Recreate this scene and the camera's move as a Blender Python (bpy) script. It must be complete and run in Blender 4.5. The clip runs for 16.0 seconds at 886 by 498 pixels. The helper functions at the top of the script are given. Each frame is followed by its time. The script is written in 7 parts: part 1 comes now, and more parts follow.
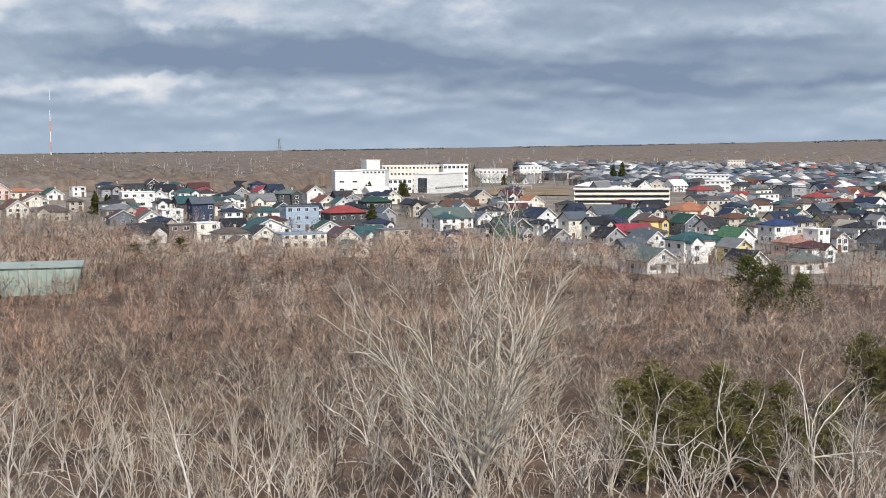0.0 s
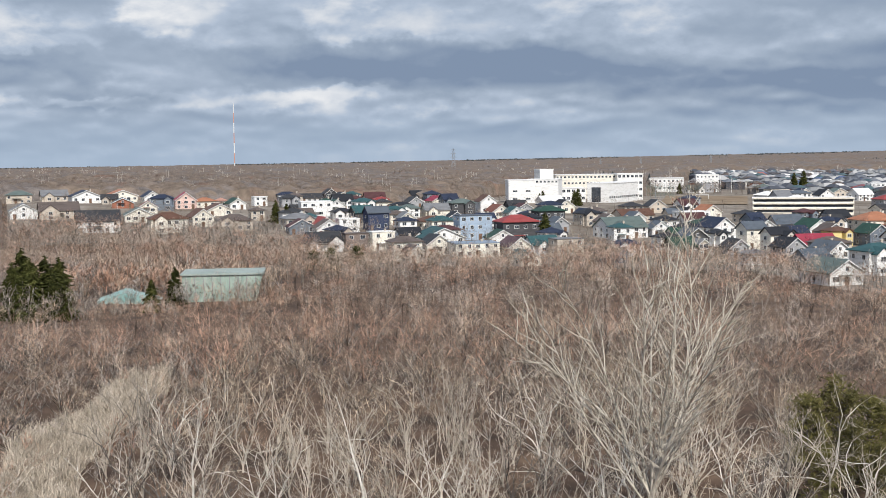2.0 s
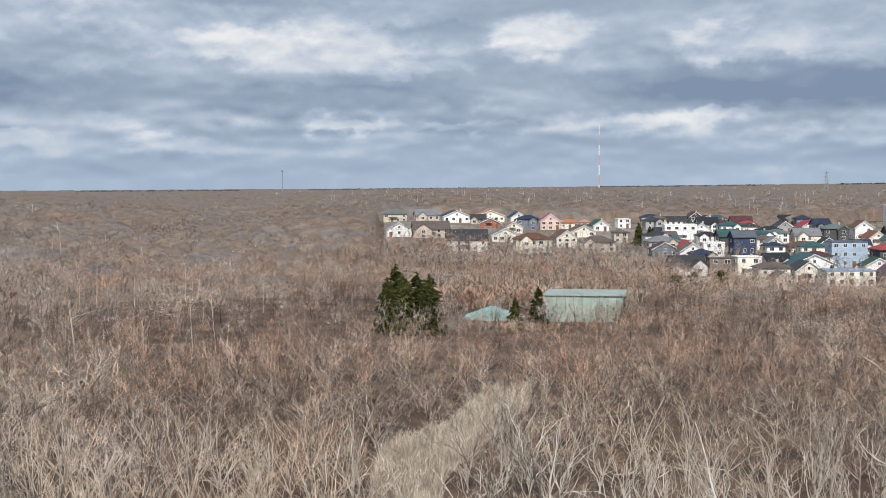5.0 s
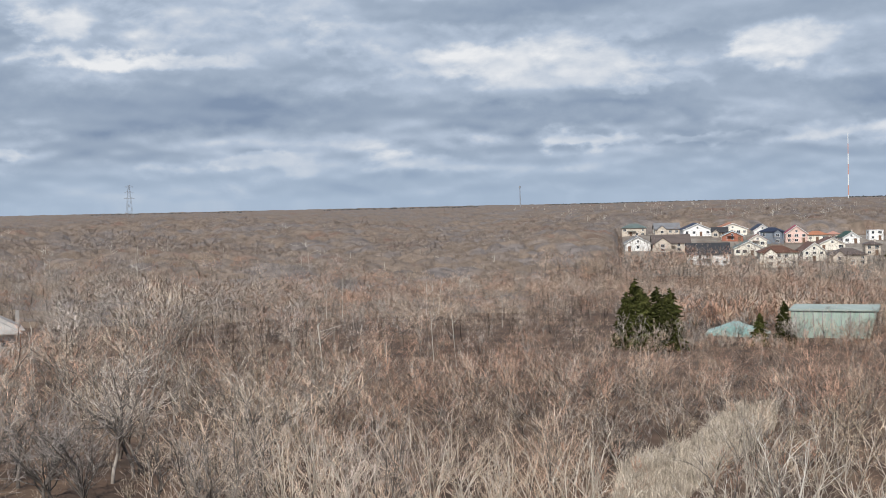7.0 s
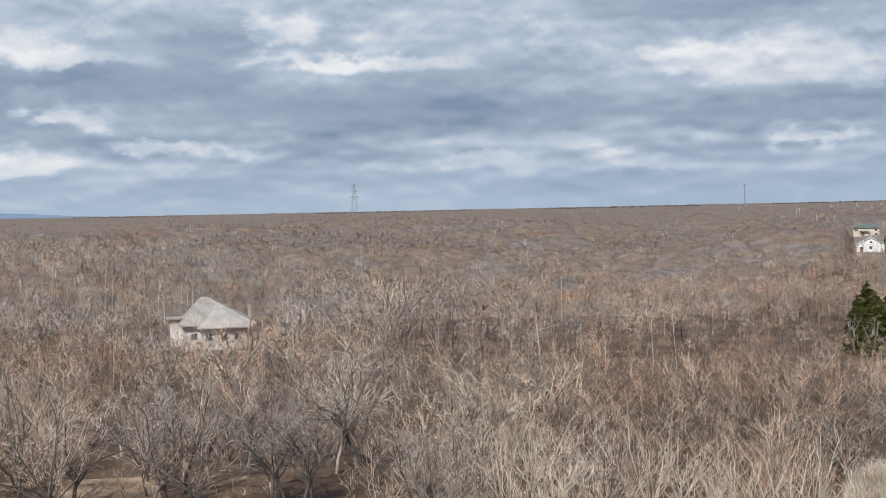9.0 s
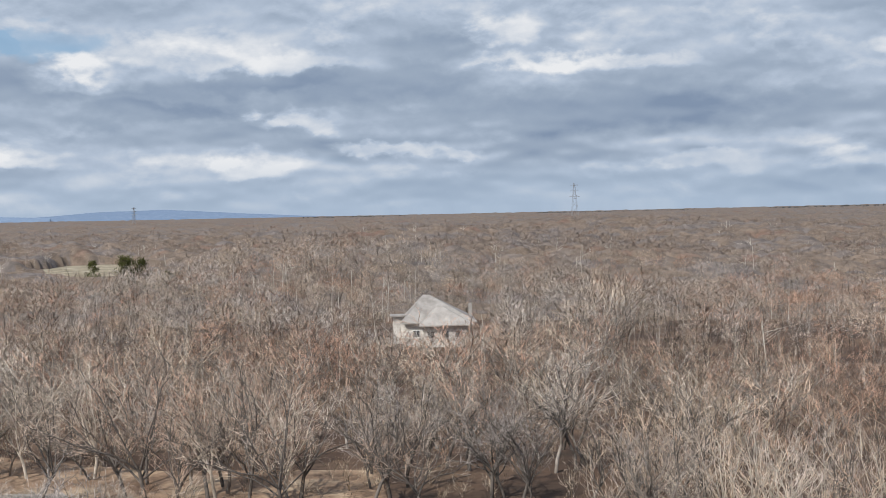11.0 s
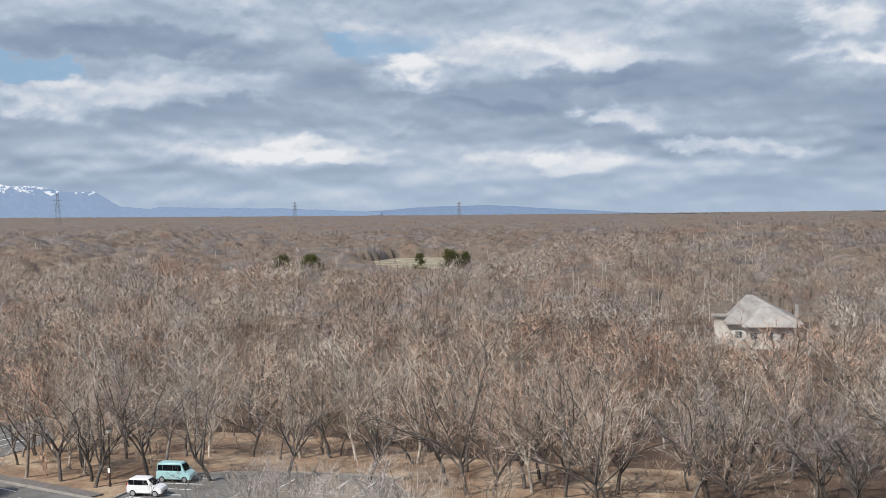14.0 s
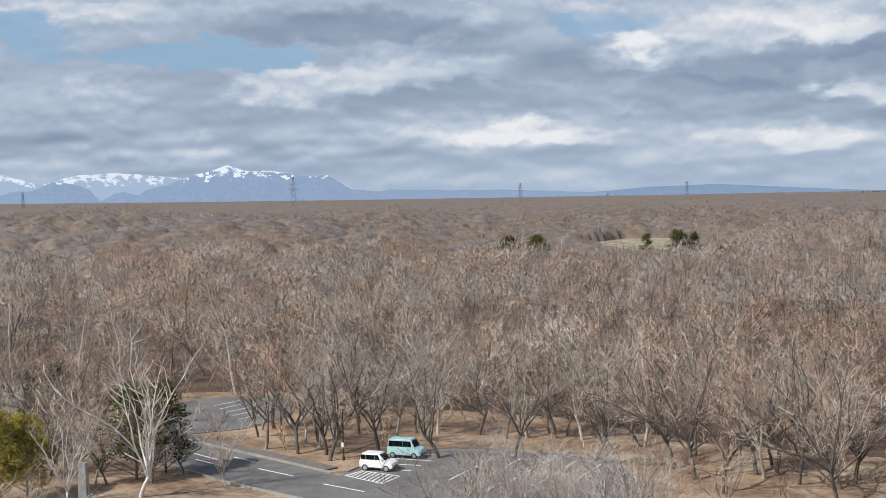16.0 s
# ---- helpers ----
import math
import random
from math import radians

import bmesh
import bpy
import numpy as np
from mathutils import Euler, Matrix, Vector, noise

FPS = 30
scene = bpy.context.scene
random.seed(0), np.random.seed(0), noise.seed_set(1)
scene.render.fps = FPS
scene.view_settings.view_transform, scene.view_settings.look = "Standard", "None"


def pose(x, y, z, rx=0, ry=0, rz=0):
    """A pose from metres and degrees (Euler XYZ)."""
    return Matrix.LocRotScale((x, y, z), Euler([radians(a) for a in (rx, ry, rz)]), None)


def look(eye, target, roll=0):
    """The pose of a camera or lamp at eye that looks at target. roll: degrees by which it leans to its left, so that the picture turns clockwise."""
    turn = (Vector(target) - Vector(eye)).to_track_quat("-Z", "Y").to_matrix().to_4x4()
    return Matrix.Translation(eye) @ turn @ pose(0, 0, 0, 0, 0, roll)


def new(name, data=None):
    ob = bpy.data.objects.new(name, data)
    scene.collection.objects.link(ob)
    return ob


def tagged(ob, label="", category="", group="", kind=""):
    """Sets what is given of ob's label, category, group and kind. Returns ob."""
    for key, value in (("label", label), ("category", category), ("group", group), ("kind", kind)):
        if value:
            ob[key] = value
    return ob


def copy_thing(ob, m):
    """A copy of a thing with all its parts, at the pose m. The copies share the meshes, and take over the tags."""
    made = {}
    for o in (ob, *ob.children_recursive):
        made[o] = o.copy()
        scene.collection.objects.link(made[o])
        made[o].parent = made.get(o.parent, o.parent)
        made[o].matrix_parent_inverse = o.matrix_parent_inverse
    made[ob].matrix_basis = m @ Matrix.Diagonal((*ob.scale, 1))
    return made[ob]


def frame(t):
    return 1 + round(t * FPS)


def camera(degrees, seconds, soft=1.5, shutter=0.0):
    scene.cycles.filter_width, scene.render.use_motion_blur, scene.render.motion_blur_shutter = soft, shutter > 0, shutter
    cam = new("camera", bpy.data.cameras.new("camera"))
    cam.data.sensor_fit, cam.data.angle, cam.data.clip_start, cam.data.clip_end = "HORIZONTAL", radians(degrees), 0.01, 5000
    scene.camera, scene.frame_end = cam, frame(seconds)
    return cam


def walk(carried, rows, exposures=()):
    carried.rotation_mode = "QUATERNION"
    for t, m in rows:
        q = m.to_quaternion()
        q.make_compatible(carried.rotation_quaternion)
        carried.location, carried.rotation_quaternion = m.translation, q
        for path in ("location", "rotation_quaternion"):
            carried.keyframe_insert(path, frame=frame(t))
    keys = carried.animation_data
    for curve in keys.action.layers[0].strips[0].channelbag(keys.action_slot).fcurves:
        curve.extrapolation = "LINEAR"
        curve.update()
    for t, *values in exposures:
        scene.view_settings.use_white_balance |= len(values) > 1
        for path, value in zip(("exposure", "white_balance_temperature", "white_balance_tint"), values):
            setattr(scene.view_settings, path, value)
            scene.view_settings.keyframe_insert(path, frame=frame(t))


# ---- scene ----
# ---- camera and walk ----
EYE_Z = 25.0  # viewing platform of a tower
cam = camera(39.33, 16.0, soft=0.5)
# seconds, bearing clockwise from +Y, pitch, roll
PATH = [(0, 40.37, -4.83, -0.32), (0.5, 37.98, -4.87, -0.57), (1, 35.97, -4.81, -0.65), (1.5, 34.14, -4.62, -0.73), (2, 32.37, -4.33, -0.67),
        (2.5, 30.37, -4.03, -0.60), (3, 27.68, -3.70, -0.39), (3.5, 24.88, -3.57, -0.24), (4, 21.78, -3.43, -0.13), (4.5, 18.68, -3.30, -0.22),
        (4.7, 17.47, -3.27, -0.25), (7, 4.75, -2.31, -1.33), (7.5, 1.96, -2.18, -1.45), (8, -0.62, -2.11, -1.52), (8.5, -3.02, -2.12, -1.38),
        (8.7, -3.95, -2.13, -1.35), (10.8, -14.42, -1.96, -1.47), (11, -15.50, -1.92, -1.49), (11.5, -18.05, -1.82, -1.55), (12, -20.31, -1.82, -1.55),
        (12.5, -22.45, -1.88, -1.47), (13, -25.35, -1.65, -0.69), (13.5, -27.78, -1.67, -0.86), (14, -30.22, -1.78, -0.97), (14.5, -32.70, -1.93, -1.15),
        (15, -35.20, -2.11, -1.25), (15.5, -37.82, -2.28, -1.34), (16, -40.64, -2.44, -1.54)]
walk(cam, [(t, pose(0, 0, EYE_Z, 90 + p, 0, -a) @ pose(0, 0, 0, 0, 0, r)) for t, a, p, r in PATH])

# ---- world, sun ----
SUN_AZ, SUN_EL = 200.0, 45.0
world = bpy.data.worlds.new("sky")
scene.world = world
world.use_nodes = True


def link(nt, a, b):
    nt.links.new(a, b)


def math_node(nt, op, a, b=None, c=None):
    n = nt.nodes.new("ShaderNodeMath")
    n.operation = op
    for i, v in enumerate((a, b, c)):
        if v is None:
            continue
        if isinstance(v, (int, float)):
            n.inputs[i].default_value = v
        else:
            nt.links.new(v, n.inputs[i])
    return n.outputs[0]


def ramp(nt, fac, stops, ease="LINEAR"):
    n = nt.nodes.new("ShaderNodeValToRGB")
    n.color_ramp.interpolation = ease
    while len(n.color_ramp.elements) < len(stops):
        n.color_ramp.elements.new(0.5)
    for e, (p, c) in zip(n.color_ramp.elements, stops):
        e.position = p
        e.color = (*c, 1) if len(c) == 3 else c
    nt.links.new(fac, n.inputs[0])
    return n.outputs[0]


def mix_rgb(nt, fac, a, b, how="MIX"):
    n = nt.nodes.new("ShaderNodeMix")
    n.data_type = "RGBA"
    n.blend_type = how
    for s, v in ((n.inputs[0], fac), (n.inputs[6], a), (n.inputs[7], b)):
        if isinstance(v, (int, float)):
            s.default_value = v
        elif isinstance(v, tuple):
            s.default_value = (*v, 1) if len(v) == 3 else v
        else:
            nt.links.new(v, s)
    return n.outputs[2]


def noise_node(nt, vec, scale, detail=4, rough=0.55, distortion=0.0):
    n = nt.nodes.new("ShaderNodeTexNoise")
    n.inputs["Scale"].default_value, n.inputs["Detail"].default_value = scale, detail
    n.inputs["Roughness"].default_value, n.inputs["Distortion"].default_value = rough, distortion
    if vec is not None:
        nt.links.new(vec, n.inputs["Vector"])
    return n.outputs[0]


def build_sky():
    nt = world.node_tree
    nt.nodes.clear()
    out = nt.nodes.new("ShaderNodeOutputWorld")
    bg = nt.nodes.new("ShaderNodeBackground")
    bg.inputs[1].default_value = 0.1
    sky = nt.nodes.new("ShaderNodeTexSky")
    sky.sky_type, sky.sun_disc = "NISHITA", False
    sky.sun_elevation, sky.sun_rotation = radians(SUN_EL), radians(SUN_AZ)
    tc = nt.nodes.new("ShaderNodeTexCoord")
    sep = nt.nodes.new("ShaderNodeSeparateXYZ")
    link(nt, tc.outputs["Generated"], sep.inputs[0])
    x, y, z = sep.outputs
    zc = math_node(nt, "MAXIMUM", z, 0.0)
    el = math_node(nt, "MULTIPLY", math_node(nt, "ARCSINE", zc), 57.2958)      # degrees up
    az = math_node(nt, "MULTIPLY", math_node(nt, "ARCTAN2", x, y), 57.2958)    # degrees clockwise from +Y
    def field(sa, se, lift, detail, seed, rough=0.45):
        """Cloud thickness, wider than tall, and smaller towards the horizon."""
        com = nt.nodes.new("ShaderNodeCombineXYZ")
        link(nt, math_node(nt, "MULTIPLY", az, sa), com.inputs[0])
        link(nt, math_node(nt, "MULTIPLY", math_node(nt, "ADD", el, lift), se), com.inputs[1])
        com.inputs[2].default_value = seed
        return noise_node(nt, com.outputs[0], 1.0, detail, rough, 0.1)

    hi = ramp(nt, math_node(nt, "DIVIDE", el, 10.0), [(0.2, (0, 0, 0)), (0.5, (1, 1, 1))], "EASE")
    n_big, n_big_up = field(0.066, 0.24, 0.0, 1.2, 3.1), field(0.066, 0.24, 0.55, 1.2, 3.1)
    n_low, n_low_up = field(0.17, 0.55, 0.0, 2.0, 7.7), field(0.17, 0.55, 0.25, 2.0, 7.7)
    tatter, tatter_up = field(0.27, 0.50, 0.0, 6, 12.3, 0.52), field(0.27, 0.50, 0.3, 6, 12.3, 0.52)
    tatter2 = field(0.75, 1.15, 0.0, 4, 21.7, 0.5)
    lit_big = math_node(nt, "MULTIPLY", math_node(nt, "SUBTRACT", n_big, n_big_up), 0.9)
    lit_low = math_node(nt, "MULTIPLY", math_node(nt, "SUBTRACT", n_low, n_low_up), 1.2)
    lit = math_node(nt, "ADD", math_node(nt, "MULTIPLY", lit_big, hi), math_node(nt, "MULTIPLY", lit_low, math_node(nt, "SUBTRACT", 1.3, hi)))
    soft = math_node(nt, "MULTIPLY", math_node(nt, "SUBTRACT", 0.5, n_big), 0.3)
    puff = math_node(nt, "MULTIPLY", math_node(nt, "SUBTRACT", math_node(nt, "ABSOLUTE", math_node(nt, "SUBTRACT", tatter, 0.5)), 0.08), 0.6)
    relief = math_node(nt, "MULTIPLY", math_node(nt, "SUBTRACT", tatter, tatter_up), 0.85)
    total = math_node(nt, "ADD", math_node(nt, "ADD", lit, soft), 0.5)
    # large masses seen in the sky: bearing, height, half-widths in degrees, strength; their edges are torn
    torn = nt.nodes.new("ShaderNodeCombineXYZ")
    link(nt, math_node(nt, "ADD", az, math_node(nt, "MULTIPLY", math_node(nt, "SUBTRACT", tatter, 0.5), 6.0)), torn.inputs[0])
    link(nt, math_node(nt, "ADD", el, math_node(nt, "ADD", math_node(nt, "MULTIPLY", math_node(nt, "SUBTRACT", n_low, 0.5), 1.8), math_node(nt, "MULTIPLY", math_node(nt, "SUBTRACT", tatter2, 0.5), 1.6))), torn.inputs[1])

    def add_mass(total, mass):
        a0, e0, wa, we, k = mass
        mp = nt.nodes.new("ShaderNodeMapping")
        mp.vector_type = "TEXTURE"
        mp.inputs["Location"].default_value, mp.inputs["Scale"].default_value = (a0, e0, 0), (wa, we, 1)
        link(nt, torn.outputs[0], mp.inputs[0])
        g = nt.nodes.new("ShaderNodeTexGradient")
        g.gradient_type = "SPHERICAL"
        link(nt, mp.outputs[0], g.inputs[0])
        firm = nt.nodes.new("ShaderNodeMapRange")
        firm.interpolation_type = "SMOOTHSTEP"
        firm.inputs["From Min"].default_value, firm.inputs["From Max"].default_value = 0.08, 0.62
        link(nt, g.outputs["Fac"], firm.inputs["Value"])
        return math_node(nt, "MULTIPLY_ADD", firm.outputs[0], k * 0.72, total)

    for mass in CLOUDS:
        total = add_mass(total, mass)
    bright = ramp(nt, total, [(0.40, (0.3, 0.3, 0.3)), (0.62, (1, 1, 1))], "EASE")
    total = math_node(nt, "MULTIPLY_ADD", math_node(nt, "ADD", puff, relief), bright, total)
    cloud = ramp(nt, total, [(0.26, (2.2, 2.9, 4.1)), (0.42, (3.3, 4.05, 5.15)), (0.54, (4.5, 5.3, 6.5)), (0.66, (6.1, 6.6, 7.35)), (0.84, (8.2, 8.35, 8.6))])
    # blue gaps
    gap_in = math_node(nt, "MULTIPLY", math_node(nt, "SUBTRACT", 0.5, n_low), 0.5)
    for mass in BLUE_GAPS:
        gap_in = add_mass(gap_in, mass)
    gap = ramp(nt, gap_in, [(0.12, (0, 0, 0)), (0.30, (1, 1, 1))])
    blue = mix_rgb(nt, 0.75, sky.outputs[0], (2.6, 4.4, 6.6))
    col = mix_rgb(nt, math_node(nt, "MULTIPLY", gap, 0.85), cloud, blue)
    # milky air close to the horizon
    low = ramp(nt, math_node(nt, "DIVIDE", el, 6.0), [(0.0, (1, 1, 1)), (0.12, (0.75, 0.75, 0.75)), (0.45, (0, 0, 0))], "EASE")
    col = mix_rgb(nt, math_node(nt, "MULTIPLY", low, 0.75), col, (3.9, 4.9, 6.25))
    # above the view the deck turns darker blue, to lower the ambient light
    top = ramp(nt, math_node(nt, "DIVIDE", el, 60.0), [(0.2, (0, 0, 0)), (0.6, (1, 1, 1))])
    col = mix_rgb(nt, math_node(nt, "MULTIPLY", top, 0.8), col, (2.3, 3.1, 4.7))
    link(nt, col, bg.inputs[0])
    link(nt, bg.outputs[0], out.inputs[0])


CLOUD_ROW_A = [(-56.5, 4.85, 5.1, 0.84, -0.09), (-56.4, 8.65, 4.7, 0.63, 0.17), (-54.2, 1.82, 7.8, 0.63, 0.13), (-47.0, 5.26, 3.5, 1.46, 0.17), (-46.9, 5.48, 5.1, 1.46, 0.17), (-44.9, 7.73, 11.7, 1.04, -0.13),
               (-43.8, 7.62, 7.8, 0.84, -0.13), (-42.5, 4.21, 11.7, 1.04, -0.09), (-42.1, 5.93, 7.8, 0.84, 0.13), (-41.2, 5.48, 5.9, 0.84, 0.17), (-36.4, 2.85, 4.7, 0.63, 0.17), (-36.2, 2.8, 4.7, 0.5, 0.13),
               (-34.7, 5.66, 5.9, 1.04, -0.09), (-31.5, 6.46, 2.3, 0.84, 0.13), (-31.1, 6.08, 3.9, 0.84, 0.17), (-31.1, 6.49, 1.6, 0.84, 0.26), (-28.2, 4.57, 5.9, 0.84, -0.13), (-26.9, 5.48, 4.7, 1.25, -0.09)]
CLOUD_ROW_B = [(-26.9, 7.2, 5.5, 1.04, 0.21), (-24.2, 1.81, 2.3, 0.63, 0.17), (-24.0, 1.96, 2.7, 0.84, 0.21), (-23.9, 6.05, 4.7, 0.84, -0.13), (-23.1, 6.87, 3.9, 0.63, 0.17), (-22.6, 4.07, 2.3, 0.63, 0.17),
               (-22.4, 4.12, 2.7, 0.84, 0.17), (-18.6, 2.75, 4.7, 0.63, 0.17), (-18.4, 2.79, 3.9, 0.63, 0.17), (-18.1, 5.66, 7.8, 1.67, -0.17), (-16.1, 7.19, 4.7, 1.04, -0.13), (-14.4, 2.51, 2.0, 0.42, 0.17),
               (-12.4, 7.84, 2.3, 1.04, 0.26), (-12.0, 8.21, 2.3, 1.04, 0.12), (-10.0, 4.17, 11.7, 1.46, -0.08), (-9.9, 6.53, 4.7, 0.5, 0.17), (-8.4, 6.43, 5.9, 0.54, 0.17), (-7.2, 4.35, 11.7, 1.67, -0.08)]
CLOUD_ROW_C = [(-3.8, 1.81, 3.1, 0.63, 0.17), (-3.6, 8.04, 7.8, 1.25, 0.13), (-3.3, 7.45, 5.9, 0.63, -0.09), (1.4, 3.78, 11.7, 1.46, -0.10), (4.2, 1.78, 3.9, 0.63, 0.17), (5.4, 6.39, 9.8, 0.92, 0.17),
               (5.4, 8.67, 9.8, 1.04, -0.13), (7.8, 0.65, 19.6, 0.75, -0.09), (9.9, 6.13, 7.8, 1.67, 0.17), (10.7, 2.52, 2.3, 0.84, 0.17), (11.0, 2.43, 2.3, 0.63, 0.17), (11.3, 3.56, 9.8, 1.04, -0.13),
               (14.6, 5.1, 2.7, 0.63, 0.17), (15.6, 4.66, 7.8, 1.46, -0.17), (15.6, 6.62, 3.9, 0.84, -0.13), (16.8, 2.45, 5.1, 0.5, 0.17), (20.2, 6.41, 3.5, 1.46, 0.26), (20.5, 6.42, 3.5, 1.25, 0.1)]
CLOUD_ROW_D = [(24.5, 4.92, 5.9, 1.25, -0.09), (24.9, 2.71, 7.0, 0.75, 0.17), (25.3, 1.28, 19.6, 1.04, -0.09), (27.1, 2.82, 4.7, 0.5, 0.17), (28.9, 5.98, 5.9, 1.04, 0.13), (30.5, 4.46, 11.7, 1.46, -0.13),
               (32.6, 3.76, 16.4, 1.88, -0.17), (36.2, 1.33, 11.7, 0.84, -0.04), (40.0, 7.11, 3.9, 0.84, 0.07), (42.4, 6.02, 3.1, 1.25, 0.08), (46.0, 2.68, 11.7, 1.67, -0.17), (51.1, 1.36, 13.7, 1.04, -0.07),
               (44.0, 4.6, 15.0, 2.4, -0.10), (54.8, 3.56, 9.8, 2.09, -0.17), (55.5, 5.02, 2.3, 1.04, 0.08)]
CLOUDS = CLOUD_ROW_A + CLOUD_ROW_B + CLOUD_ROW_C + CLOUD_ROW_D
BLUE_GAPS = [(-48.6, 6.58, 5.1, 0.75, 0.4), (-32.9, 7.54, 3.9, 1.3, 0.3), (-58.5, 7.53, 2.3, 2.09, 0.4), (-52.0, 6.57, 7.8, 1.04, 0.4), (-34.8, 7.73, 2.0, 1.0, 0.25)]
build_sky()
sun = new("sun", bpy.data.lights.new("sun", "SUN"))
sun.data.energy, sun.data.angle, sun.data.color = 4.8, radians(0.6), (1.0, 0.96, 0.90)
_a, _e = radians(SUN_AZ), radians(SUN_EL)
sun.matrix_world = look((0, 0, 200), Vector((0, 0, 200)) - Vector((math.sin(_a) * math.cos(_e), math.cos(_a) * math.cos(_e), math.sin(_e))))


# ---- materials ----
MATS = {}


def material(name, stops, scale=1.0, rough=0.8, metal=0.0, bump=0.0, bump_scale=None, stretch=(1, 1, 1), fine=0.25, vary=0.0, island=0.0, spec=0.3):
    """A two-scale surface: colours along a noise, a finer grain, a little change from piece to piece."""
    if name in MATS:
        return MATS[name]
    m = MATS[name] = bpy.data.materials.new(name)
    m.use_nodes = True
    nt = m.node_tree
    b = nt.nodes["Principled BSDF"]
    b.inputs["Roughness"].default_value, b.inputs["Metallic"].default_value = rough, metal
    b.inputs["Specular IOR Level"].default_value = spec
    geo = nt.nodes.new("ShaderNodeNewGeometry")
    mp = nt.nodes.new("ShaderNodeMapping")
    mp.inputs["Scale"].default_value = stretch
    link(nt, geo.outputs["Position"], mp.inputs[0])
    vec = mp.outputs[0]
    n1 = noise_node(nt, vec, scale, 3, 0.6)
    n2 = noise_node(nt, vec, scale * 9, 4, 0.6)
    k = len(stops)
    col = ramp(nt, n1, [(0.32 + 0.36 * i / max(k - 1, 1), c) for i, c in enumerate(stops)])
    g = math_node(nt, "ADD", math_node(nt, "MULTIPLY", n2, fine * 2), 1 - fine)
    if vary:
        oi = nt.nodes.new("ShaderNodeObjectInfo")
        g = math_node(nt, "MULTIPLY", g, math_node(nt, "ADD", math_node(nt, "MULTIPLY", oi.outputs["Random"], vary * 2), 1 - vary))
    if island:
        g = math_node(nt, "MULTIPLY", g, math_node(nt, "ADD", math_node(nt, "MULTIPLY", geo.outputs["Random Per Island"], island * 2), 1 - island))
    hsv = nt.nodes.new("ShaderNodeHueSaturation")
    link(nt, col, hsv.inputs["Color"])
    link(nt, g, hsv.inputs["Value"])
    link(nt, hsv.outputs[0], b.inputs["Base Color"])
    if bump:
        bn = nt.nodes.new("ShaderNodeBump")
        bn.inputs["Strength"].default_value = bump
        bn.inputs["Distance"].default_value = 0.05
        link(nt, noise_node(nt, vec, bump_scale or scale * 12, 4), bn.inputs["Height"])
        link(nt, bn.outputs[0], b.inputs["Normal"])
    return m


def species(name, tan, rust, grey, bias=0.5, island=0.25, grain_scale=5.0, each=False, grain_most=0.5, own=False, swing=0.64, mixed=0.5):
    """Twigs and bark of a bare wood: patches of tan, rust and grey stand side by side, stem by stem a little different."""
    m = MATS[name] = bpy.data.materials.new(name)
    m.use_nodes = True
    nt = m.node_tree
    b = nt.nodes["Principled BSDF"]
    b.inputs["Roughness"].default_value = 0.85
    b.inputs["Specular IOR Level"].default_value = 0.2
    geo = nt.nodes.new("ShaderNodeNewGeometry")
    oi = nt.nodes.new("ShaderNodeObjectInfo")
    p = geo.outputs["Position"]
    flat = nt.nodes.new("ShaderNodeVectorMath")
    flat.operation = "MULTIPLY"
    flat.inputs[1].default_value = (1, 1, 0)
    link(nt, p, flat.inputs[0])
    cell = nt.nodes.new("ShaderNodeTexVoronoi")
    cell.voronoi_dimensions = "2D"
    cell.inputs["Scale"].default_value = 0.17
    link(nt, flat.outputs[0], cell.inputs["Vector"])
    hue = nt.nodes.new("ShaderNodeSeparateColor")
    link(nt, cell.outputs["Color"], hue.inputs[0])
    n1 = noise_node(nt, p, 0.022, 2, 0.6)
    one, two, spread = hue.outputs[0], hue.outputs[1], 0.28
    if each:
        tone = nt.nodes.new("ShaderNodeAttribute")
        tone.attribute_name = "tone"
        one, two, spread = tone.outputs["Fac"], math_node(nt, "FRACT", math_node(nt, "MULTIPLY", tone.outputs["Fac"], 7.13)), mixed
    if own:
        two = math_node(nt, "FRACT", math_node(nt, "MULTIPLY", oi.outputs["Random"], 7.13))
    f = math_node(nt, "ADD", math_node(nt, "MULTIPLY", n1, 0.72), math_node(nt, "MULTIPLY_ADD", one, spread, 0.14 - spread / 2))
    f = math_node(nt, "ADD", f, math_node(nt, "MULTIPLY", math_node(nt, "SUBTRACT", oi.outputs["Random"], 0.5), 0.2))
    f = math_node(nt, "ADD", f, bias - 0.5)
    col = ramp(nt, f, [(0.36, grey), (0.46, tan), (0.56, tan), (0.66, rust)])
    hsv = nt.nodes.new("ShaderNodeHueSaturation")
    link(nt, col, hsv.inputs["Color"])
    st = nt.nodes.new("ShaderNodeMapping")
    st.inputs["Scale"].default_value = (1, 1, 0.28)
    link(nt, p, st.inputs[0])
    # upright streaks: shaded gaps between twigs put into the colour
    grain = ramp(nt, noise_node(nt, st.outputs[0], grain_scale, 3, 0.6), [(0.36, (0.1, 0.1, 0.1)), (0.62, (0.95, 0.95, 0.95))])
    g = math_node(nt, "ADD", math_node(nt, "MULTIPLY", geo.outputs["Random Per Island"], island * 2), 0.75 - island)
    g = math_node(nt, "ADD", g, math_node(nt, "MULTIPLY", grain, grain_most))
    g = math_node(nt, "ADD", g, 0.25 - grain_most / 2)
    g = math_node(nt, "MULTIPLY", g, math_node(nt, "ADD", math_node(nt, "MULTIPLY", two, swing), 1 - swing / 2))
    link(nt, g, hsv.inputs["Value"])
    link(nt, hsv.outputs[0], b.inputs["Base Color"])
    return m


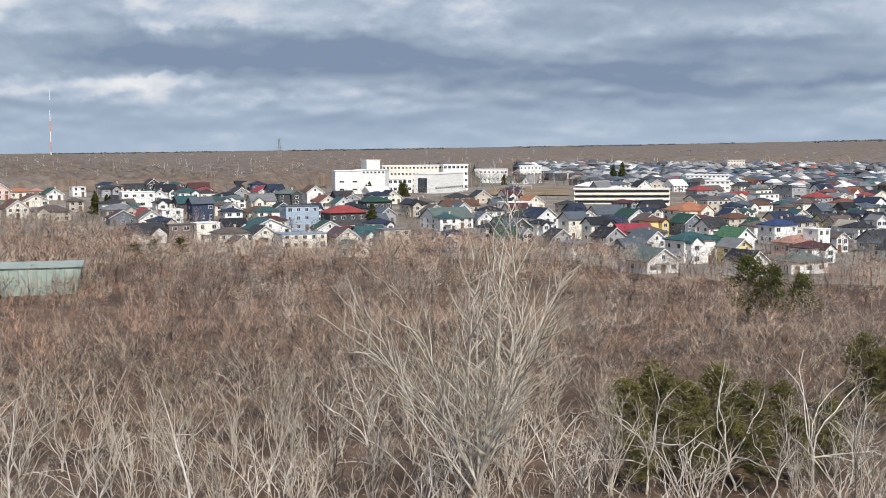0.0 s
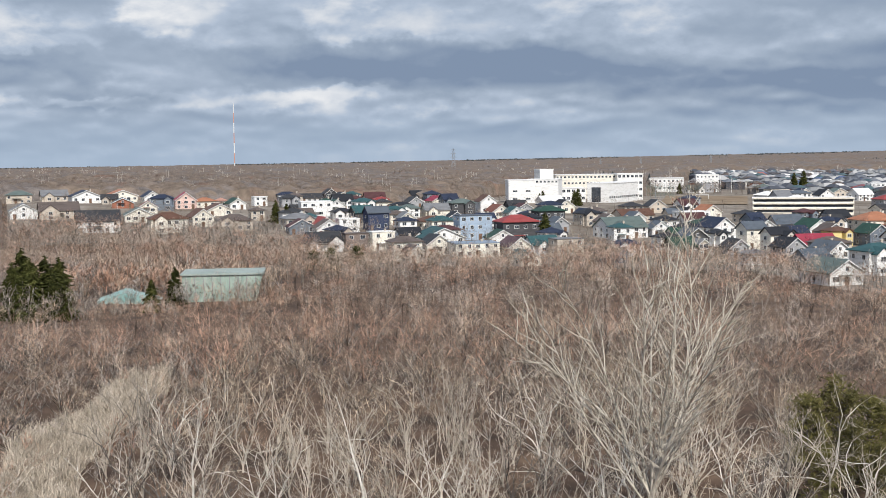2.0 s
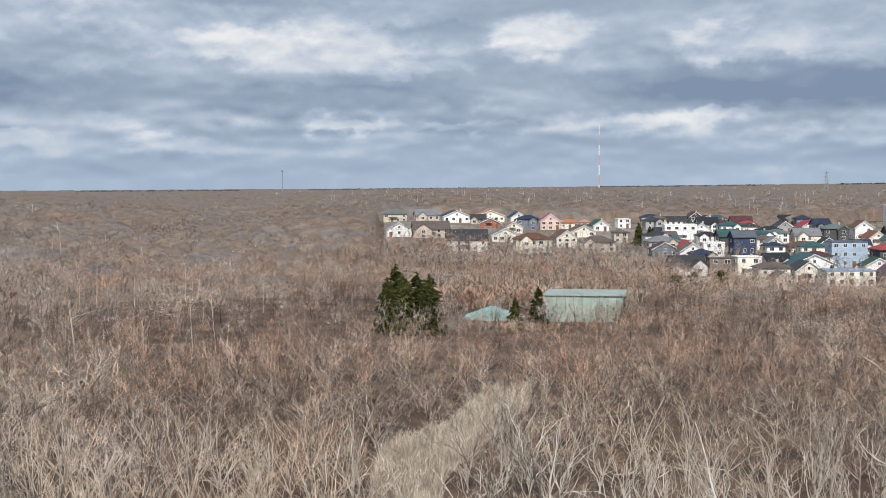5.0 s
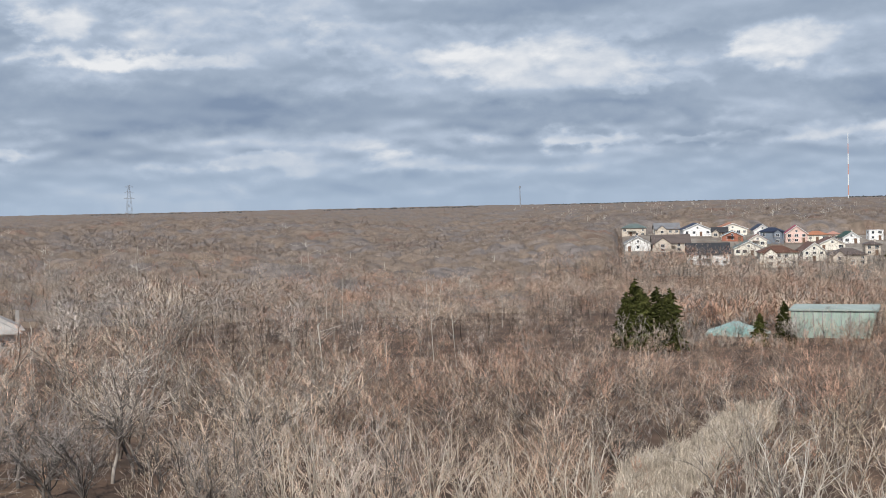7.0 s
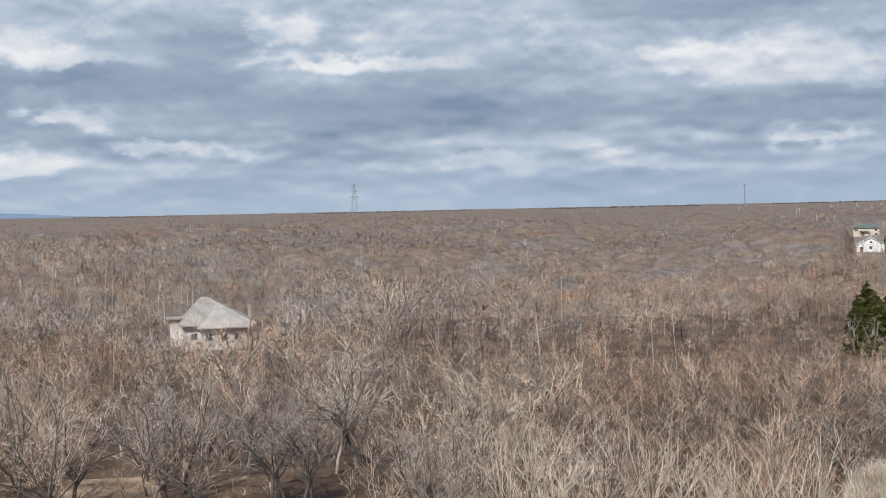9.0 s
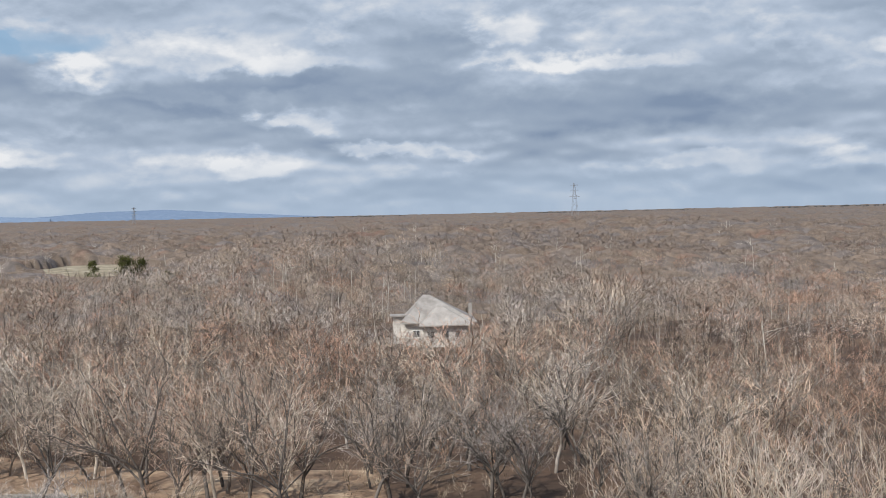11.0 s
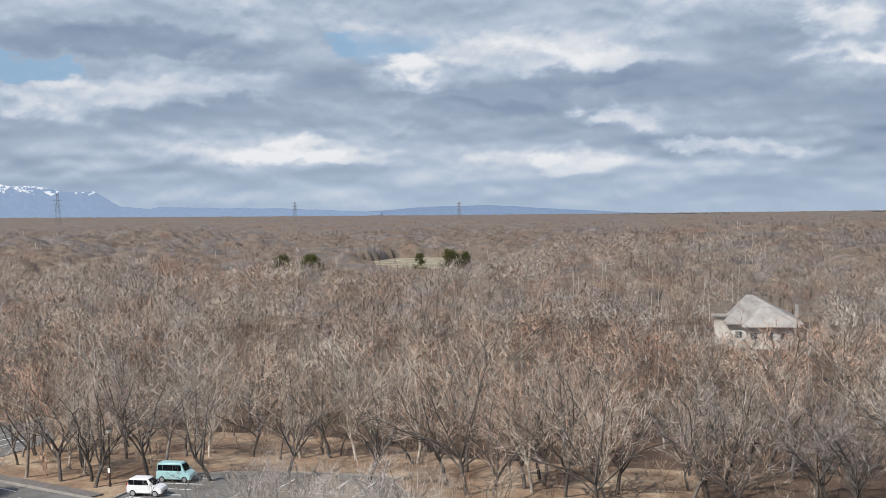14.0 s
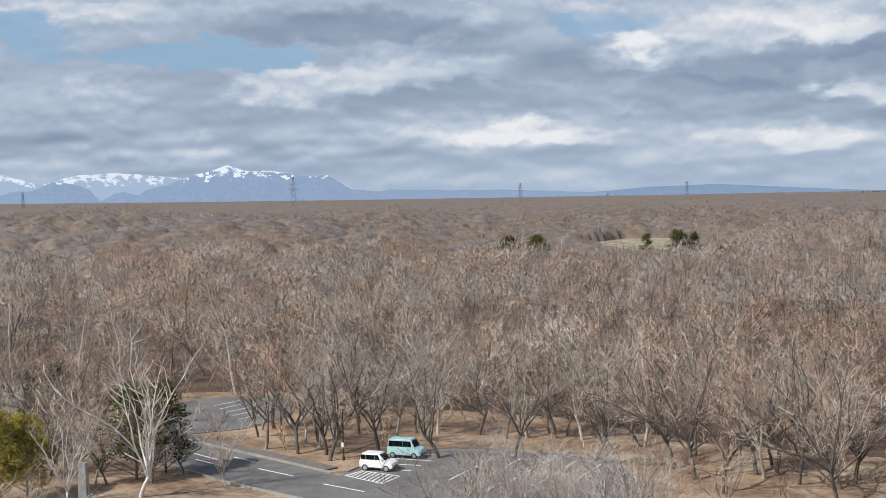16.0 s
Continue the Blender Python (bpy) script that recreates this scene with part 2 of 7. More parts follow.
TWIG = species("bare_twigs", (0.43, 0.348, 0.262), (0.395, 0.267, 0.19), (0.42, 0.363, 0.31), 0.47, 0.6)
TWIG_FAR = species("far_twigs", (0.29, 0.228, 0.18), (0.275, 0.172, 0.13), (0.275, 0.237, 0.22), 0.50, 0.05, 0.35, True, 0.2, swing=0.34, mixed=0.28)
# closed sheet: far twig colours darkened for the shade among the twigs
CANOPY = species("shaded_canopy", (0.165, 0.127, 0.098), (0.158, 0.104, 0.079), (0.152, 0.130, 0.118), 0.50, 0.0, 0.25, True, 0.5, swing=0.34, mixed=0.24)
TWIG_TALL = species("wood_twigs", (0.455, 0.385, 0.318), (0.41, 0.285, 0.215), (0.465, 0.416, 0.375), 0.45, 0.5, own=True)
TWIG_WOOD = species("close_wood_twigs", (0.506, 0.418, 0.330), (0.462, 0.292, 0.215), (0.506, 0.446, 0.391), 0.47, 0.4, 2.0, True, 0.3)
TWIG_DARK = species("dark_twigs", (0.374, 0.310, 0.255), (0.347, 0.242, 0.187), (0.380, 0.339, 0.312), 0.48, 0.5, own=True)
TWIG_MID = species("crown_twigs", (0.46, 0.375, 0.292), (0.40, 0.23, 0.162), (0.425, 0.374, 0.34), 0.49, 0.08, 0.5, True, 0.2)
TWIG_RUST = species("rusty_twigs", (0.550, 0.418, 0.319), (0.522, 0.325, 0.237), (0.528, 0.446, 0.385), 0.575, 0.1, 0.5, True, 0.2)
RUSTY_NEAR = species("rusty_near_twigs", (0.484, 0.380, 0.288), (0.473, 0.314, 0.231), (0.479, 0.409, 0.361), 0.52, 0.5, own=True)
BARK = material("grey_bark", [(0.27, 0.235, 0.195), (0.44, 0.385, 0.32), (0.58, 0.52, 0.445)], 1.2, 0.9, bump=0.5, stretch=(1, 1, 0.3), vary=0.25)
PALE_BARK = material("pale_bark", [(0.42, 0.38, 0.33), (0.60, 0.56, 0.50), (0.70, 0.66, 0.60)], 1.0, 0.8, bump=0.3, stretch=(1, 1, 2.0), vary=0.12)
MID_BARK = material("brown_bark", [(0.11, 0.094, 0.08), (0.22, 0.19, 0.163), (0.38, 0.342, 0.303)], 0.35, 0.9, bump=0.5)
DARK_BARK = material("dark_bark", [(0.07, 0.06, 0.052), (0.16, 0.14, 0.125)], 1.2, 0.9, bump=0.5, vary=0.2)
NEEDLES = material("needles", [(0.036, 0.041, 0.014), (0.066, 0.072, 0.022), (0.105, 0.105, 0.036)], 0.9, 0.9, vary=0.25, island=0.4, spec=0.08)
NEEDLES_OLIVE = material("olive_needles", [(0.062, 0.056, 0.016), (0.105, 0.094, 0.026), (0.155, 0.135, 0.04)], 0.9, 0.75, vary=0.2, island=0.3)
FAR_NEEDLES = material("far_needles", [(0.03, 0.034, 0.036), (0.045, 0.05, 0.052), (0.06, 0.066, 0.066)], 0.02, 0.95, spec=0.05)
NEEDLES_GOLD = material("golden_needles", [(0.15, 0.13, 0.02), (0.27, 0.225, 0.033), (0.38, 0.30, 0.05)], 0.9, 0.75, vary=0.15, island=0.3)
LITTER = material("leaf_litter", [(0.05, 0.034, 0.024), (0.094, 0.059, 0.04), (0.155, 0.103, 0.068)], 0.12, 0.95, bump=0.6, bump_scale=2.5, fine=0.35)
TOWN_SOIL = material("garden_soil", [(0.13, 0.105, 0.08), (0.21, 0.178, 0.145), (0.29, 0.26, 0.225)], 0.05, 0.95, bump=0.4, bump_scale=1.5, fine=0.4)
DRYGRASS = material("dry_grass", [(0.35, 0.295, 0.235), (0.46, 0.395, 0.318), (0.55, 0.48, 0.40)], 0.4, 0.9, island=0.5)
ASPHALT = material("asphalt", [(0.115, 0.110, 0.104), (0.155, 0.148, 0.14), (0.19, 0.18, 0.17)], 0.25, 0.9, bump=0.3, bump_scale=20, fine=0.15)
KERB = material("kerb_concrete", [(0.27, 0.25, 0.23), (0.36, 0.34, 0.31)], 0.8, 0.9, bump=0.3)
PAINT = material("road_paint", [(0.62, 0.62, 0.60), (0.8, 0.8, 0.78)], 1.5, 0.7)
GLASS = material("window_glass", [(0.03, 0.035, 0.045), (0.06, 0.07, 0.085)], 0.7, 0.08, spec=0.6)
TRIM = material("white_trim", [(0.7, 0.7, 0.68), (0.8, 0.8, 0.78)], 0.6, 0.5)
STEEL = material("galvanised_steel", [(0.28, 0.29, 0.31), (0.4, 0.41, 0.43)], 0.5, 0.5, 0.6)
PALETTE = {
    "white": (0.80, 0.79, 0.77), "cream": (0.77, 0.72, 0.63), "tan": (0.54, 0.475, 0.40), "pink": (0.72, 0.52, 0.46), "peach": (0.78, 0.58, 0.46), "yellow": (0.72, 0.58, 0.26),
    "grey": (0.34, 0.345, 0.36), "slate": (0.17, 0.20, 0.24), "charcoal": (0.075, 0.075, 0.08), "black": (0.04, 0.042, 0.05), "navy": (0.045, 0.06, 0.11), "blue": (0.36, 0.45, 0.56),
    "royal": (0.05, 0.09, 0.24), "teal": (0.06, 0.16, 0.17), "forest": (0.045, 0.12, 0.085), "green": (0.11, 0.27, 0.14), "sage": (0.21, 0.27, 0.25), "red": (0.42, 0.08, 0.075),
    "crimson": (0.42, 0.05, 0.085), "rust": (0.36, 0.14, 0.09), "orange": (0.56, 0.24, 0.13), "salmon": (0.60, 0.32, 0.24), "brown": (0.22, 0.11, 0.07), "taupe": (0.21, 0.165, 0.145),
    "maroon": (0.15, 0.06, 0.06), "mauve": (0.20, 0.12, 0.13)}


def paint(kind, colour):
    c = PALETTE[colour]
    dark = tuple(v * 0.82 for v in c)
    light = tuple(min(v * 1.1 + 0.01, 0.82) for v in c)
    if kind == "roof":
        if colour != "white":
            dark, c, light = (tuple(v * 0.62 for v in q) for q in (dark, c, light))
            dark, c, light = (tuple(v * 0.8 for v in q) for q in (dark, c, light)) if max(PALETTE[colour]) < 0.4 else (dark, c, light)
        return material("roof_" + colour, [dark, c, light], 0.35, 0.55, bump=0.25, bump_scale=4, stretch=(1, 1, 3), fine=0.15)
    return material("wall_" + colour, [dark, c, light], 0.3, 0.8, bump=0.12, bump_scale=6, stretch=(1, 1, 4), fine=0.07)


# ---- mesh helpers ----
def mesh_of(name, v, tri, mat, smooth=False, normals=None):
    """One mesh from arrays of corners and triangles."""
    me = bpy.data.meshes.new(name)
    v, tri = np.asarray(v, np.float32), np.asarray(tri, np.int32)
    me.vertices.add(len(v))
    me.vertices.foreach_set("co", v.ravel())
    me.loops.add(tri.size)
    me.loops.foreach_set("vertex_index", tri.ravel())
    me.polygons.add(len(tri))
    me.polygons.foreach_set("loop_start", np.arange(0, tri.size, 3, dtype=np.int32))
    if smooth:
        me.polygons.foreach_set("use_smooth", np.ones(len(tri), bool))
    me.materials.append(mat)
    me.update(calc_edges=True)
    if normals is not None:
        me.polygons.foreach_set("use_smooth", np.ones(len(tri), bool))
        me.normals_split_custom_set_from_vertices(np.ascontiguousarray(normals, np.float32))
    return me


def part(name, bm, mat, parent=None, label=""):
    """Links a bmesh (or a mesh) as one object under a thing or a part."""
    if isinstance(bm, bmesh.types.BMesh):
        me = bpy.data.meshes.new(name)
        bmesh.ops.recalc_face_normals(bm, faces=bm.faces)
        bm.to_mesh(me)
        bm.free()
        me.materials.append(mat)
    else:
        me = bm
    ob = new(name, me)
    ob.parent = parent
    if label:
        tagged(ob, label)
    return ob


def box(bm, x0, y0, z0, x1, y1, z1, m=None):
    vs = [bm.verts.new((x, y, z)) for z in (z0, z1) for x, y in ((x0, y0), (x1, y0), (x1, y1), (x0, y1))]
    if m is not None:
        for v in vs:
            v.co = m @ v.co
    for f in ((3, 2, 1, 0), (4, 5, 6, 7), (0, 1, 5, 4), (1, 2, 6, 5), (2, 3, 7, 6), (3, 0, 4, 7)):
        bm.faces.new([vs[i] for i in f])
    return vs


def boxes(*dims, bevel=0.0):
    bm = bmesh.new()
    for d in dims:
        box(bm, *d)
    if bevel:
        bmesh.ops.bevel(bm, geom=bm.edges[:], offset=bevel, segments=2, affect="EDGES")
    return bm


def tube(bm, p0, p1, r0, r1, n=6):
    p0, p1 = Vector(p0), Vector(p1)
    q = (p1 - p0).to_track_quat("Z", "Y")
    rings = []
    for p, r in ((p0, r0), (p1, r1)):
        rings.append([bm.verts.new(p + q @ Vector((r * math.cos(6.2832 * i / n), r * math.sin(6.2832 * i / n), 0))) for i in range(n)])
    for i in range(n):
        bm.faces.new((rings[0][i], rings[0][(i + 1) % n], rings[1][(i + 1) % n], rings[1][i]))
    bm.faces.new(rings[0][::-1])
    bm.faces.new(rings[1])


# ---- ground ----
def ease(a, b, x):
    t = np.clip((x - a) / (b - a), 0, 1)
    return t * t * (3 - 2 * t)


def height(x, y):
    """Height of the ground: level round the tower, falling to the town, rising again behind it, then rolling woods."""
    x, y = np.asarray(x, float), np.asarray(y, float)
    d, az = np.hypot(x, y), np.degrees(np.arctan2(x, y))
    town = ease(4, 20, az) * (1 - ease(90, 120, az))
    z = -ease(130, 260, d) * (1 - town) + town * (-4 * ease(130, 260, d) - 2.5 * ease(260, 370, d))
    z = z + town * (11.5 - 0.2857 * (np.clip(az, 15, 62) - 15)) * ease(370, 620, d)
    roll = 6.4 * np.sin(x / 61 + 1.7 * np.sin(y / 140)) * np.sin(y / 83 + 0.6) + 1.6 * np.sin(x / 33 + y / 47)
    roll = roll * (1 - 0.85 * np.exp(-((az + 31) / 8) ** 2))
    z = z + roll * ease(230, 420, d) * (1 - town) * (1 - ease(900, 1500, d))
    z = z + 9 * np.exp(-((d - 640) / 140) ** 2) * np.exp(-((az + 55) / 9) ** 2) + 6 * np.exp(-((d - 500) / 110) ** 2) * np.exp(-((az + 19) / 6) ** 2)
    z = z - 13 * np.exp(-((d - 505) / 92) ** 2) * np.exp(-((az + 31) / 7) ** 2)
    far = 12 + 78.5 * (-0.35 + 0.48 * ((np.clip(az, -75, 75) - 2) / 60) ** 2)
    return z + (far - z) * ease(1000, 4500, d)


def build_ground():
    na, radii = 360, np.concatenate([[0.5], np.geomspace(20, 4900, 150)])
    a = np.radians(np.arange(na))
    X, Y = radii[:, None] * np.sin(a), radii[:, None] * np.cos(a)
    Zg = height(X, Y)
    v = np.stack([X, Y, Zg], -1).reshape(-1, 3)
    i, j = np.meshgrid(np.arange(len(radii) - 1), np.arange(na), indexing="ij")
    p, q = i * na + j, i * na + (j + 1) % na
    tri = np.concatenate([np.stack([p, q, p + na], -1).reshape(-1, 3), np.stack([q, q + na, p + na], -1).reshape(-1, 3)])
    cap = np.stack([np.arange(na), (np.arange(na) + 1) % na, np.full(na, len(v))], -1)[:, ::-1]
    v = np.concatenate([v, [[0, 0, 0]]])
    faces = np.concatenate([tri[:, ::-1], cap[:, ::-1]])
    me = mesh_of("ground", v, faces, LITTER, True)
    me.materials.append(TOWN_SOIL)
    mid = v[faces].mean(1)
    d, az = np.hypot(mid[:, 0], mid[:, 1]), np.degrees(np.arctan2(mid[:, 0], mid[:, 1]))
    lo = np.interp(az, [13, 23, 25, 33, 38, 46, 50, 64], [450, 436, 392, 350, 336, 328, 270, 266])
    hi = np.interp(az, [13, 33, 35, 42, 44, 64], [655, 645, 780, 800, 1500, 1650])
    me.polygons.foreach_set("material_index", ((az > 13) & (az < 66) & (d > lo) & (d < hi)).astype(np.int32))
    ob = new("ground", me)
    tagged(ob, "brown leaf litter on the woodland floor", "ground", kind="structure")


build_ground()


# ---- bare trees ----
def prisms(seg, n):
    """Tapered open tubes from rows of start, end, two radii."""
    seg = np.asarray(seg, float)
    p0, p1, r0, r1 = seg[:, 0:3], seg[:, 3:6], seg[:, 6], seg[:, 7]
    d = p1 - p0
    d /= np.linalg.norm(d, axis=1, keepdims=True) + 1e-9
    ref = np.where(np.abs(d[:, 2:3]) > 0.9, [[1.0, 0, 0]], [[0, 0, 1.0]])
    u = np.cross(d, ref)
    u /= np.linalg.norm(u, axis=1, keepdims=True)
    w = np.cross(d, u)
    k = np.arange(n) * 2 * np.pi / n
    ring = u[:, None] * np.cos(k)[None, :, None] + w[:, None] * np.sin(k)[None, :, None]
    a, b = p0[:, None] + ring * r0[:, None, None], p1[:, None] + ring * r1[:, None, None]
    v = np.concatenate([a, b], 1)
    base = (np.arange(len(seg)) * 2 * n)[:, None]
    i = np.arange(n)
    j = (i + 1) % n
    t = np.concatenate([np.stack([base + i, base + j, base + n + j], -1), np.stack([base + i, base + n + j, base + n + i], -1)], 1)
    return v.reshape(-1, 3), t.reshape(-1, 3)


def spikes(seg, flat=False):
    """Thin pointed twigs: three-sided, or one blade each for far woods."""
    seg = np.asarray(seg, float)
    p0, p1, r0 = seg[:, 0:3], seg[:, 3:6], seg[:, 6]
    d = p1 - p0
    d /= np.linalg.norm(d, axis=1, keepdims=True) + 1e-9
    u = np.cross(d, [[0.31, 0.22, 0.92]])
    u /= np.linalg.norm(u, axis=1, keepdims=True) + 1e-9
    w = np.cross(d, u)
    if flat:
        k = np.arange(len(seg))[:, None] * 2.4
        s = (u * np.cos(k) + w * np.sin(k)) * r0[:, None]
        v = np.stack([p0 - s, p0 + s, p1], 1)
        return v.reshape(-1, 3), np.arange(len(seg) * 3).reshape(-1, 3)
    k = np.arange(3) * 2 * np.pi / 3
    ring = u[:, None] * np.cos(k)[None, :, None] + w[:, None] * np.sin(k)[None, :, None]
    v = np.concatenate([p0[:, None] + ring * r0[:, None, None], p1[:, None]], 1)
    base = (np.arange(len(seg)) * 4)[:, None, None]
    t = base + np.array([[0, 1, 3], [1, 2, 3], [2, 0, 3]])[None]
    return v.reshape(-1, 3), t.reshape(-1, 3)


def ribbons(seg):
    """Thin tapered strips for branches too slender to show their roundness."""
    seg = np.asarray(seg, float)
    p0, p1 = seg[:, 0:3], seg[:, 3:6]
    d = p1 - p0
    d /= np.linalg.norm(d, axis=1, keepdims=True) + 1e-9
    u = np.cross(d, [[0.31, 0.22, 0.92]])
    u /= np.linalg.norm(u, axis=1, keepdims=True) + 1e-9
    w = np.cross(d, u)
    k = np.arange(len(seg))[:, None] * 1.1
    s = u * np.cos(k) + w * np.sin(k)
    v = np.stack([p0 - s * seg[:, 6:7], p0 + s * seg[:, 6:7], p1 + s * seg[:, 7:8], p1 - s * seg[:, 7:8]], 1)
    b = (np.arange(len(seg)) * 4)[:, None, None]
    return v.reshape(-1, 3), (b + np.array([[0, 1, 2], [0, 2, 3]])[None]).reshape(-1, 3)


def join(*parts):
    vs, ts, n = [], [], 0
    for v, t in parts:
        vs.append(v)
        ts.append(t + n)
        n += len(v)
    return np.concatenate(vs), np.concatenate(ts)


def strands(lines, radius):
    """Thin bent twigs: flat strips along polylines that end in a point."""
    lines = np.asarray(lines, float)
    n, k = lines.shape[0], lines.shape[1]
    d = lines[:, -1] - lines[:, 0]
    d /= np.linalg.norm(d, axis=1, keepdims=True) + 1e-9
    u = np.cross(d, [[0.31, 0.22, 0.92]])
    u /= np.linalg.norm(u, axis=1, keepdims=True) + 1e-9
    w = np.cross(d, u)
    a = np.arange(n)[:, None] * 2.4
    side = u * np.cos(a) + w * np.sin(a)
    rad = np.asarray(radius, float).reshape(-1, 1, 1) * np.linspace(1, 0.55, k - 1)[None, :, None]
    lo, hi = lines[:, :-1] - side[:, None] * rad, lines[:, :-1] + side[:, None] * rad
    v = np.concatenate([np.stack([lo, hi], 2).reshape(n, -1, 3), lines[:, -1:]], 1)
    tri = []
    for i in range(k - 2):
        tri += [[2 * i, 2 * i + 1, 2 * i + 3], [2 * i, 2 * i + 3, 2 * i + 2]]
    tri.append([2 * k - 4, 2 * k - 3, 2 * k - 2])
    t = np.array(tri)[None] + (np.arange(n) * (2 * k - 1))[:, None, None]
    return v.reshape(-1, 3), t.reshape(-1, 3)


def side_shoots(r, lines, size, per, bends, low, loose, up, curl, short, long):
    """Smaller shoots along each polyline: they leave it at an angle and bend on their way."""
    n, k = lines.shape[0], lines.shape[1] - 1
    g = (low + (1 - low) * (np.arange(per)[None] + r.uniform(0, 1, (n, per))) / per).ravel()
    row = np.repeat(np.arange(n), per)
    cell = np.minimum((g * k).astype(int), k - 1)
    a, b = lines[row, cell], lines[row, cell + 1]
    p = a + (b - a) * (g * k - cell)[:, None]
    e = (b - a) / (np.linalg.norm(b - a, axis=1, keepdims=True) + 1e-9)
    e = e + r.normal(0, loose, e.shape)
    e[:, 2] += up
    length = size[row] * r.uniform(short, long, len(row)) * (1.15 - 0.5 * g)
    pts = [p]
    for s in range(bends):
        e = e / (np.linalg.norm(e, axis=1, keepdims=True) + 1e-9)
        p = p + e * (length / bends)[:, None]
        pts.append(p)
        e = e + r.normal(0, curl, e.shape)
        e[:, 2] += up * 0.25
    return np.stack(pts, 1), length


def grow(seed, h=13.0, fork=0.3, leaders=5, lean=0.33, branches=8, twigs=7, fine=3, thick=0.17, droop=0.0, single=False, curl=0.13, up=0.55, loose=0.38, bends=(3, 2), spread=1.0, rise=0.05, dome=0.0):
    """A leafless tree: rows of stem and limb segments, then polylines of twigs and of fine twigs."""
    r = np.random.RandomState(seed)
    stem, limb, boughs, sizes = [], [], [], []

    def bent(p, d, length, steps, r0, r1, store, up):
        pts = [p]
        for s in range(steps):
            d = d + r.normal(0, curl, 3)
            d[2] += up
            d = d / np.linalg.norm(d)
            q = pts[-1] + d * length / steps
            a, b = r0 + (r1 - r0) * s / steps, r0 + (r1 - r0) * (s + 1) / steps
            store.append([*pts[-1], *q, a, b])
            pts.append(q)
        return np.array(pts), d

    base = np.array([0, 0, -0.4])
    if single:
        pts, _ = bent(base, np.array([r.normal(0, 0.04), r.normal(0, 0.04), 1.0]), h + 0.4, 10, thick, 0.02, stem, 0.06)
        axes = [(pts, 0.28)]
    else:
        top, _ = bent(base, np.array([r.normal(0, 0.08), r.normal(0, 0.08), 1.0]), h * fork + 0.4, 3, thick, thick * 0.72, stem, 0.05)
        axes = []
        a0 = r.uniform(0, 6.28)
        for i in range(leaders):
            a = a0 + 6.283 * i / leaders + r.normal(0, 0.35)
            sp = lean * r.uniform(0.35, 1.35)
            d = np.array([math.cos(a) * sp, math.sin(a) * sp, 1.0])
            start = top[-1] if i % 2 == 0 else top[-2] + (top[-1] - top[-2]) * r.uniform(0.1, 0.9)
            ln = (h - start[2]) * r.uniform(0.78, 1.02) * (1 + dome * (0.25 - 0.3 * sp / lean))
            pts, _ = bent(start, d / np.linalg.norm(d), ln, 7, thick * 0.52, 0.016, limb, rise)
            axes.append((pts, 0.12))
    for pts, low in axes:
        total = len(pts) - 1
        nb = branches if not single else branches * leaders
        for b in range(nb):
            f = low + (0.99 - low) * (b + r.uniform(0, 1)) / nb
            k = min(int(f * total), total - 1)
            p = pts[k] + (pts[k + 1] - pts[k]) * (f * total - k)
            ax = pts[k + 1] - pts[k]
            ax /= np.linalg.norm(ax)
            a = r.uniform(0, 6.283)
            side = np.array([math.cos(a), math.sin(a), 0.0])
            d = ax * r.uniform(0.55, 1.0) + side * r.uniform(0.6, 1.0) * spread
            d /= np.linalg.norm(d)
            shape = (1.08 - f) * (1 - dome) + dome * (0.38 + 1.3 * f * (1 - f))
            ln = h * (0.26 if not single else 0.2) * shape * r.uniform(0.6, 1.2) + 0.5
            bp, _ = bent(p, d, ln, 4, min(0.013 + 0.014 * ln, 0.042 * thick / 0.17), 0.009, limb, 0.08 - droop)
            boughs.append(bp)
            sizes.append(0.5 + 0.35 * ln)
    boughs, sizes = np.array(boughs), np.array(sizes)
    tw, ln = side_shoots(r, boughs, sizes, twigs, bends[0], 0.15, loose, up * 0.7 - droop * 3, curl * 1.7, 0.55, 1.35)
    hair = side_shoots(r, tw, ln, fine, bends[1], 0.25, loose * 1.15, up * 0.5 - droop * 3, curl * 1.7, 0.35, 0.8)[0] if fine else None
    return np.array(stem), np.array(limb), tw, hair


def tree_meshes(name, seed, twig_mat, bark, fat=1.0, bare=0.034, **kw):
    st, lb, tw, hr = grow(seed, **kw)
    lb[:, 6:] = np.maximum(lb[:, 6:], 0.011 * fat)
    st[:, 6:] *= 1.1
    trunk = mesh_of(name + "_trunk", *prisms(st, 7), bark, True)
    big = lb[:, 6] > bare
    wood_part, twig_part = prisms(lb[big], 5), join(prisms(lb[~big], 3), strands(tw, [0.0105 * fat]), strands(hr, [0.0075 * fat]))
    crown = mesh_of(name + "_crown", *join(wood_part, twig_part), bark)
    crown.materials.append(twig_mat)
    crown.polygons.foreach_set("material_index", np.concatenate([np.zeros(len(wood_part[1]), np.int32), np.ones(len(twig_part[1]), np.int32)]))
    return trunk, crown


def tree_at(meshes, x, y, turn, size, label, group, name="tree", tall=1.0, lean=(0, 0)):
    root = new(name)
    root.matrix_world = pose(x, y, float(height(x, y)), lean[0], lean[1], turn) @ Matrix.Diagonal((size, size, size * tall, 1))
    for n, me in zip(("trunk", "crown"), meshes):
        part(n, me, None, root)
    tagged(root, label, "tree", group)
    return root


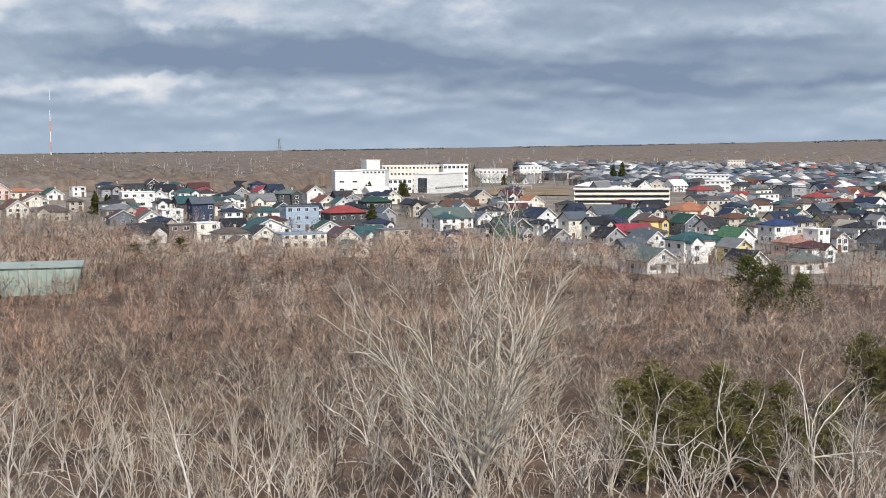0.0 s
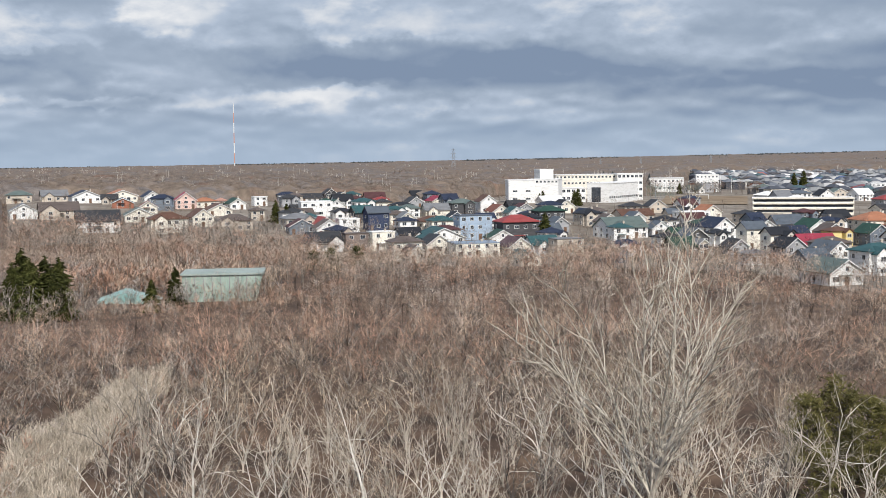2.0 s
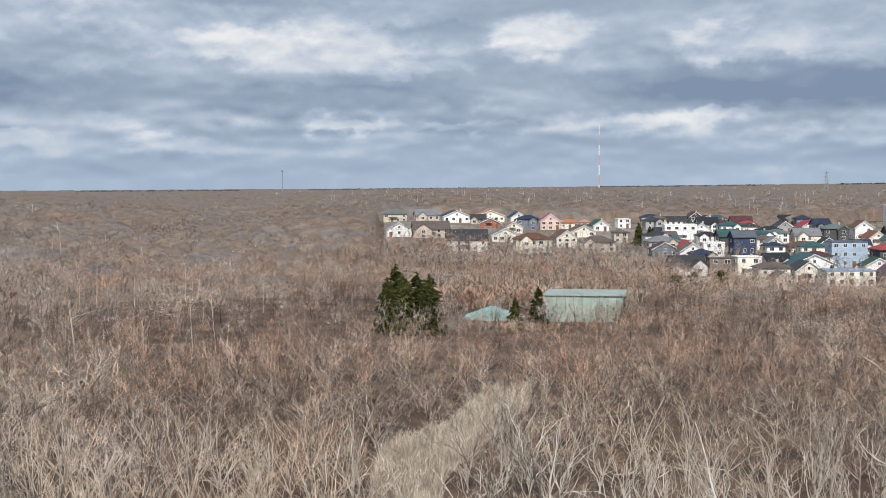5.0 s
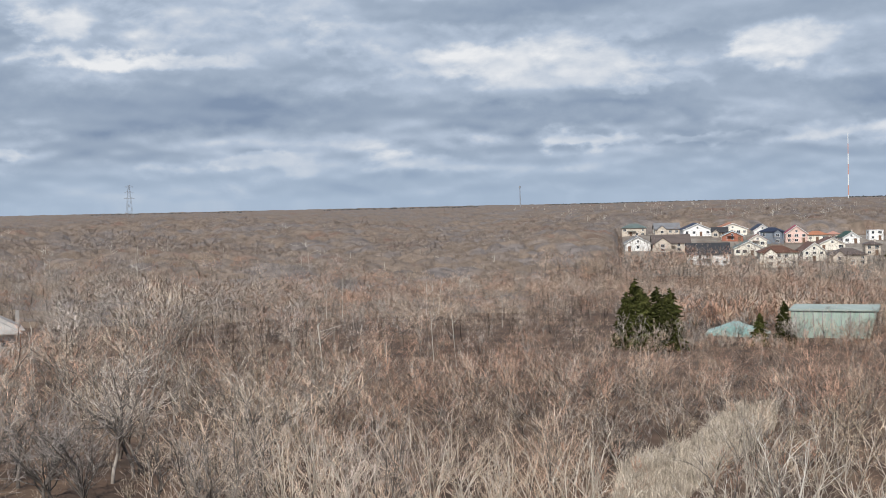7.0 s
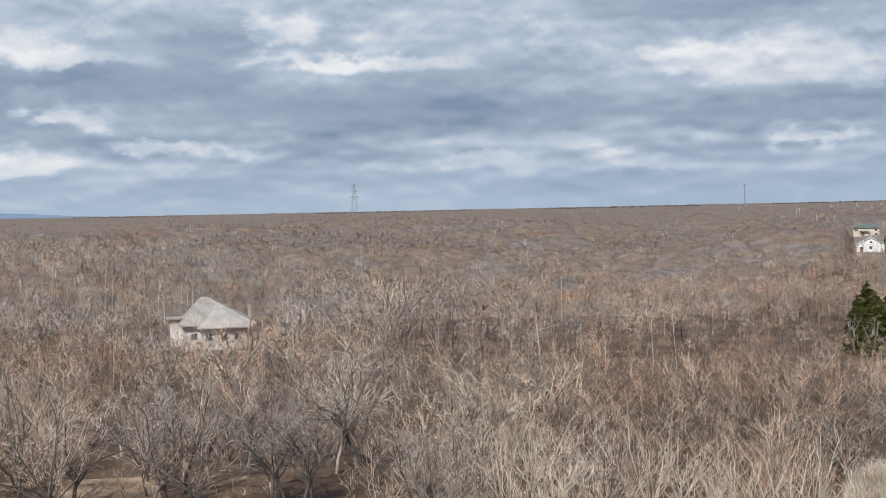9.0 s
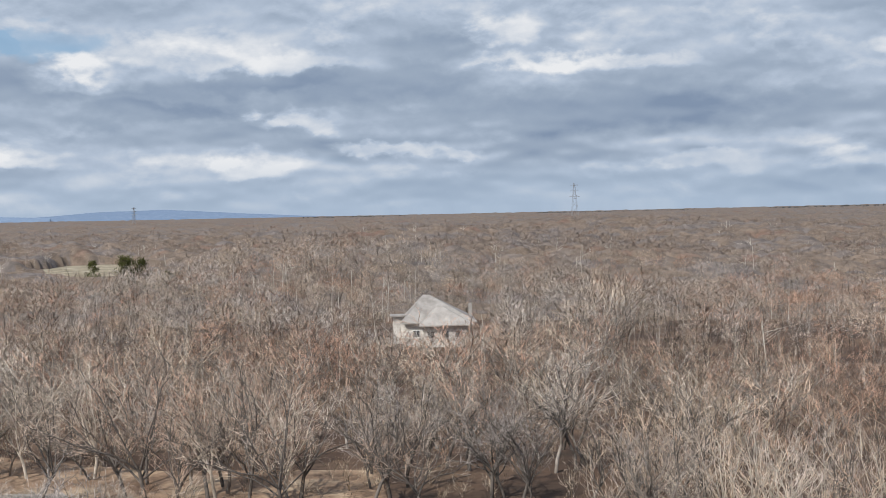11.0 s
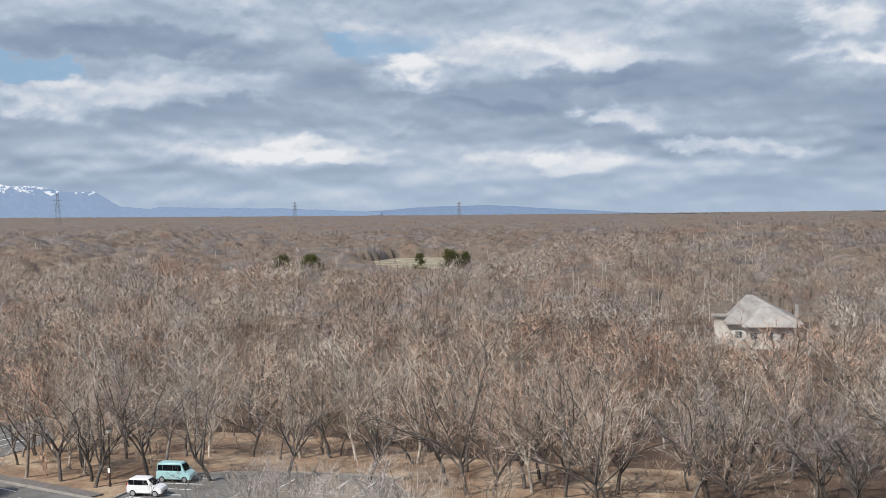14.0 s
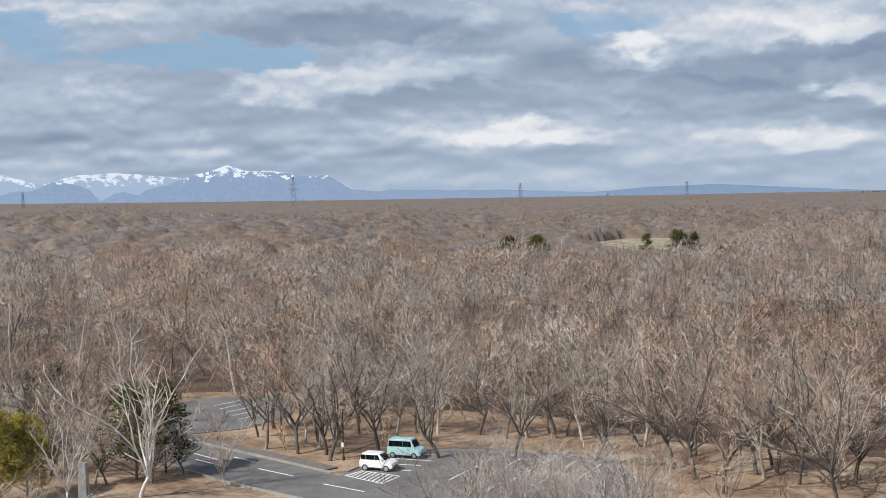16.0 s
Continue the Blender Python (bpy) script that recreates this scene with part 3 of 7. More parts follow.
def inside(px, py, poly):
    """Which points lie in a polygon."""
    hit = np.zeros(np.shape(px), bool)
    n = len(poly)
    for i in range(n):
        (x0, y0), (x1, y1) = poly[i], poly[(i + 1) % n]
        cross = ((y0 > py) != (y1 > py)) & (px < (x1 - x0) * (py - y0) / (y1 - y0 + 1e-12) + x0)
        hit ^= cross
    return hit


ROAD = [(-190, 79), (-160, 80.5), (-122, 82.3), (-109, 80.5), (-102, 79.8), (-79.5, 77.6), (-73, 78), (-56, 76), (-50, 66), (-70, 69.5), (-86, 70), (-96, 71.8), (-150, 70), (-190, 68)]
LOT = [(-79.5, 77.6), (-82.5, 88.5), (-74, 94), (-63, 97), (-55, 89), (-54, 75.8), (-73, 78)]
LOT_BACK = [(-122, 82), (-127, 99), (-120, 107), (-107, 97), (-105, 88), (-109, 80.3)]
LOT_WEST = [(-172, 80), (-172, 92), (-158, 99), (-143, 89), (-138, 80.5)]
GRASS = [(17.0, 76), (21, 96), (25, 110), (34, 119), (44, 137), (50, 139), (44, 124), (33, 108), (26.5, 96), (22, 77)]


def grown(poly, m):
    cx, cy = np.mean([p[0] for p in poly]), np.mean([p[1] for p in poly])
    return [(x + m * (x - cx) / math.hypot(x - cx, y - cy), y + m * (y - cy) / math.hypot(x - cx, y - cy)) for x, y in poly]


def open_land(x, y):
    """No woodland here: car park, grass, town, school grounds, single houses."""
    d, az = np.hypot(x, y), np.degrees(np.arctan2(x, y))
    m = np.zeros(np.shape(x), bool)
    for poly, g in ((ROAD, 2), (LOT, 5), (LOT_BACK, 2), (LOT_WEST, 2), (GRASS, 0)):
        m |= inside(x, y, grown(poly, g))
    m |= (az < -46) & (d < 119) | (az < -31) & (az >= -46) & (d < 104)      # lawn before the car park
    m |= (az > 13) & (az < 17) & (d > 60) & (d < 84)
    m |= (az < 6) & (d < np.interp(az, [-31, -14, -4, 6], [101, 97, 78, 55]))
    lo = np.interp(az, [13, 23, 25, 33, 38, 46, 50, 64], [455, 440, 395, 352, 338, 330, 272, 268])
    hi = np.interp(az, [13, 33, 35, 42, 44, 64], [655, 645, 780, 800, 1500, 1650])
    m |= (az > 13) & (az < 66) & (d > lo) & (d < hi)
    m |= (az > 48.5) & (az < 56.5) & (d > 72) & (d < 101) & (np.sin(x * 1.7) * np.sin(y * 1.9) > -0.25)
    m |= (np.abs(x - 88) < 24) & (np.abs(y - 246) < 13)                      # green hall and tent
    m |= (np.abs(x + 63) < 10) & (y > 205) & (y < 245)                       # house in the wood
    m |= (((d - 640) / 40) ** 2 + ((az + 31.6) / 2.2 + 0.25 * np.sin(d / 9)) ** 2) < 1             # far clearing
    return m


def scatter(seed, d0, d1, step, a0=-64, a1=64, lawless=0.46):
    """Loosely even places in a ring sector."""
    r = np.random.RandomState(seed)
    gx, gy = np.meshgrid(np.arange(-d1, d1, step), np.arange(0, d1, step))
    x = gx.ravel() + r.uniform(-lawless, lawless, gx.size) * step
    y = gy.ravel() + r.uniform(-lawless, lawless, gx.size) * step
    d, az = np.hypot(x, y), np.degrees(np.arctan2(x, y))
    k = (d > d0) & (d < d1) & (az > a0) & (az < a1)
    x, y = x[k], y[k]
    k = ~open_land(x, y)
    return x[k], y[k], r


def wood_height(x, y, r):
    """Height of the trees: low scrub towards the town, tall wood on the other side."""
    az, d = np.degrees(np.arctan2(x, y)), np.hypot(x, y)
    h = 12.2 - 4.2 * ease(-14, 12, az) - 0.6 * ease(40, 56, az) + 3.0 * ease(330, 480, d) * ease(-14, 12, az)
    clump = np.sin(x / 9.1 + 1.3 * np.sin(y / 13.0)) * np.sin(y / 10.7 + 0.9 * np.sin(x / 17.0))
    h = h * (1 - 0.32 * ((az > -19.5) & (az < -12.5) & (d > 165) & (d < 232))) * (1 - 0.45 * ((az > 11) & (az < 26.5) & (d > 185) & (d < 262))) * (1 - 0.5 * ((np.abs(az + 31.4) < 4.5) & (d > 470) & (d < 612)))
    stand = np.sin(x / 31 + 2.1 * np.sin(y / 57)) * np.sin(y / 41 + 1.7 * np.sin(x / 63))
    return h * (0.93 + 0.16 * clump) * (1 + 0.2 * stand * ease(120, 220, d)) * r.uniform(0.72, 1.1, len(x))


def planted(protos, x, y, h, r, base_h, wide=(0.85, 1.25)):
    """All the trees of a wood in one pair of arrays."""
    vs, ts, n = [], [], 0
    z = height(x, y)
    pick = r.randint(0, len(protos), len(x))
    turn = r.uniform(0, 6.283, len(x))
    wide = r.uniform(*wide, len(x))
    ns, tone, bark = [], [], []
    for k, (pv, pt, *pn) in enumerate(protos):
        m = np.where(pick == k)[0]
        if not len(m):
            continue
        s = (h[m] / base_h)[:, None]
        c, q = np.cos(turn[m])[:, None], np.sin(turn[m])[:, None]
        X = (pv[None, :, 0] * c - pv[None, :, 1] * q) * s * wide[m][:, None] + x[m][:, None]
        Y = (pv[None, :, 0] * q + pv[None, :, 1] * c) * s * wide[m][:, None] + y[m][:, None]
        Zz = pv[None, :, 2] * s + z[m][:, None]
        vs.append(np.stack([X, Y, Zz], -1).reshape(-1, 3))
        ts.append((pt[None] + (np.arange(len(m)) * len(pv))[:, None, None] + n).reshape(-1, 3))
        n += len(m) * len(pv)
        tone.append(np.repeat(r.uniform(0, 1, len(m)), len(pv)))
        bark.append(np.tile(pn[1] if len(pn) > 1 else np.zeros(len(pt), np.int32), len(m)))
        if pn:
            a = pn[0]
            nx, ny = a[None, :, 0] * c - a[None, :, 1] * q, a[None, :, 0] * q + a[None, :, 1] * c
            ns.append(np.stack([nx, ny, np.broadcast_to(a[None, :, 2], nx.shape)], -1).reshape(-1, 3))
    return np.concatenate(vs), np.concatenate(ts), np.concatenate(ns) if ns else None, np.concatenate(tone), np.concatenate(bark)


def wood_proto(seed, fat, leaders, branches, twigs, fine, want="all", **kw):
    st, lb, tw, hr = grow(seed, leaders=leaders, branches=branches, twigs=twigs, fine=fine, bends=(2, 1), **kw)
    st[:, 6:] = np.maximum(st[:, 6:], 0.02 * fat)
    lb[:, 6:] = np.maximum(lb[:, 6:], 0.010 * fat)
    big = lb[:, 6] > 0.04
    stems = join(prisms(st, 4), prisms(lb[big], 3))
    if want == "stems":
        return stems
    def rounded(v, t):
        """Normals that look out of the crown, and faces turned to agree."""
        n = v - np.array([0, 0, v[:, 2].max() * 0.45])
        n = n / (np.linalg.norm(n, axis=1, keepdims=True) + 1e-6) + np.array([0, 0, 0.25])
        n /= np.linalg.norm(n, axis=1, keepdims=True) + 1e-6
        face = np.cross(v[t[:, 1]] - v[t[:, 0]], v[t[:, 2]] - v[t[:, 0]])
        inward = np.einsum("ij,ij->i", face, n[t].mean(1)) < 0
        t[inward] = t[inward][:, ::-1]
        return v, t, n, (np.arange(len(t)) < count).astype(np.int32)

    haze = [strands(tw, [0.011 * fat])] + ([strands(hr, [0.0075 * fat])] if hr is not None else [])
    if want == "twigs":
        count = 0
        return rounded(*join(ribbons(lb[~big]), *haze))
    count = len(stems[1])
    return rounded(*join(stems, ribbons(lb[~big]), *haze))


def dome_proto(seed, blades, width, limbs=6, reach=0.33, lobes=8, stems=2, centre=0.62):
    """A tree of the farther wood: a few stems, limbs, and a crown of rounded lobes whose fine twigs point outwards and up."""
    r = np.random.RandomState(seed)
    h = 13.0
    R, c = h * reach, np.array([0, 0, h * centre])
    heart = []
    for i in range(lobes):
        a, v = 6.283 * i / (lobes - 1) + r.normal(0, 0.4), r.uniform(-0.25, 0.7)
        if i == lobes - 1:
            v = 0.95
        q = math.sqrt(1 - v * v)
        heart.append(c + R * np.array([math.cos(a) * q * 0.64, math.sin(a) * q * 0.64, v * 0.64]) * r.uniform(0.75, 1.12))
    stem, arm, twig, out = [], [], [], []
    for i in range(stems):
        foot = np.array([*r.normal(0, 0.45 * (stems > 1), 2), -0.4])
        top = c + r.normal(0, 1, 3) * np.array([R, R, R]) * 0.22
        bend = (foot + top) / 2 + r.normal(0, 0.25, 3)
        stem += [[*foot, *bend, 0.05 + width * 0.45, 0.045 + width * 0.4], [*bend, *top, 0.045 + width * 0.4, 0.025 + width * 0.3]]
    for i in range(limbs):
        q = heart[i % lobes]
        s = np.array(stem[2 * (i % stems) + 1][:3])
        arm.append([*s, *(s + (q - s) * r.uniform(0.9, 1.3)), 0.03 + width * 0.25, 0.015 + width * 0.2])
    rl = R * 0.52
    for i in range(blades):
        k = heart[r.randint(lobes)]
        u = r.normal(0, 1, 3) + (k - c) / R * 1.1 + np.array([0, 0, 0.25])
        u /= np.linalg.norm(u)
        p0 = k + u * rl * r.uniform(0.3, 0.95)
        e = u + np.array([0, 0, 0.3]) + r.normal(0, 0.38, 3)
        e /= np.linalg.norm(e)
        twig.append([*p0, *(p0 + e * rl * r.uniform(0.3, 0.68)), width * r.uniform(0.6, 1.3), 0])
        out += [u, u, u]
    body = join(prisms(stem, 3), *([ribbons(arm)] if arm else []))
    v, t = join(body, spikes(twig, True))
    nrm = v - np.array([0, 0, h * (centre - 0.1)])
    nrm = nrm / (np.linalg.norm(nrm, axis=1, keepdims=True) + 1e-6)
    nrm[len(body[0]):] = nrm[len(body[0]):] * 0.75 + np.array(out) * 0.45
    flat = v[:len(body[0])] * np.array([1, 1, 0])
    nrm[:len(body[0])] = np.array([0, -0.8, 0.4]) + flat * 0.2
    nrm = nrm + np.array([0, 0, 0.3])
    nrm /= np.linalg.norm(nrm, axis=1, keepdims=True) + 1e-6
    # turn each twig so that its face looks out of the crown
    face = np.cross(v[t[:, 1]] - v[t[:, 0]], v[t[:, 2]] - v[t[:, 0]])
    inward = np.einsum("ij,ij->i", face, nrm[t].mean(1)) < 0
    t[inward] = t[inward][:, ::-1]
    return v, t, nrm, (np.arange(len(t)) < len(body[1])).astype(np.int32)


def plant_woods():
    # standing close: each tree a thing of its own
    tall, scrub = [], []
    for i in range(6):
        tall.append(tree_meshes("bare_tree", 10 + i, TWIG_DARK if i in (1, 3) else TWIG_TALL, (DARK_BARK, DARK_BARK, MID_BARK, DARK_BARK, BARK, DARK_BARK)[i], fat=1.4, leaders=7 + i % 2, branches=9, twigs=5, fine=2,
                                lean=0.8 + 0.1 * (i % 3), fork=0.24 + 0.06 * (i % 3), thick=0.18, up=0.1, loose=0.55, curl=0.17, rise=0.02, dome=0.9))
    for i in range(6):
        scrub.append(tree_meshes("bare_tree", 30 + i, TWIG, (BARK, PALE_BARK, DARK_BARK, BARK, BARK, DARK_BARK)[i], fat=1.45, bare=0.022, leaders=5, branches=8, twigs=4, fine=2, lean=0.34 + 0.1 * (i % 3), fork=0.06, thick=0.19, curl=0.2, up=0.3, loose=0.52, dome=0.5))
    rusty = [tree_meshes("bare_tree", 50 + i, RUSTY_NEAR, (BARK, DARK_BARK)[i % 2], fat=1.45, leaders=6, branches=7, twigs=5, fine=2, lean=0.36 + 0.1 * (i % 3), fork=0.04, thick=0.16, curl=0.18, up=0.35, loose=0.48, dome=0.5) for i in range(3)]
    xa, ya, r = scatter(3, 44, 122, 6.9, -64, -8)
    xb, yb, r = scatter(3, 44, 112, 4.2, -8, 64)
    x, y = np.concatenate([xa, xb]), np.concatenate([ya, yb])
    order = np.argsort(np.hypot(x, y) + np.where(np.arange(len(x)) < len(xa), -30, 0))
    near, rest = order[:298], order[298:]
    hh = wood_height(x, y, r)
    az = np.degrees(np.arctan2(x, y))
    for i in near:
        high = az[i] < -6 + r.uniform(-6, 6)
        kinds = tall if high else (rusty if az[i] < 13 + r.uniform(-4, 4) else scrub)
        tree_at(kinds[r.randint(len(kinds))], x[i], y[i], r.uniform(0, 360), hh[i] / 13.0, "leafless deciduous tree with a spreading twiggy crown" if high else "leafless many-stemmed scrub tree with upright grey stems",
                "bare trees of the wood", tall=r.uniform(0.95, 1.12), lean=(r.normal(0, 2.5), r.normal(0, 2.5)))
    # a little farther: one wood
    xc, yc, r = scatter(4, 116, 190, 6.6, -64, -6)
    xd, yd, r = scatter(4, 112, 178, 4.0, -6, 64)
    x2, y2 = np.concatenate([x[rest], xc, xd]), np.concatenate([y[rest], yc, yd])
    left = np.degrees(np.arctan2(x2, y2)) < -6 + r.uniform(-6, 6, len(x2))
    rust = ~left & ((np.degrees(np.arctan2(x2, y2)) < 12 + r.uniform(-4, 4, len(x2))) & (r.uniform(0, 1, len(x2)) < 0.45) | (np.degrees(np.arctan2(x2, y2)) > 2) & (np.hypot(x2, y2) > 132 + r.uniform(-14, 14, len(x2))))
    low = dict(fork=0.05, lean=0.8, thick=0.11, up=0.2, loose=0.55, curl=0.18, rise=0.03, dome=0.9)
    hl = wood_height(x2[left], y2[left], r)
    for want, mat, lab in (("stems", MID_BARK, "grey stems and limbs of leafless trees standing close together"), ("twigs", TWIG_WOOD, "grey-brown leafless twigs of trees standing close together")):
        protos = [wood_proto(40 + i, 1.2, 6, 8, 6, 2, want, fork=0.27, lean=0.85, thick=0.18, up=0.1, loose=0.55, curl=0.17, rise=0.02, dome=0.95) for i in range(7)]
        wood("bare_wood", planted(protos, x2[left], y2[left], hl, np.random.RandomState(41), 13.0, (0.95, 1.35)), mat, lab)
    for side, lab, mat, kw in ((rust, "leafless reddish brown scrub standing close together", TWIG_RUST, low), (~left & ~rust, "leafless upright grey scrub standing close together", TWIG, low)):
        protos = [wood_proto(40 + i, 1.5, 6, 5, 5, 1, **kw) for i in range(7)]
        wood("bare_wood", planted(protos, x2[side], y2[side], wood_height(x2[side], y2[side], r), r, 13.0), mat, lab)
    xs, ys, r = scatter(9, 92, 180, 5.6, -62, -2)
    protos = [wood_proto(300 + i, 1.6, 5, 4, 4, 1, h=4.0, fork=0.05, lean=0.5, thick=0.06, up=0.3) for i in range(5)]
    wood("bare_shrubs", planted(protos, xs, ys, r.uniform(1.6, 4.2, len(xs)), r, 4.0), TWIG, "pale leafless undergrowth beneath the trees")
    x3, y3, r = scatter(5, 175, 400, 6.7)
    protos = [dome_proto(60 + i, 270, 0.034, 5, 0.335, 8, 1 + i % 2) for i in range(9)]
    left = np.degrees(np.arctan2(x3, y3)) < -2 + r.uniform(-8, 8, len(x3))
    for side, mat in ((left, TWIG_MID), (~left, TWIG_RUST)):
        wood("bare_wood", planted(protos, x3[side], y3[side], wood_height(x3[side], y3[side], r), r, 13.0), mat, "leafless brown wood of thin trees seen from above")
    n = 420
    xs, ys = r.uniform(62, 114, n), r.uniform(214, 262, n)
    hall = (np.abs((xs - 97.5) * 0.9 + (ys - 239) * 0.44) < 9.5) & (np.abs(-(xs - 97.5) * 0.44 + (ys - 239) * 0.9) < 7.5) | (np.hypot(xs - 80, ys - 244.5) < 8.5)
    protos = [wood_proto(320 + i, 2.9, 5, 3, 4, 1, h=4.0, fork=0.08, lean=0.4, thick=0.06, up=0.3) for i in range(5)]
    wood("bare_shrubs", planted(protos, xs[~hall], ys[~hall], np.where(ys[~hall] > 247, r.uniform(4.5, 8.0, (~hall).sum()), r.uniform(1.0, 2.6, (~hall).sum())), r, 4.0), TWIG_RUST, "leafless reddish brown scrub round the green hall")
    xs, ys, _ = scatter(15, 262, 460, 6.4, 9, 62)
    wood("bare_wood", planted([dome_proto(66 + i, 200, 0.042, 6, 0.33) for i in range(5)], xs, ys, wood_height(xs, ys, r), r, 13.0), TWIG_RUST, "leafless brown thicket below the first houses")
    slim = [wood_proto(340 + i, 2.8, 5, 6, 4, 2, fork=0.2, lean=0.3, thick=0.12, up=0.3) for i in range(4)]
    xs, ys = np.concatenate([r.uniform(66, 108, 46), r.uniform(70, 118, 26), r.uniform(48, 62, 22)]), np.concatenate([r.uniform(222, 231, 46), r.uniform(252, 262, 26), r.uniform(206, 222, 22)])
    wood("bare_wood", planted(slim, xs, ys, np.concatenate([r.uniform(4.5, 7.5, 46), r.uniform(7.5, 10.5, 26), r.uniform(4, 8, 22)]), r, 13.0), TWIG_MID, "slim leafless trees round the green hall")
    n = 60
    xs, ys = r.uniform(-76, -50, n), r.uniform(204, 217, n)
    wood("bare_shrubs", planted(protos, xs, ys, r.uniform(2.0, 4.4, n), r, 4.0), TWIG_MID, "leafless thicket before a pale house")
    n = 1000
    xs, ys = r.uniform(12, 54, n), r.uniform(62, 146, n)
    k = inside(xs, ys, grown(GRASS, 2)) & (r.uniform(0, 1, n) < 0.28) | inside(xs, ys, grown(GRASS, 9)) & ~inside(xs, ys, grown(GRASS, 1)) | (np.degrees(np.arctan2(xs, ys)) > 12.5) & (np.degrees(np.arctan2(xs, ys)) < 17.5) & (np.hypot(xs, ys) < 86)
    wood("bare_shrubs", planted(protos, xs[k], ys[k], r.uniform(1.2, 2.5, k.sum()), r, 4.0), TWIG_MID, "leafless low shrubs growing out of dry grass")
    x4, y4, r = scatter(6, 400, 1000, 9.0)
    protos = [dome_proto(80 + i, 64, 0.066, 1, 0.36, 6, 1) for i in range(9)]
    wood("far_wood", planted(protos, x4, y4, wood_height(x4, y4, r), r, 13.0), TWIG_FAR, "distant leafless brown wood reaching towards the horizon")
    x5, y5, r = scatter(7, 1000, 2200, 22.0)
    protos = [dome_proto(95 + i, 14, 0.22, 0, 0.42, 4, 1) for i in range(6)]
    wood("far_wood", planted(protos, x5, y5, wood_height(x5, y5, r), r, 13.0), TWIG_FAR, "distant leafless brown wood reaching towards the horizon")


def wood(name, arrays, mat, label):
    me = mesh_of(name, *arrays[:2], mat, normals=arrays[2] if len(arrays) > 2 else None)
    if len(arrays) > 3:
        me.attributes.new("tone", "FLOAT", "POINT").data.foreach_set("value", arrays[3].astype(np.float32))
        me.materials.append(MID_BARK)
        me.polygons.foreach_set("material_index", arrays[4].astype(np.int32))
    tagged(new(name, me), label, "wood", kind="stuff")


def pale_stems():
    """White birch stems that stand out of the farther wood."""
    r = np.random.RandomState(77)
    x, y, _ = scatter(78, 150, 800, 24.0, -64, 8)
    k = r.uniform(0, 1, len(x)) < 0.4
    x2, y2, _ = scatter(79, 660, 2300, 34.0, 8, 64)
    k2 = r.uniform(0, 1, len(x2)) < 0.5
    x, y = np.concatenate([x[k], x2[k2]]), np.concatenate([y[k], y2[k2]])
    z = height(x, y)
    rows = []
    for a, b, c in zip(x, y, z):
        for i in range(r.randint(1, 4)):
            px, py, h = a + r.normal(0, 1.5), b + r.normal(0, 1.5), r.uniform(6, 11) * (0.8 if 0 < a < 150 else 1.2 if a > 0 else 1)
            wide = 0.05 + math.hypot(a, b) * 0.00016
            top = (px + r.normal(0, 0.5), py + r.normal(0, 0.5), c + h)
            rows.append([px, py, c - 0.3, *top, wide, wide * 0.4])
            for j in range(3):
                f = r.uniform(0.5, 0.9)
                rows.append([px + (top[0] - px) * f, py + (top[1] - py) * f, c + h * f, px + r.normal(0, 1.6), py + r.normal(0, 1.6), c + h * f + r.uniform(0.8, 2), wide * 0.5, wide * 0.2])
    wood("birch_stems", prisms(rows, 3), PALE_BARK, "scattered white birch stems in the distant wood")


def crowns(X, Y, cell):
    """Rounded crowns standing close together: how high they bulge, and a tone of its own for each."""
    gi, gj = np.floor(X / cell), np.floor(Y / cell)
    bulge, tone = np.zeros(X.shape), np.zeros(X.shape)

    def chance(i, j, k):
        q = np.sin(i * 12.9898 + j * 78.233 + k * 37.719) * 43758.5453
        return q - np.floor(q)

    for di in (-1, 0, 1):
        for dj in (-1, 0, 1):
            i, j = gi + di, gj + dj
            cx, cy = (i + 0.15 + 0.7 * chance(i, j, 1)) * cell, (j + 0.15 + 0.7 * chance(i, j, 2)) * cell
            R = cell * (0.55 + 0.4 * chance(i, j, 3))
            q = np.sqrt(np.clip(1 - ((X - cx) ** 2 + (Y - cy) ** 2) / R ** 2, 0, 1)) * (0.7 + 0.5 * chance(i, j, 4))
            tone = np.where(q > bulge, chance(i, j, 5), tone)
            bulge = np.maximum(bulge, q)
    return bulge, tone


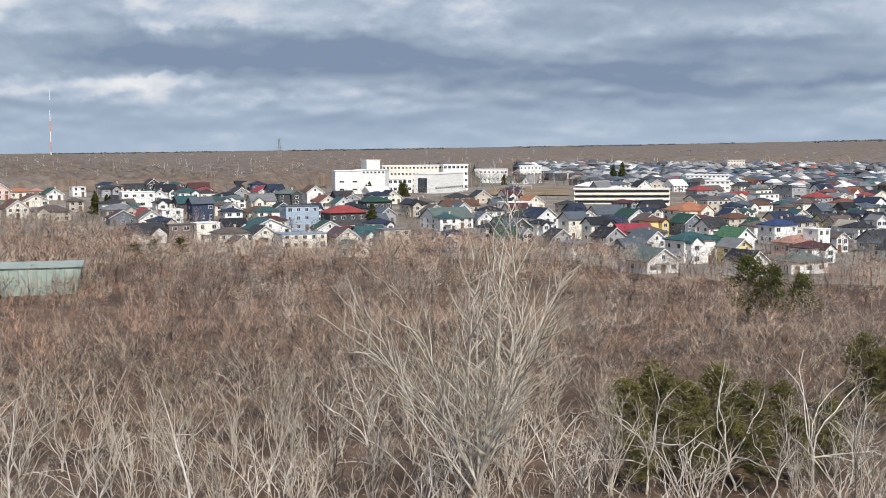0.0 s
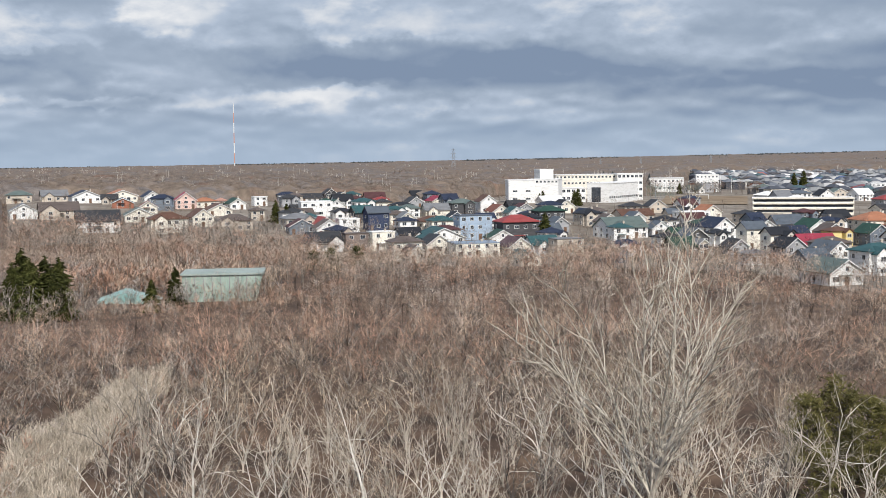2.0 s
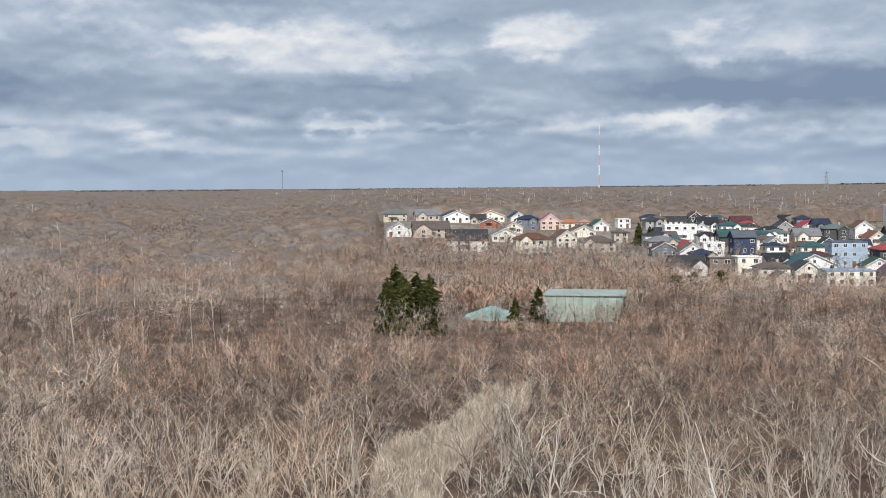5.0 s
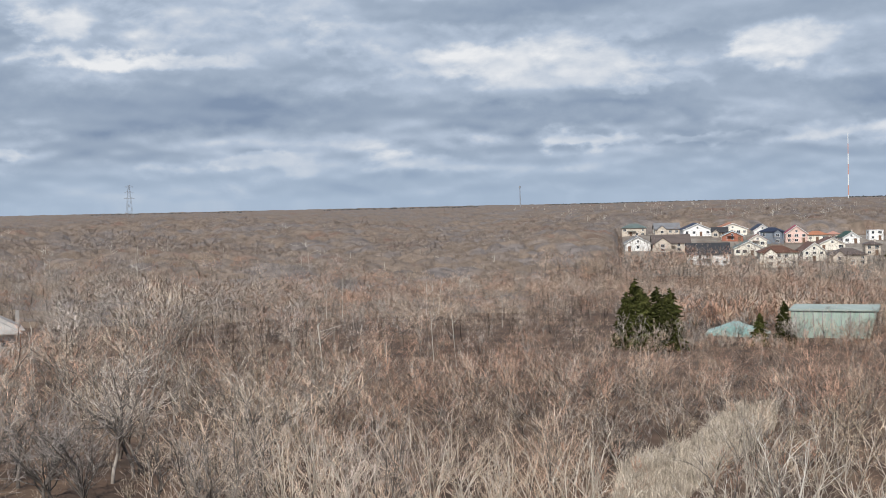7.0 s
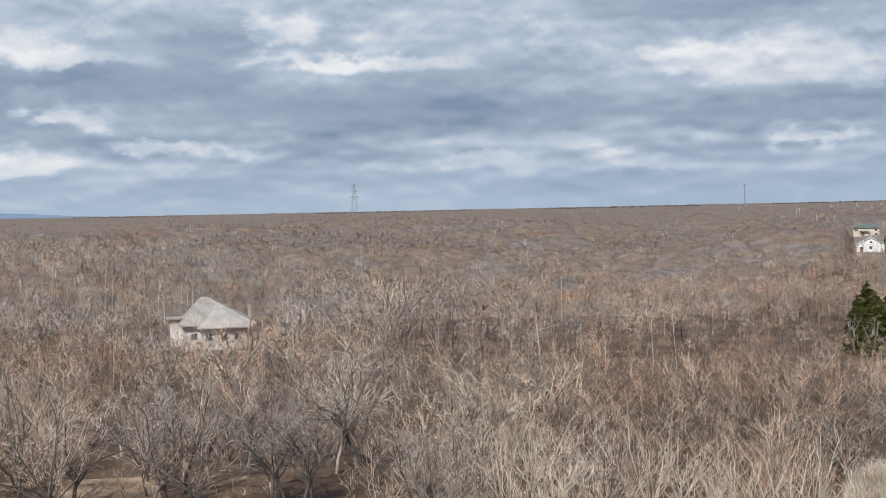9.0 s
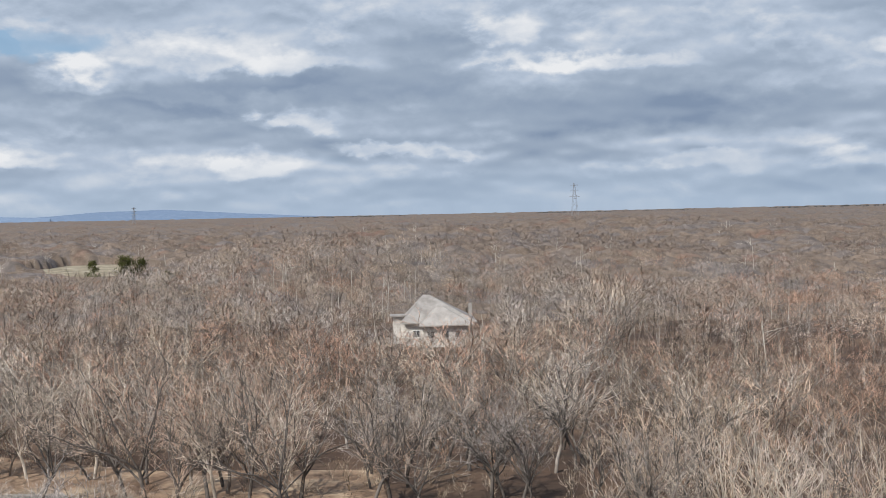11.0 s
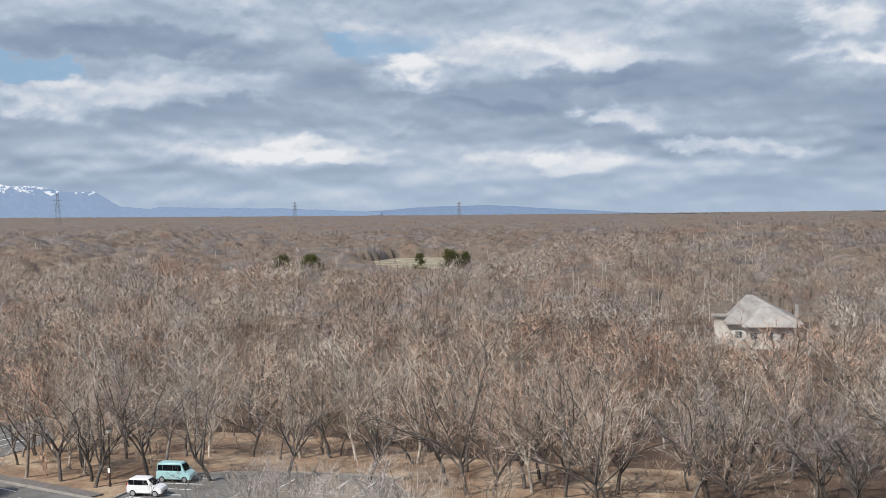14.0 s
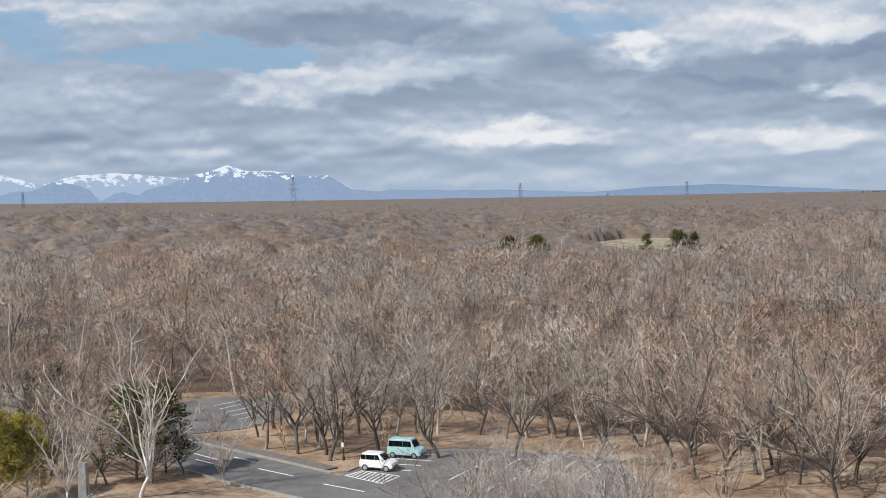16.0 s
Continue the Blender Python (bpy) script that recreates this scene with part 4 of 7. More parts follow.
def build_canopy():
    """The closed crowns of the farther woods, out to the horizon."""
    az = np.radians(np.linspace(-63, 63, 760))
    rr = np.concatenate([np.geomspace(290, 1000, 200)[:-1], np.geomspace(1000, 4850, 80)])
    R, A = np.meshgrid(rr, az, indexing="ij")
    X, Y = R * np.sin(A), R * np.cos(A)
    rng = np.random.RandomState(8)
    lump = rng.uniform(-1, 1, X.shape)
    near = 1 - ease(900, 1300, R)
    bulge, tone = crowns(X, Y, 8.5)
    big, big_tone = crowns(X, Y, 19.0)
    clump = np.sin(X / 9.1 + 1.3 * np.sin(Y / 13.0)) * np.sin(Y / 10.7 + 0.9 * np.sin(X / 17.0))
    low = ease(-14, 12, np.degrees(A))
    deg = np.degrees(A)
    tall = (12.2 - 4.2 * low + 3.0 * ease(330, 480, R) * low) * (0.93 + 0.14 * clump * near)
    tall = tall * (1 - 0.5 * ((np.abs(deg + 31.4) < 4.5) & (R > 470) & (R < 612))) * (1 - 0.45 * ((deg > 11) & (deg < 26.5) & (R < 262)))
    edge = (open_land(X, Y) | (deg > 9) & (R < np.interp(deg, [9, 13, 23, 25, 33, 38, 64], [420, 470, 455, 410, 370, 350, 345]))).astype(float)
    for _ in range(7):
        edge = (edge * 2 + np.roll(edge, 1, 0) + np.roll(edge, -1, 0) + np.roll(edge, 2, 1) + np.roll(edge, -2, 1)) / 6
    tall = tall * np.clip(1 - 1.5 * edge, 0, 1)
    tone = tone * near + big_tone * (1 - near)
    level = 0.02 + 0.20 * ease(300, 480, R) + 0.20 * ease(480, 950, R) + 0.40 * ease(950, 1700, R)
    Zc = height(X, Y) + tall * (level + 0.40 * bulge * near * (0.3 + 0.7 * ease(300, 480, R))) + lump * (0.25 + 0.6 * (1 - near)) + big * 3.4 * (1 - near)
    bare = open_land(X, Y) | (deg > 9) & (R < np.interp(deg, [9, 13, 23, 25, 33, 38, 64], [420, 470, 455, 410, 370, 350, 345]))
    core = bare.copy()
    for s in (-1, 1):
        core &= np.roll(bare, s, 0) & np.roll(bare, s, 1)
        bare = bare | np.roll(bare, s, 0) | np.roll(bare, s, 1)
    Zc = np.where(bare, height(X, Y) - 1.5, Zc)
    Zc[0, :] = height(X[0], Y[0]) - 1.0
    v = np.stack([X, Y, Zc], -1).reshape(-1, 3)
    na = len(az)
    i, j = np.meshgrid(np.arange(len(rr) - 1), np.arange(na - 1), indexing="ij")
    keep = ~(core[:-1, :-1] & core[1:, 1:]).ravel()
    p = i * na + j
    tri = np.concatenate([np.stack([p, p + na, p + 1], -1).reshape(-1, 3)[keep], np.stack([p + 1, p + na, p + na + 1], -1).reshape(-1, 3)[keep]])[:, ::-1]
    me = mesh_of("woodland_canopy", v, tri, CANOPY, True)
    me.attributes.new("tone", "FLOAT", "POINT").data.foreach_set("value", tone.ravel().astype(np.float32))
    tagged(new("woodland_canopy", me), "closed brown crowns of distant leafless woods, shade in their colour", "wood", kind="stuff")


plant_woods()
pale_stems()
build_canopy()


def bearing(az, d):
    return d * math.sin(radians(az)), d * math.cos(radians(az))


# ---- houses ----
def shared(name, bm, mat):
    me = bpy.data.meshes.new(name)
    bmesh.ops.recalc_face_normals(bm, faces=bm.faces)
    bm.to_mesh(me)
    bm.free()
    me.materials.append(mat)
    return me


WIN_W, WIN_H = 1.5, 1.2
FRAME_ME = shared("window_frame", boxes((-0.85, -0.05, -0.7, 0.85, 0.03, -0.6), (-0.85, -0.05, 0.6, 0.85, 0.03, 0.7), (-0.85, -0.05, -0.6, -0.75, 0.03, 0.6), (0.75, -0.05, -0.6, 0.85, 0.03, 0.6), (-0.03, -0.04, -0.6, 0.03, 0.02, 0.6)), TRIM)
PANE_ME = shared("window_pane", boxes((-0.75, -0.025, -0.6, 0.75, 0.01, 0.6)), GLASS)
DOOR_ME = shared("front_door", boxes((-0.5, -0.06, 0, 0.5, 0.0, 2.1), (-0.6, -0.04, 0, -0.5, 0.0, 2.2), (0.5, -0.04, 0, 0.6, 0.0, 2.2), (-0.6, -0.04, 2.1, 0.6, 0.0, 2.2)), material("door_brown", [(0.12, 0.07, 0.045), (0.2, 0.12, 0.08)], 2, 0.5))
CAR_GLASS = material("car_glass", [(0.008, 0.009, 0.011), (0.014, 0.015, 0.018)], 2, 0.12, spec=0.25)
SOLAR = material("solar_panel", [(0.015, 0.02, 0.035), (0.03, 0.04, 0.065)], 0.8, 0.15, spec=0.7)


def add_window(parent, m, sx=1.0, sz=1.0, frame_too=True):
    w = part("window", FRAME_ME if frame_too else PANE_ME, None, parent)
    w.matrix_basis = m @ Matrix.Diagonal((sx, 1, sz, 1))
    if frame_too:
        part("pane", PANE_ME, None, w)


def gable_solid(w, d, e, rise, along):
    """Walls with two gables: the ridge runs along y ('f') or along x ('s')."""
    bm = bmesh.new()
    x, y = w / 2, d / 2
    lo = [bm.verts.new(p) for p in ((-x, -y, -1.5), (x, -y, -1.5), (x, y, -1.5), (-x, y, -1.5))]
    hi = [bm.verts.new(p) for p in ((-x, -y, e), (x, -y, e), (x, y, e), (-x, y, e))]
    bm.faces.new(lo[::-1])
    if along == "f":
        a, b = bm.verts.new((0, -y, e + rise)), bm.verts.new((0, y, e + rise))
        for f in ((lo[0], lo[1], hi[1], a, hi[0]), (lo[2], lo[3], hi[3], b, hi[2]), (lo[1], lo[2], hi[2], hi[1]), (lo[3], lo[0], hi[0], hi[3]), (hi[0], a, b, hi[3]), (a, hi[1], hi[2], b)):
            bm.faces.new(f)
    else:
        a, b = bm.verts.new((-x, 0, e + rise)), bm.verts.new((x, 0, e + rise))
        for f in ((lo[3], lo[0], hi[0], a, hi[3]), (lo[1], lo[2], hi[2], b, hi[1]), (lo[0], lo[1], hi[1], hi[0]), (lo[2], lo[3], hi[3], hi[2]), (hi[0], hi[1], b, a), (a, b, hi[2], hi[3])):
            bm.faces.new(f)
    return bm


def gable_roof(w, d, e, rise, along, over=0.5, thick=0.22):
    """Two sloping slabs with eaves."""
    bm = bmesh.new()
    half, run = (w / 2, d / 2) if along == "f" else (d / 2, w / 2)
    k = rise / half
    for s in (-1, 1):
        o = half + over
        pts = []
        for u in (-run - over, run + over):
            for a, dz in ((0, 0.02), (0, thick), (s * o, thick), (s * o, 0.02)):
                zz = e + rise - abs(a) * k + dz
                pts.append((a, u, zz) if along == "f" else (u, a, zz))
        v = [bm.verts.new(p) for p in pts]
        for f in ((0, 1, 2, 3), (7, 6, 5, 4), (0, 4, 5, 1), (1, 5, 6, 2), (2, 6, 7, 3), (3, 7, 4, 0)):
            bm.faces.new([v[i] for i in f])
    return bm


def hip_roof(w, d, e, rise, over=0.55, thick=0.2):
    bm = bmesh.new()
    x, y = w / 2 + over, d / 2 + over
    r = max(x - y, 0.25)
    ry = max(y - x, 0.0)
    rings = [[bm.verts.new((sx * x, sy * y, zz)) for sx, sy in ((-1, -1), (1, -1), (1, 1), (-1, 1))] for zz in (e, e + thick)]
    if x >= y:
        a, b = bm.verts.new((-r, 0, e + rise)), bm.verts.new((r, 0, e + rise))
        top = ((rings[1][0], rings[1][1], b, a), (rings[1][1], rings[1][2], b), (rings[1][2], rings[1][3], a, b), (rings[1][3], rings[1][0], a))
    else:
        a, b = bm.verts.new((0, -ry, e + rise)), bm.verts.new((0, ry, e + rise))
        top = ((rings[1][0], rings[1][1], a), (rings[1][1], rings[1][2], b, a), (rings[1][2], rings[1][3], b), (rings[1][3], rings[1][0], a, b))
    for f in top:
        bm.faces.new(f)
    bm.faces.new(rings[0][::-1])
    for i in range(4):
        bm.faces.new((rings[0][i], rings[0][(i + 1) % 4], rings[1][(i + 1) % 4], rings[1][i]))
    return bm


SHAPE = {"f": "gabled", "s": "gabled", "h": "hipped", "F": "flat"}
HOUSES = []


def house(x, y, w, d, h, kind, roof, wall, turn=None, solar=False, chimney=False, windows=True):
    """A dwelling with walls, roof, framed windows and a door, standing square to its street."""
    r = random.Random(int(x * 7 + y * 13))
    w, d = min(w, 15.5), min(max(d, 5.5), 12.5)
    rz = turn if turn is not None else -13 + r.uniform(-6, 6)
    root = new("house")
    z = min(float(height(x + a, y + b)) for a in (-d / 2, d / 2) for b in (-d / 2, d / 2))
    root.matrix_world = pose(x, y, z, 0, 0, rz)
    span = w if kind == "f" else d
    rise = 0 if kind == "F" else min(span * (0.36 if kind != "h" else 0.26), h * 0.46)
    e = h - rise
    wm, rm = paint("wall", wall), paint("roof", roof)
    if kind == "F":
        part("wall", boxes((-w / 2, -d / 2, -1.5, w / 2, d / 2, e - 0.25)), wm, root)
        part("roof", boxes((-w / 2 - 0.15, -d / 2 - 0.15, e - 0.25, w / 2 + 0.15, d / 2 + 0.15, e)), rm, root)
    elif kind == "h":
        part("wall", boxes((-w / 2, -d / 2, -1.5, w / 2, d / 2, e)), wm, root)
        part("roof", hip_roof(w, d, e, rise), rm, root)
    else:
        part("wall", gable_solid(w, d, e, rise, kind), wm, root)
        part("roof", gable_roof(w, d, e, rise, kind), rm, root)
        if kind == "f":                                       # pale barge boards on the street gable
            bm = bmesh.new()
            for s in (-1, 1):
                o = w / 2 + 0.5
                k = rise / (w / 2)
                pts = [(0, -d / 2 - 0.53, e + rise - 0.12), (0, -d / 2 - 0.53, e + rise + 0.16), (s * o, -d / 2 - 0.53, e + rise - o * k + 0.16), (s * o, -d / 2 - 0.53, e + rise - o * k - 0.12)]
                f = [bm.verts.new(p) for p in pts]
                g = [bm.verts.new((p[0], p[1] + 0.04, p[2])) for p in pts]
                bm.faces.new(f)
                bm.faces.new(g[::-1])
                for i in range(4):
                    bm.faces.new((f[i], f[(i + 1) % 4], g[(i + 1) % 4], g[i]))
            part("barge_board", bm, TRIM, root)
    wing = kind in "sh" and w > 6.5 and h < 8.5 and r.random() < 0.6
    ww, wd, wx = w * r.uniform(0.34, 0.46), 3.2 + r.uniform(0, 1.2), w * 0.24 * r.choice((-1, 1))
    if windows:
        floors = 1 if e < 3.6 else (2 if e < 7.4 else 3)
        n = max(2, int(w / 2.7))
        step = e / floors
        for f in range(floors):
            zz = step * (f + 0.55)
            door = r.randrange(n) if f == 0 else -1
            for i in range(n):
                xx = -w / 2 + w * (i + 0.5) / n
                if wing and abs(xx - wx) < ww / 2 + 0.7:
                    continue
                if i == door:
                    o = part("door", DOOR_ME, None, root)
                    o.matrix_basis = pose(xx, -d / 2 - 0.01, 0)
                elif r.random() < 0.86:
                    add_window(root, pose(xx, -d / 2 - 0.02, zz), r.uniform(0.6, 1.05), r.uniform(0.8, 1.1))
            side = -1 if x > 0.25 * y else 1
            for i in range(max(1, int(d / 3.4))):
                yy = -d / 2 + d * (i + 0.5) / max(1, int(d / 3.4))
                if r.random() < 0.85:
                    add_window(root, pose(side * (w / 2 + 0.02), yy, zz, 0, 0, 90 * side), r.uniform(0.55, 0.95), r.uniform(0.75, 1.05))
        if kind == "f" and rise > 1.9:
            add_window(root, pose(0, -d / 2 - 0.02, e + rise * 0.3), 0.55, 0.75)
        if r.random() < 0.4:                                   # a small porch
            part("porch_roof", boxes((-w * 0.28, -d / 2 - 1.3, 2.45, w * 0.1, -d / 2, 2.6)), rm, root)
            part("porch_post", boxes((-w * 0.26, -d / 2 - 1.2, -1.5, -w * 0.26 + 0.14, -d / 2 - 1.06, 2.45)), TRIM, root)
    if chimney or r.random() < 0.3:
        cx, cy = (w * 0.22, d * 0.1)
        part("chimney", boxes((cx - 0.3, cy - 0.3, e * 0.8, cx + 0.3, cy + 0.3, h + 0.5), (cx - 0.38, cy - 0.38, h + 0.5, cx + 0.38, cy + 0.38, h + 0.62)), paint("wall", "tan"), root)
    if solar and kind == "s":
        k = rise / (d / 2)
        for i in range(4):
            m = pose(-w * 0.36 + i * w * 0.24, -d / 4, e + rise / 2 + 0.3, math.degrees(math.atan(k)))
            bm = bmesh.new()
            box(bm, -w * 0.11, -d * 0.2, 0, w * 0.11, d * 0.2, 0.06, m)
            part("solar_panel", bm, SOLAR, root)
    if wing:
        part("wing_wall", gable_solid(ww, wd, e * 0.93, min(rise * 0.8, ww * 0.4), "f"), wm, root).matrix_basis = pose(wx, -d / 2 - wd / 2 + 1.6, 0)
        part("wing_roof", gable_roof(ww, wd, e * 0.93, min(rise * 0.8, ww * 0.4), "f", 0.35), rm, root).matrix_basis = pose(wx, -d / 2 - wd / 2 + 1.6, 0)
        for f in range(1 if e < 3.6 else 2):
            add_window(root, pose(wx, -d / 2 - wd + 1.58, e * 0.93 / (1 if e < 3.6 else 2) * (f + 0.55)), min(0.95, ww / 2.6), 0.95)
    size = "large " if w * d > 130 else ("small " if w * d < 50 else "")
    extra = " and solar panels" if solar else ""
    tagged(root, f"{size}house with {wall} walls and {SHAPE[kind]} {roof} roof{extra}", "house", "houses of the town")
    HOUSES.append((x, y, max(w, d)))
    return root


house(151, 628, 12.1, 8.7, 6.4, "h", "sage", "tan")
house(164, 613, 12.2, 8.8, 5.7, "s", "grey", "tan")
house(172, 589, 13.3, 16.6, 6.0, "f", "navy", "white")
house(179, 573, 7.2, 5.2, 4.5, "s", "charcoal", "tan")
house(192, 597, 14.2, 17.8, 5.9, "f", "orange", "cream")
house(203, 585, 7.9, 9.9, 5.6, "f", "navy", "white")
house(189, 530, 9.9, 7.1, 7.1, "h", "navy", "slate")
house(202, 536, 9.3, 11.6, 7.5, "f", "crimson", "pink")
house(212, 538, 9.0, 6.5, 4.7, "h", "orange", "cream")
house(220, 538, 4.8, 3.4, 4.5, "h", "salmon", "cream")
house(222, 526, 7.3, 9.1, 5.1, "f", "forest", "white")
house(241, 542, 6.2, 4.5, 4.5, "F", "white", "white")
house(124, 510, 10.6, 13.3, 6.1, "f", "grey", "white")
house(137, 506, 15.1, 10.9, 6.8, "s", "taupe", "tan")
house(139, 460, 17.2, 12.4, 8.1, "s", "charcoal", "white")
house(177, 548, 9.4, 11.7, 4.6, "f", "slate", "rust")
house(179, 520, 7.9, 9.9, 5.1, "f", "rust", "cream")
house(164, 488, 11.1, 13.9, 5.7, "f", "sage", "cream")
house(162, 449, 13.5, 9.7, 7.7, "h", "brown", "cream")
house(180, 462, 8.3, 10.4, 7.1, "f", "brown", "cream")
house(203, 500, 10.2, 12.7, 5.1, "f", "brown", "cream")
house(188, 447, 13.3, 9.6, 6.1, "h", "taupe", "tan")
house(209, 473, 5.8, 4.2, 5.6, "h", "taupe", "tan")
house(238, 477, 13.4, 9.6, 6.9, "F", "white", "white")
house(236, 486, 10.3, 7.4, 4.7, "s", "charcoal", "charcoal")
house(283, 573, 11.1, 8.0, 4.5, "s", "charcoal", "white")
house(208, 432, 11.7, 8.5, 6.9, "h", "grey", "tan")
house(214, 423, 7.3, 9.2, 5.8, "f", "red", "peach")
house(244, 464, 9.0, 6.5, 4.7, "h", "black", "white")
house(221, 416, 7.9, 5.7, 5.5, "F", "white", "white")
house(265, 484, 9.0, 6.5, 7.0, "h", "teal", "white")
house(295, 521, 6.9, 5.0, 4.9, "h", "red", "cream")
house(234, 417, 8.5, 6.1, 9.3, "s", "slate", "navy")
house(262, 452, 8.1, 5.8, 5.9, "h", "teal", "white")
house(246, 415, 6.2, 7.7, 6.9, "f", "grey", "cream")
house(274, 460, 8.9, 6.4, 5.5, "h", "sage", "white")
house(314, 522, 7.4, 9.2, 4.5, "f", "black", "white")
house(327, 521, 8.6, 10.7, 5.0, "f", "crimson", "cream")
house(255, 410, 11.4, 8.2, 5.5, "h", "brown", "cream")
house(286, 457, 10.7, 7.7, 5.8, "s", "grey", "cream")
house(304, 464, 10.7, 7.7, 7.0, "h", "sage", "charcoal")
house(248, 371, 12.1, 8.7, 8.8, "F", "slate", "blue")
house(318, 465, 7.6, 9.6, 8.3, "f", "brown", "white")
house(307, 440, 7.6, 9.5, 5.8, "f", "rust", "cream")
house(185, 366, 10.9, 7.9, 6.2, "s", "charcoal", "white")
house(180, 367, 8.7, 6.3, 4.5, "h", "charcoal", "tan")
house(194, 360, 7.6, 5.5, 5.9, "F", "taupe", "taupe")
house(202, 357, 7.9, 5.7, 6.3, "F", "white", "cream")
house(192, 325, 9.2, 6.7, 7.1, "h", "taupe", "cream")
house(188, 313, 4.9, 6.1, 5.2, "f", "taupe", "cream")
house(222, 353, 14.2, 17.7, 6.9, "f", "teal", "white")
house(214, 320, 14.1, 10.2, 4.5, "F", "blue", "cream")
house(224, 312, 7.2, 9.0, 6.0, "f", "mauve", "cream")
house(206, 282, 6.5, 8.1, 4.5, "f", "sage", "cream")
house(255, 354, 13.3, 9.6, 9.6, "h", "red", "charcoal")
house(312, 433, 7.6, 9.5, 4.8, "f", "teal", "cream")
house(298, 392, 11.1, 8.0, 8.8, "h", "forest", "charcoal")
house(326, 405, 5.7, 7.1, 5.8, "f", "navy", "white")
house(295, 345, 17.5, 12.6, 7.4, "s", "sage", "white")
house(348, 399, 14.6, 10.5, 5.2, "s", "brown", "tan")
house(238, 304, 9.1, 6.5, 5.4, "F", "grey", "tan")
house(372, 400, 7.5, 5.4, 4.6, "s", "slate", "tan")
house(352, 368, 12.2, 8.8, 6.1, "F", "white", "white")
house(387, 395, 8.5, 10.6, 6.2, "f", "orange", "cream")
house(313, 315, 8.9, 11.2, 8.2, "f", "navy", "white")
house(270, 264, 5.8, 7.2, 5.7, "f", "charcoal", "grey")
house(266, 275, 3.2, 4.0, 5.3, "f", "grey", "tan")
house(257, 244, 6.2, 4.5, 4.5, "h", "grey", "white")
house(297, 283, 7.9, 5.7, 8.9, "s", "slate", "cream")
house(295, 271, 7.5, 5.4, 7.8, "s", "black", "cream")
house(360, 326, 11.6, 8.4, 6.6, "s", "slate", "tan")
house(354, 308, 8.6, 10.8, 6.4, "f", "forest", "white")
house(294, 255, 11.6, 8.3, 6.5, "s", "crimson", "navy")
house(329, 276, 7.7, 5.6, 6.3, "h", "brown", "yellow")
house(337, 268, 7.5, 9.4, 7.2, "f", "forest", "slate")
house(276, 234, 7.6, 9.5, 6.4, "f", "slate", "white")
house(219, 185, 8.8, 11.1, 5.8, "f", "sage", "white")
house(253, 200, 10.4, 7.5, 8.0, "h", "teal", "white")
house(303, 223, 7.3, 9.1, 6.5, "f", "green", "white")
house(258, 190, 5.3, 6.7, 6.5, "f", "grey", "yellow")
house(227, 164, 5.9, 7.4, 5.7, "f", "black", "white")
house(332, 228, 9.7, 7.0, 7.6, "h", "royal", "white")
house(301, 201, 10.6, 7.6, 5.5, "h", "salmon", "pink")
house(243, 161, 10.0, 7.2, 4.8, "h", "sage", "white")
house(304, 196, 4.7, 3.4, 7.5, "F", "white", "white")
house(317, 198, 4.2, 5.3, 5.7, "f", "taupe", "white")
house(401, 318, 17.4, 12.6, 7.2, "h", "orange", "cream")
house(342, 262, 11.0, 8.0, 5.0, "h", "maroon", "tan")
house(373, 275, 9.9, 7.1, 6.0, "h", "brown", "tan")
house(364, 257, 6.1, 4.4, 5.2, "s", "brown", "charcoal")
house(367, 225, 5.4, 6.8, 5.9, "f", "tan", "pink")
house(388, 227, 4.3, 5.4, 6.8, "f", "grey", "white")
house(313, 182, 2.1, 2.6, 4.5, "f", "slate", "tan")
house(694, 441, 9.3, 6.7, 6.4, "h", "crimson", "white")
house(572, 341, 6.4, 4.6, 7.3, "h", "red", "pink")
house(398, 253, 7.3, 5.3, 5.7, "s", "charcoal", "yellow")
house(401, 268, 9.1, 6.6, 4.5, "F", "grey", "grey")


